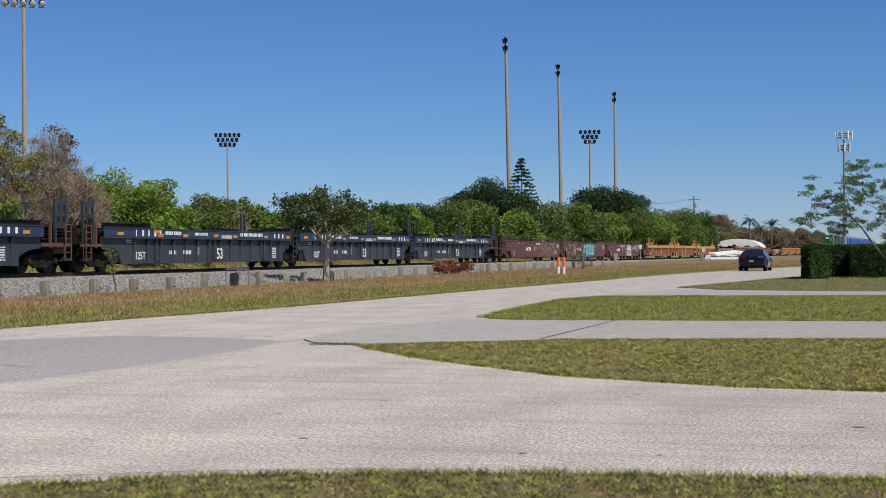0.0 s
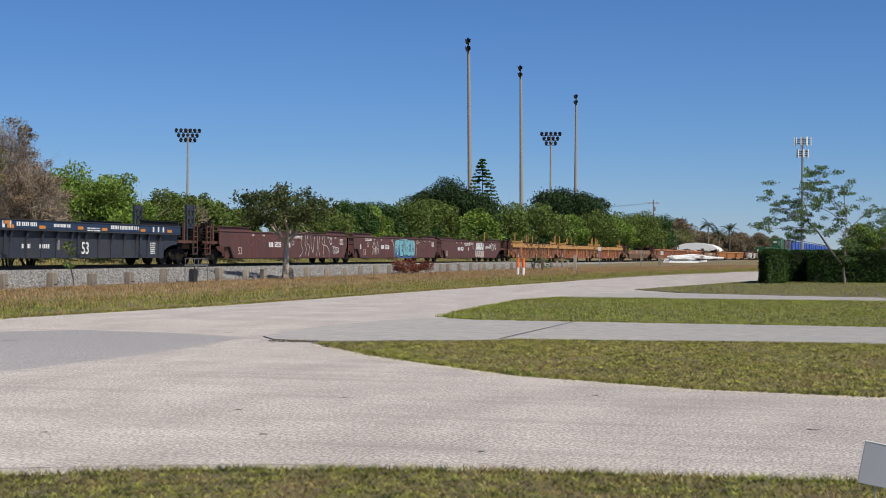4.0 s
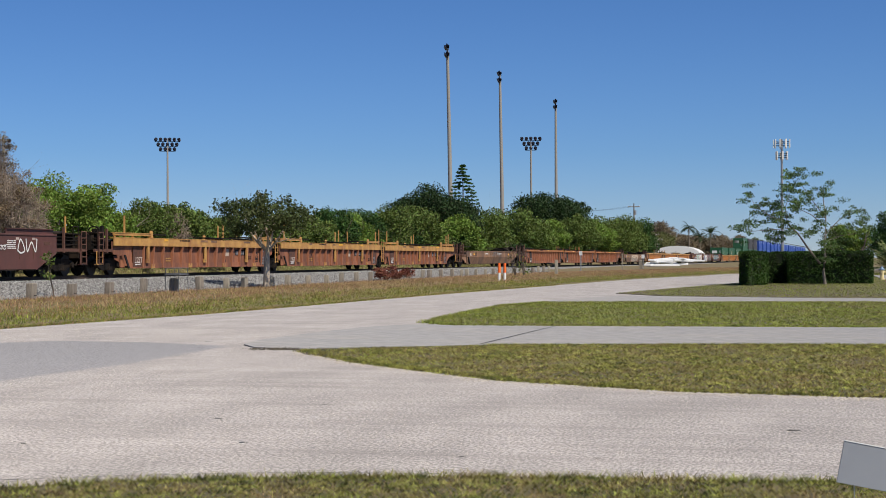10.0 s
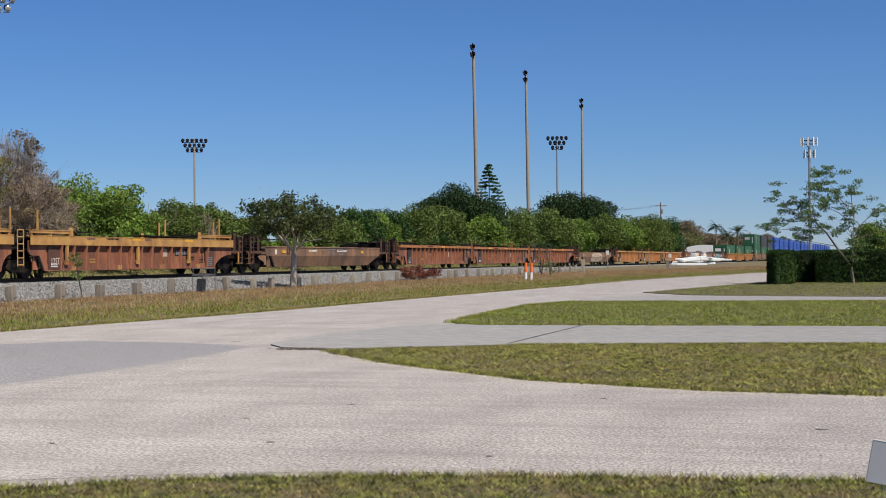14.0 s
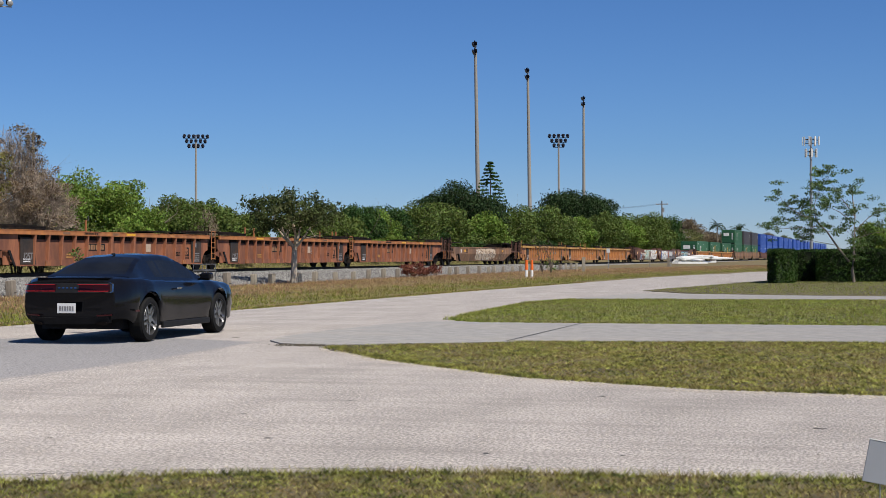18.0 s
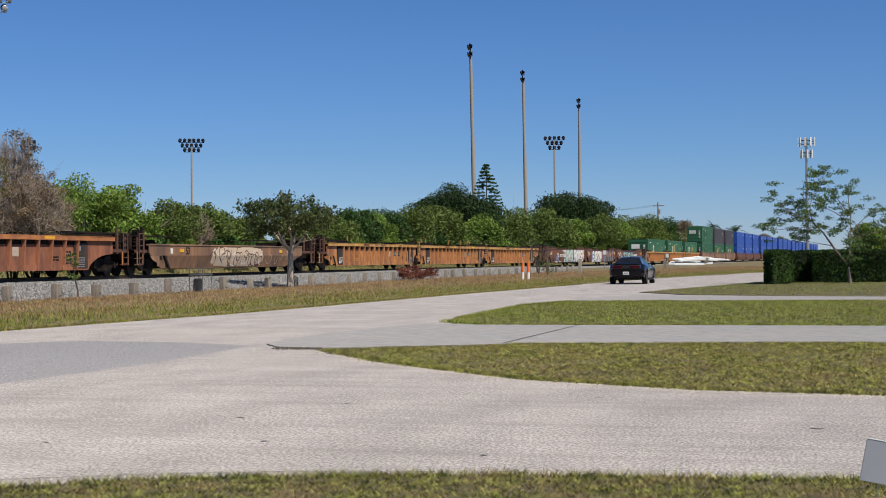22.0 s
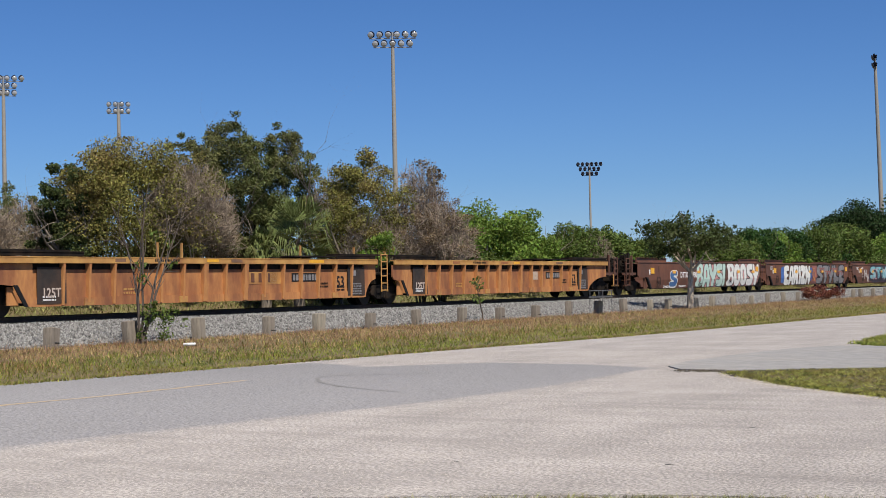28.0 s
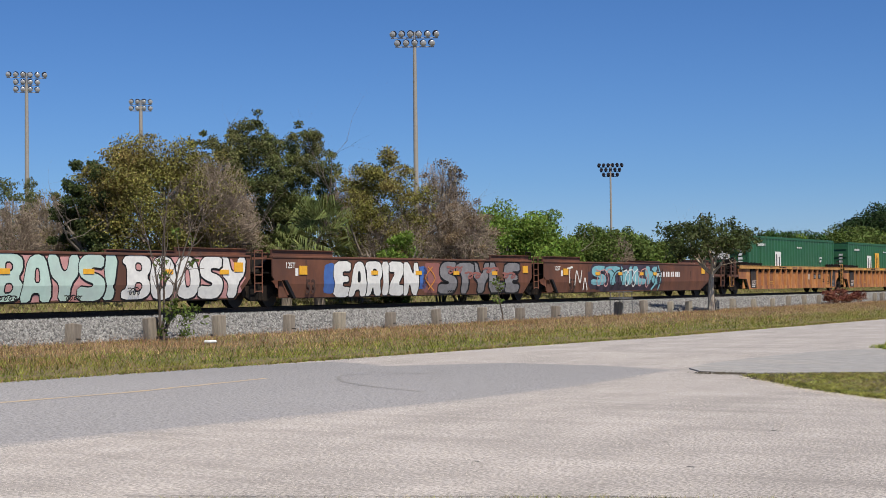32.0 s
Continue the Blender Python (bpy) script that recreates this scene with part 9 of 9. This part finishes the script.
def sedan_details(c, paint):
    xr = -2.41
    for s in (-1, 1):
        part("tail_lamp", bx(xr - 0.012, xr + 0.05, min(s * 0.42, s * 0.80), max(s * 0.42, s * 0.80), 0.86, 0.99, 0.01), TAILDIM, c, "red tail lamp")
        bm = bmesh.new()
        box(bm, 0.56, 0.74, s * 1.0 - 0.09, s * 1.0 + 0.09, 1.0, 1.13, 0.03)
        part("door_mirror", bm, paint, c)
    part("trunk_emblem", bx(xr - 0.016, xr, -0.12, 0.12, 0.94, 0.97), CHROME, c)
    p = part("licence_plate", bx(xr - 0.016, xr, -0.155, 0.155, 0.60, 0.74), GREYSPRAY, c, "number plate with unreadable marks")
    part("rear_valance", bx(xr - 0.01, xr + 0.1, -0.72, 0.72, 0.26, 0.40, 0.02), BLACK, c)


COUPE = dict(half=2.51, hw=0.96, r=0.36, axles=(-1.49, 1.46),
             deck=([-2.51, -2.46, -2.2, -1.6, -1.2, 0.9, 1.2, 2.1, 2.42, 2.51], [0.985, 1.02, 1.04, 1.04, 1.01, 0.955, 0.965, 0.90, 0.82, 0.72]),
             plan=([-2.51, -2.48, -2.42, -2.25, -1.4, -0.4, 0.4, 1.3, 2.1, 2.35, 2.46, 2.51], [0.80, 0.85, 0.885, 0.935, 0.99, 0.97, 0.97, 0.98, 0.94, 0.87, 0.78, 0.66]),
             waist=([-2.51, -1.5, 0, 2.51], [0.74, 0.80, 0.74, 0.66]), sill=([-2.51, -2.3, -1.95, -1.0, 1.9, 2.51], [0.34, 0.33, 0.30, 0.22, 0.22, 0.30]),
             cabin=dict(roof=([-1.82, -1.6, -1.3, -1.0, -0.72, -0.1, 0.25, 0.55, 1.22], [1.05, 1.13, 1.265, 1.365, 1.405, 1.415, 1.395, 1.31, 0.975]), rise=0.42, wb=0.73, wt=0.50, side=(-0.80, 0.80), pillar=-0.48, back=-1.0, front=0.34),
             details=coupe_details)
SEDAN = dict(half=2.40, hw=0.93, r=0.34, axles=(-1.36, 1.40),
             deck=([-2.40, -2.35, -2.1, -1.4, 0.9, 1.2, 2.0, 2.32, 2.40], [0.98, 1.05, 1.08, 1.04, 0.99, 0.97, 0.88, 0.78, 0.70]),
             plan=([-2.40, -2.34, -2.1, -1.4, 0, 1.3, 2.1, 2.34, 2.40], [0.84, 0.90, 0.97, 1.0, 1.0, 0.99, 0.94, 0.86, 0.78]),
             waist=([-2.4, 2.4], [0.80, 0.66]), sill=([-2.4, -1.9, 1.9, 2.4], [0.32, 0.24, 0.22, 0.28]),
             cabin=dict(roof=([-1.95, -1.5, -0.9, -0.3, 0.2, 0.5, 1.3], [1.07, 1.26, 1.46, 1.50, 1.48, 1.40, 0.97]), rise=0.48, wb=0.80, wt=0.58, side=(-1.35, 0.95), pillar=-0.15, back=-0.95, front=0.3),
             details=sedan_details)
coupe_car, coupe_wheels = coupe("coupe", PAINT, "charcoal two-door muscle coupe driving away on the road", COUPE)
coupe_car.scale = (0.97, 0.97, 0.97)
sedan_car, sedan_wheels = coupe("sedan", PAINT2, "dark blue sedan driving away on the far road", SEDAN)


def travel(t):
    """How far the train has gone after t seconds."""
    return float(np.interp(t, [0, 2.5, 5, 7.5, 10, 12.5, 15, 17.5, 20, 22.5, 25, 28, 30, 32], [0, 28.25, 56.8, 85.67, 114.88, 144.17, 173.26, 202.39, 231.8, 261.31, 290.72, 326.23, 350.23, 374.75]))


def drive(car, wheels, r, track, dx):
    """Drives a car along track, rows of seconds and the place of its right rear tyre; the wheels roll."""
    T = [q[0] for q in track]
    X, Y = [q[1] for q in track], [q[2] for q in track]
    turned = [q for q in track if len(q) > 3]

    def at(t):
        return np.array((np.interp(t, T, X), np.interp(t, T, Y)))
    rows = []
    for t in np.arange(0, 32.01, 0.25):
        d = at(min(t + 0.5, 32.5)) - at(max(t - 0.5, -0.5))
        h = math.atan2(d[1], d[0])
        if turned and turned[0][0] <= t <= turned[-1][0]:
            h = math.radians(float(np.interp(t, [q[0] for q in turned], [q[3] for q in turned])))
        d = np.array((math.cos(h), math.sin(h)))
        p = at(t) + d * dx + np.array((-d[1], d[0])) * 0.94
        rows.append((t, pose(p[0], p[1], 0.004, 0, 0, math.degrees(h))))
    walk(car, rows)
    for w in wheels:
        b = w.matrix_basis.translation.copy()
        spin = []
        for t in np.arange(0, 32.001, 0.04):
            a = (at(t) - at(0))
            spin.append((t, pose(b.x, b.y, b.z, 0, math.degrees(np.linalg.norm(a) / r) % 360, 0)))
        walk(w, spin)


COUPE_TRACK = [(-0.5, -200.0, 17.6), (14, -27.0, 11.2), (16.5, 3.2, 10.8, 1.0), (17.5, 15.0, 10.65, 2.0), (18, 21.35, 10.52, 1.8), (18.25, 24.4, 10.4, 1.6), (18.6, 28.7, 10.15, 1.2), (19, 33.1, 9.85, 1.0), (20, 46.14, 9.73, 0.5), (21, 60.99, 9.79, 0.2), (22, 74.86, 9.6, 0.0), (23, 88.0, 9.29, -0.3), (24, 100.79, 8.77, -0.8), (25, 113.73, 8.25, -2.0), (25.5, 119.97, 8.03), (27, 137.5, 4.84), (29, 161.7, -1.54), (32.5, 201.3, -12.76)]
SEDAN_TRACK = [(-0.5, 97.15, 7.68), (0, 101.98, 7.51), (1, 111.64, 7.25), (2, 122.38, 7.09), (3, 134.19, 6.34), (4, 145.45, 3.65), (5, 154.81, 0.0), (6, 165.45, -3.19), (8, 186.2, -9.58), (12, 222.38, -19.15), (20, 255.36, -26.6), (32.5, 266.0, -29.26)]


def motions():
    for ob, s, z in TRAIN:
        rows = []
        for t in range(33):
            x = s - travel(t)
            dy, dz = track_shift(np.float64(x))
            ahead = track_shift(np.float64(x + 5))[0] - track_shift(np.float64(x - 5))[0]
            rows.append((t, pose(x, TRACK_Y + float(dy), z + float(dz), 0, 0, math.degrees(math.atan2(float(ahead), 10.0)))))
        walk(ob, rows)

    drive(coupe_car, coupe_wheels, 0.36, COUPE_TRACK, 1.49)
    drive(sedan_car, [], 0.34, SEDAN_TRACK, 1.36)


motions()
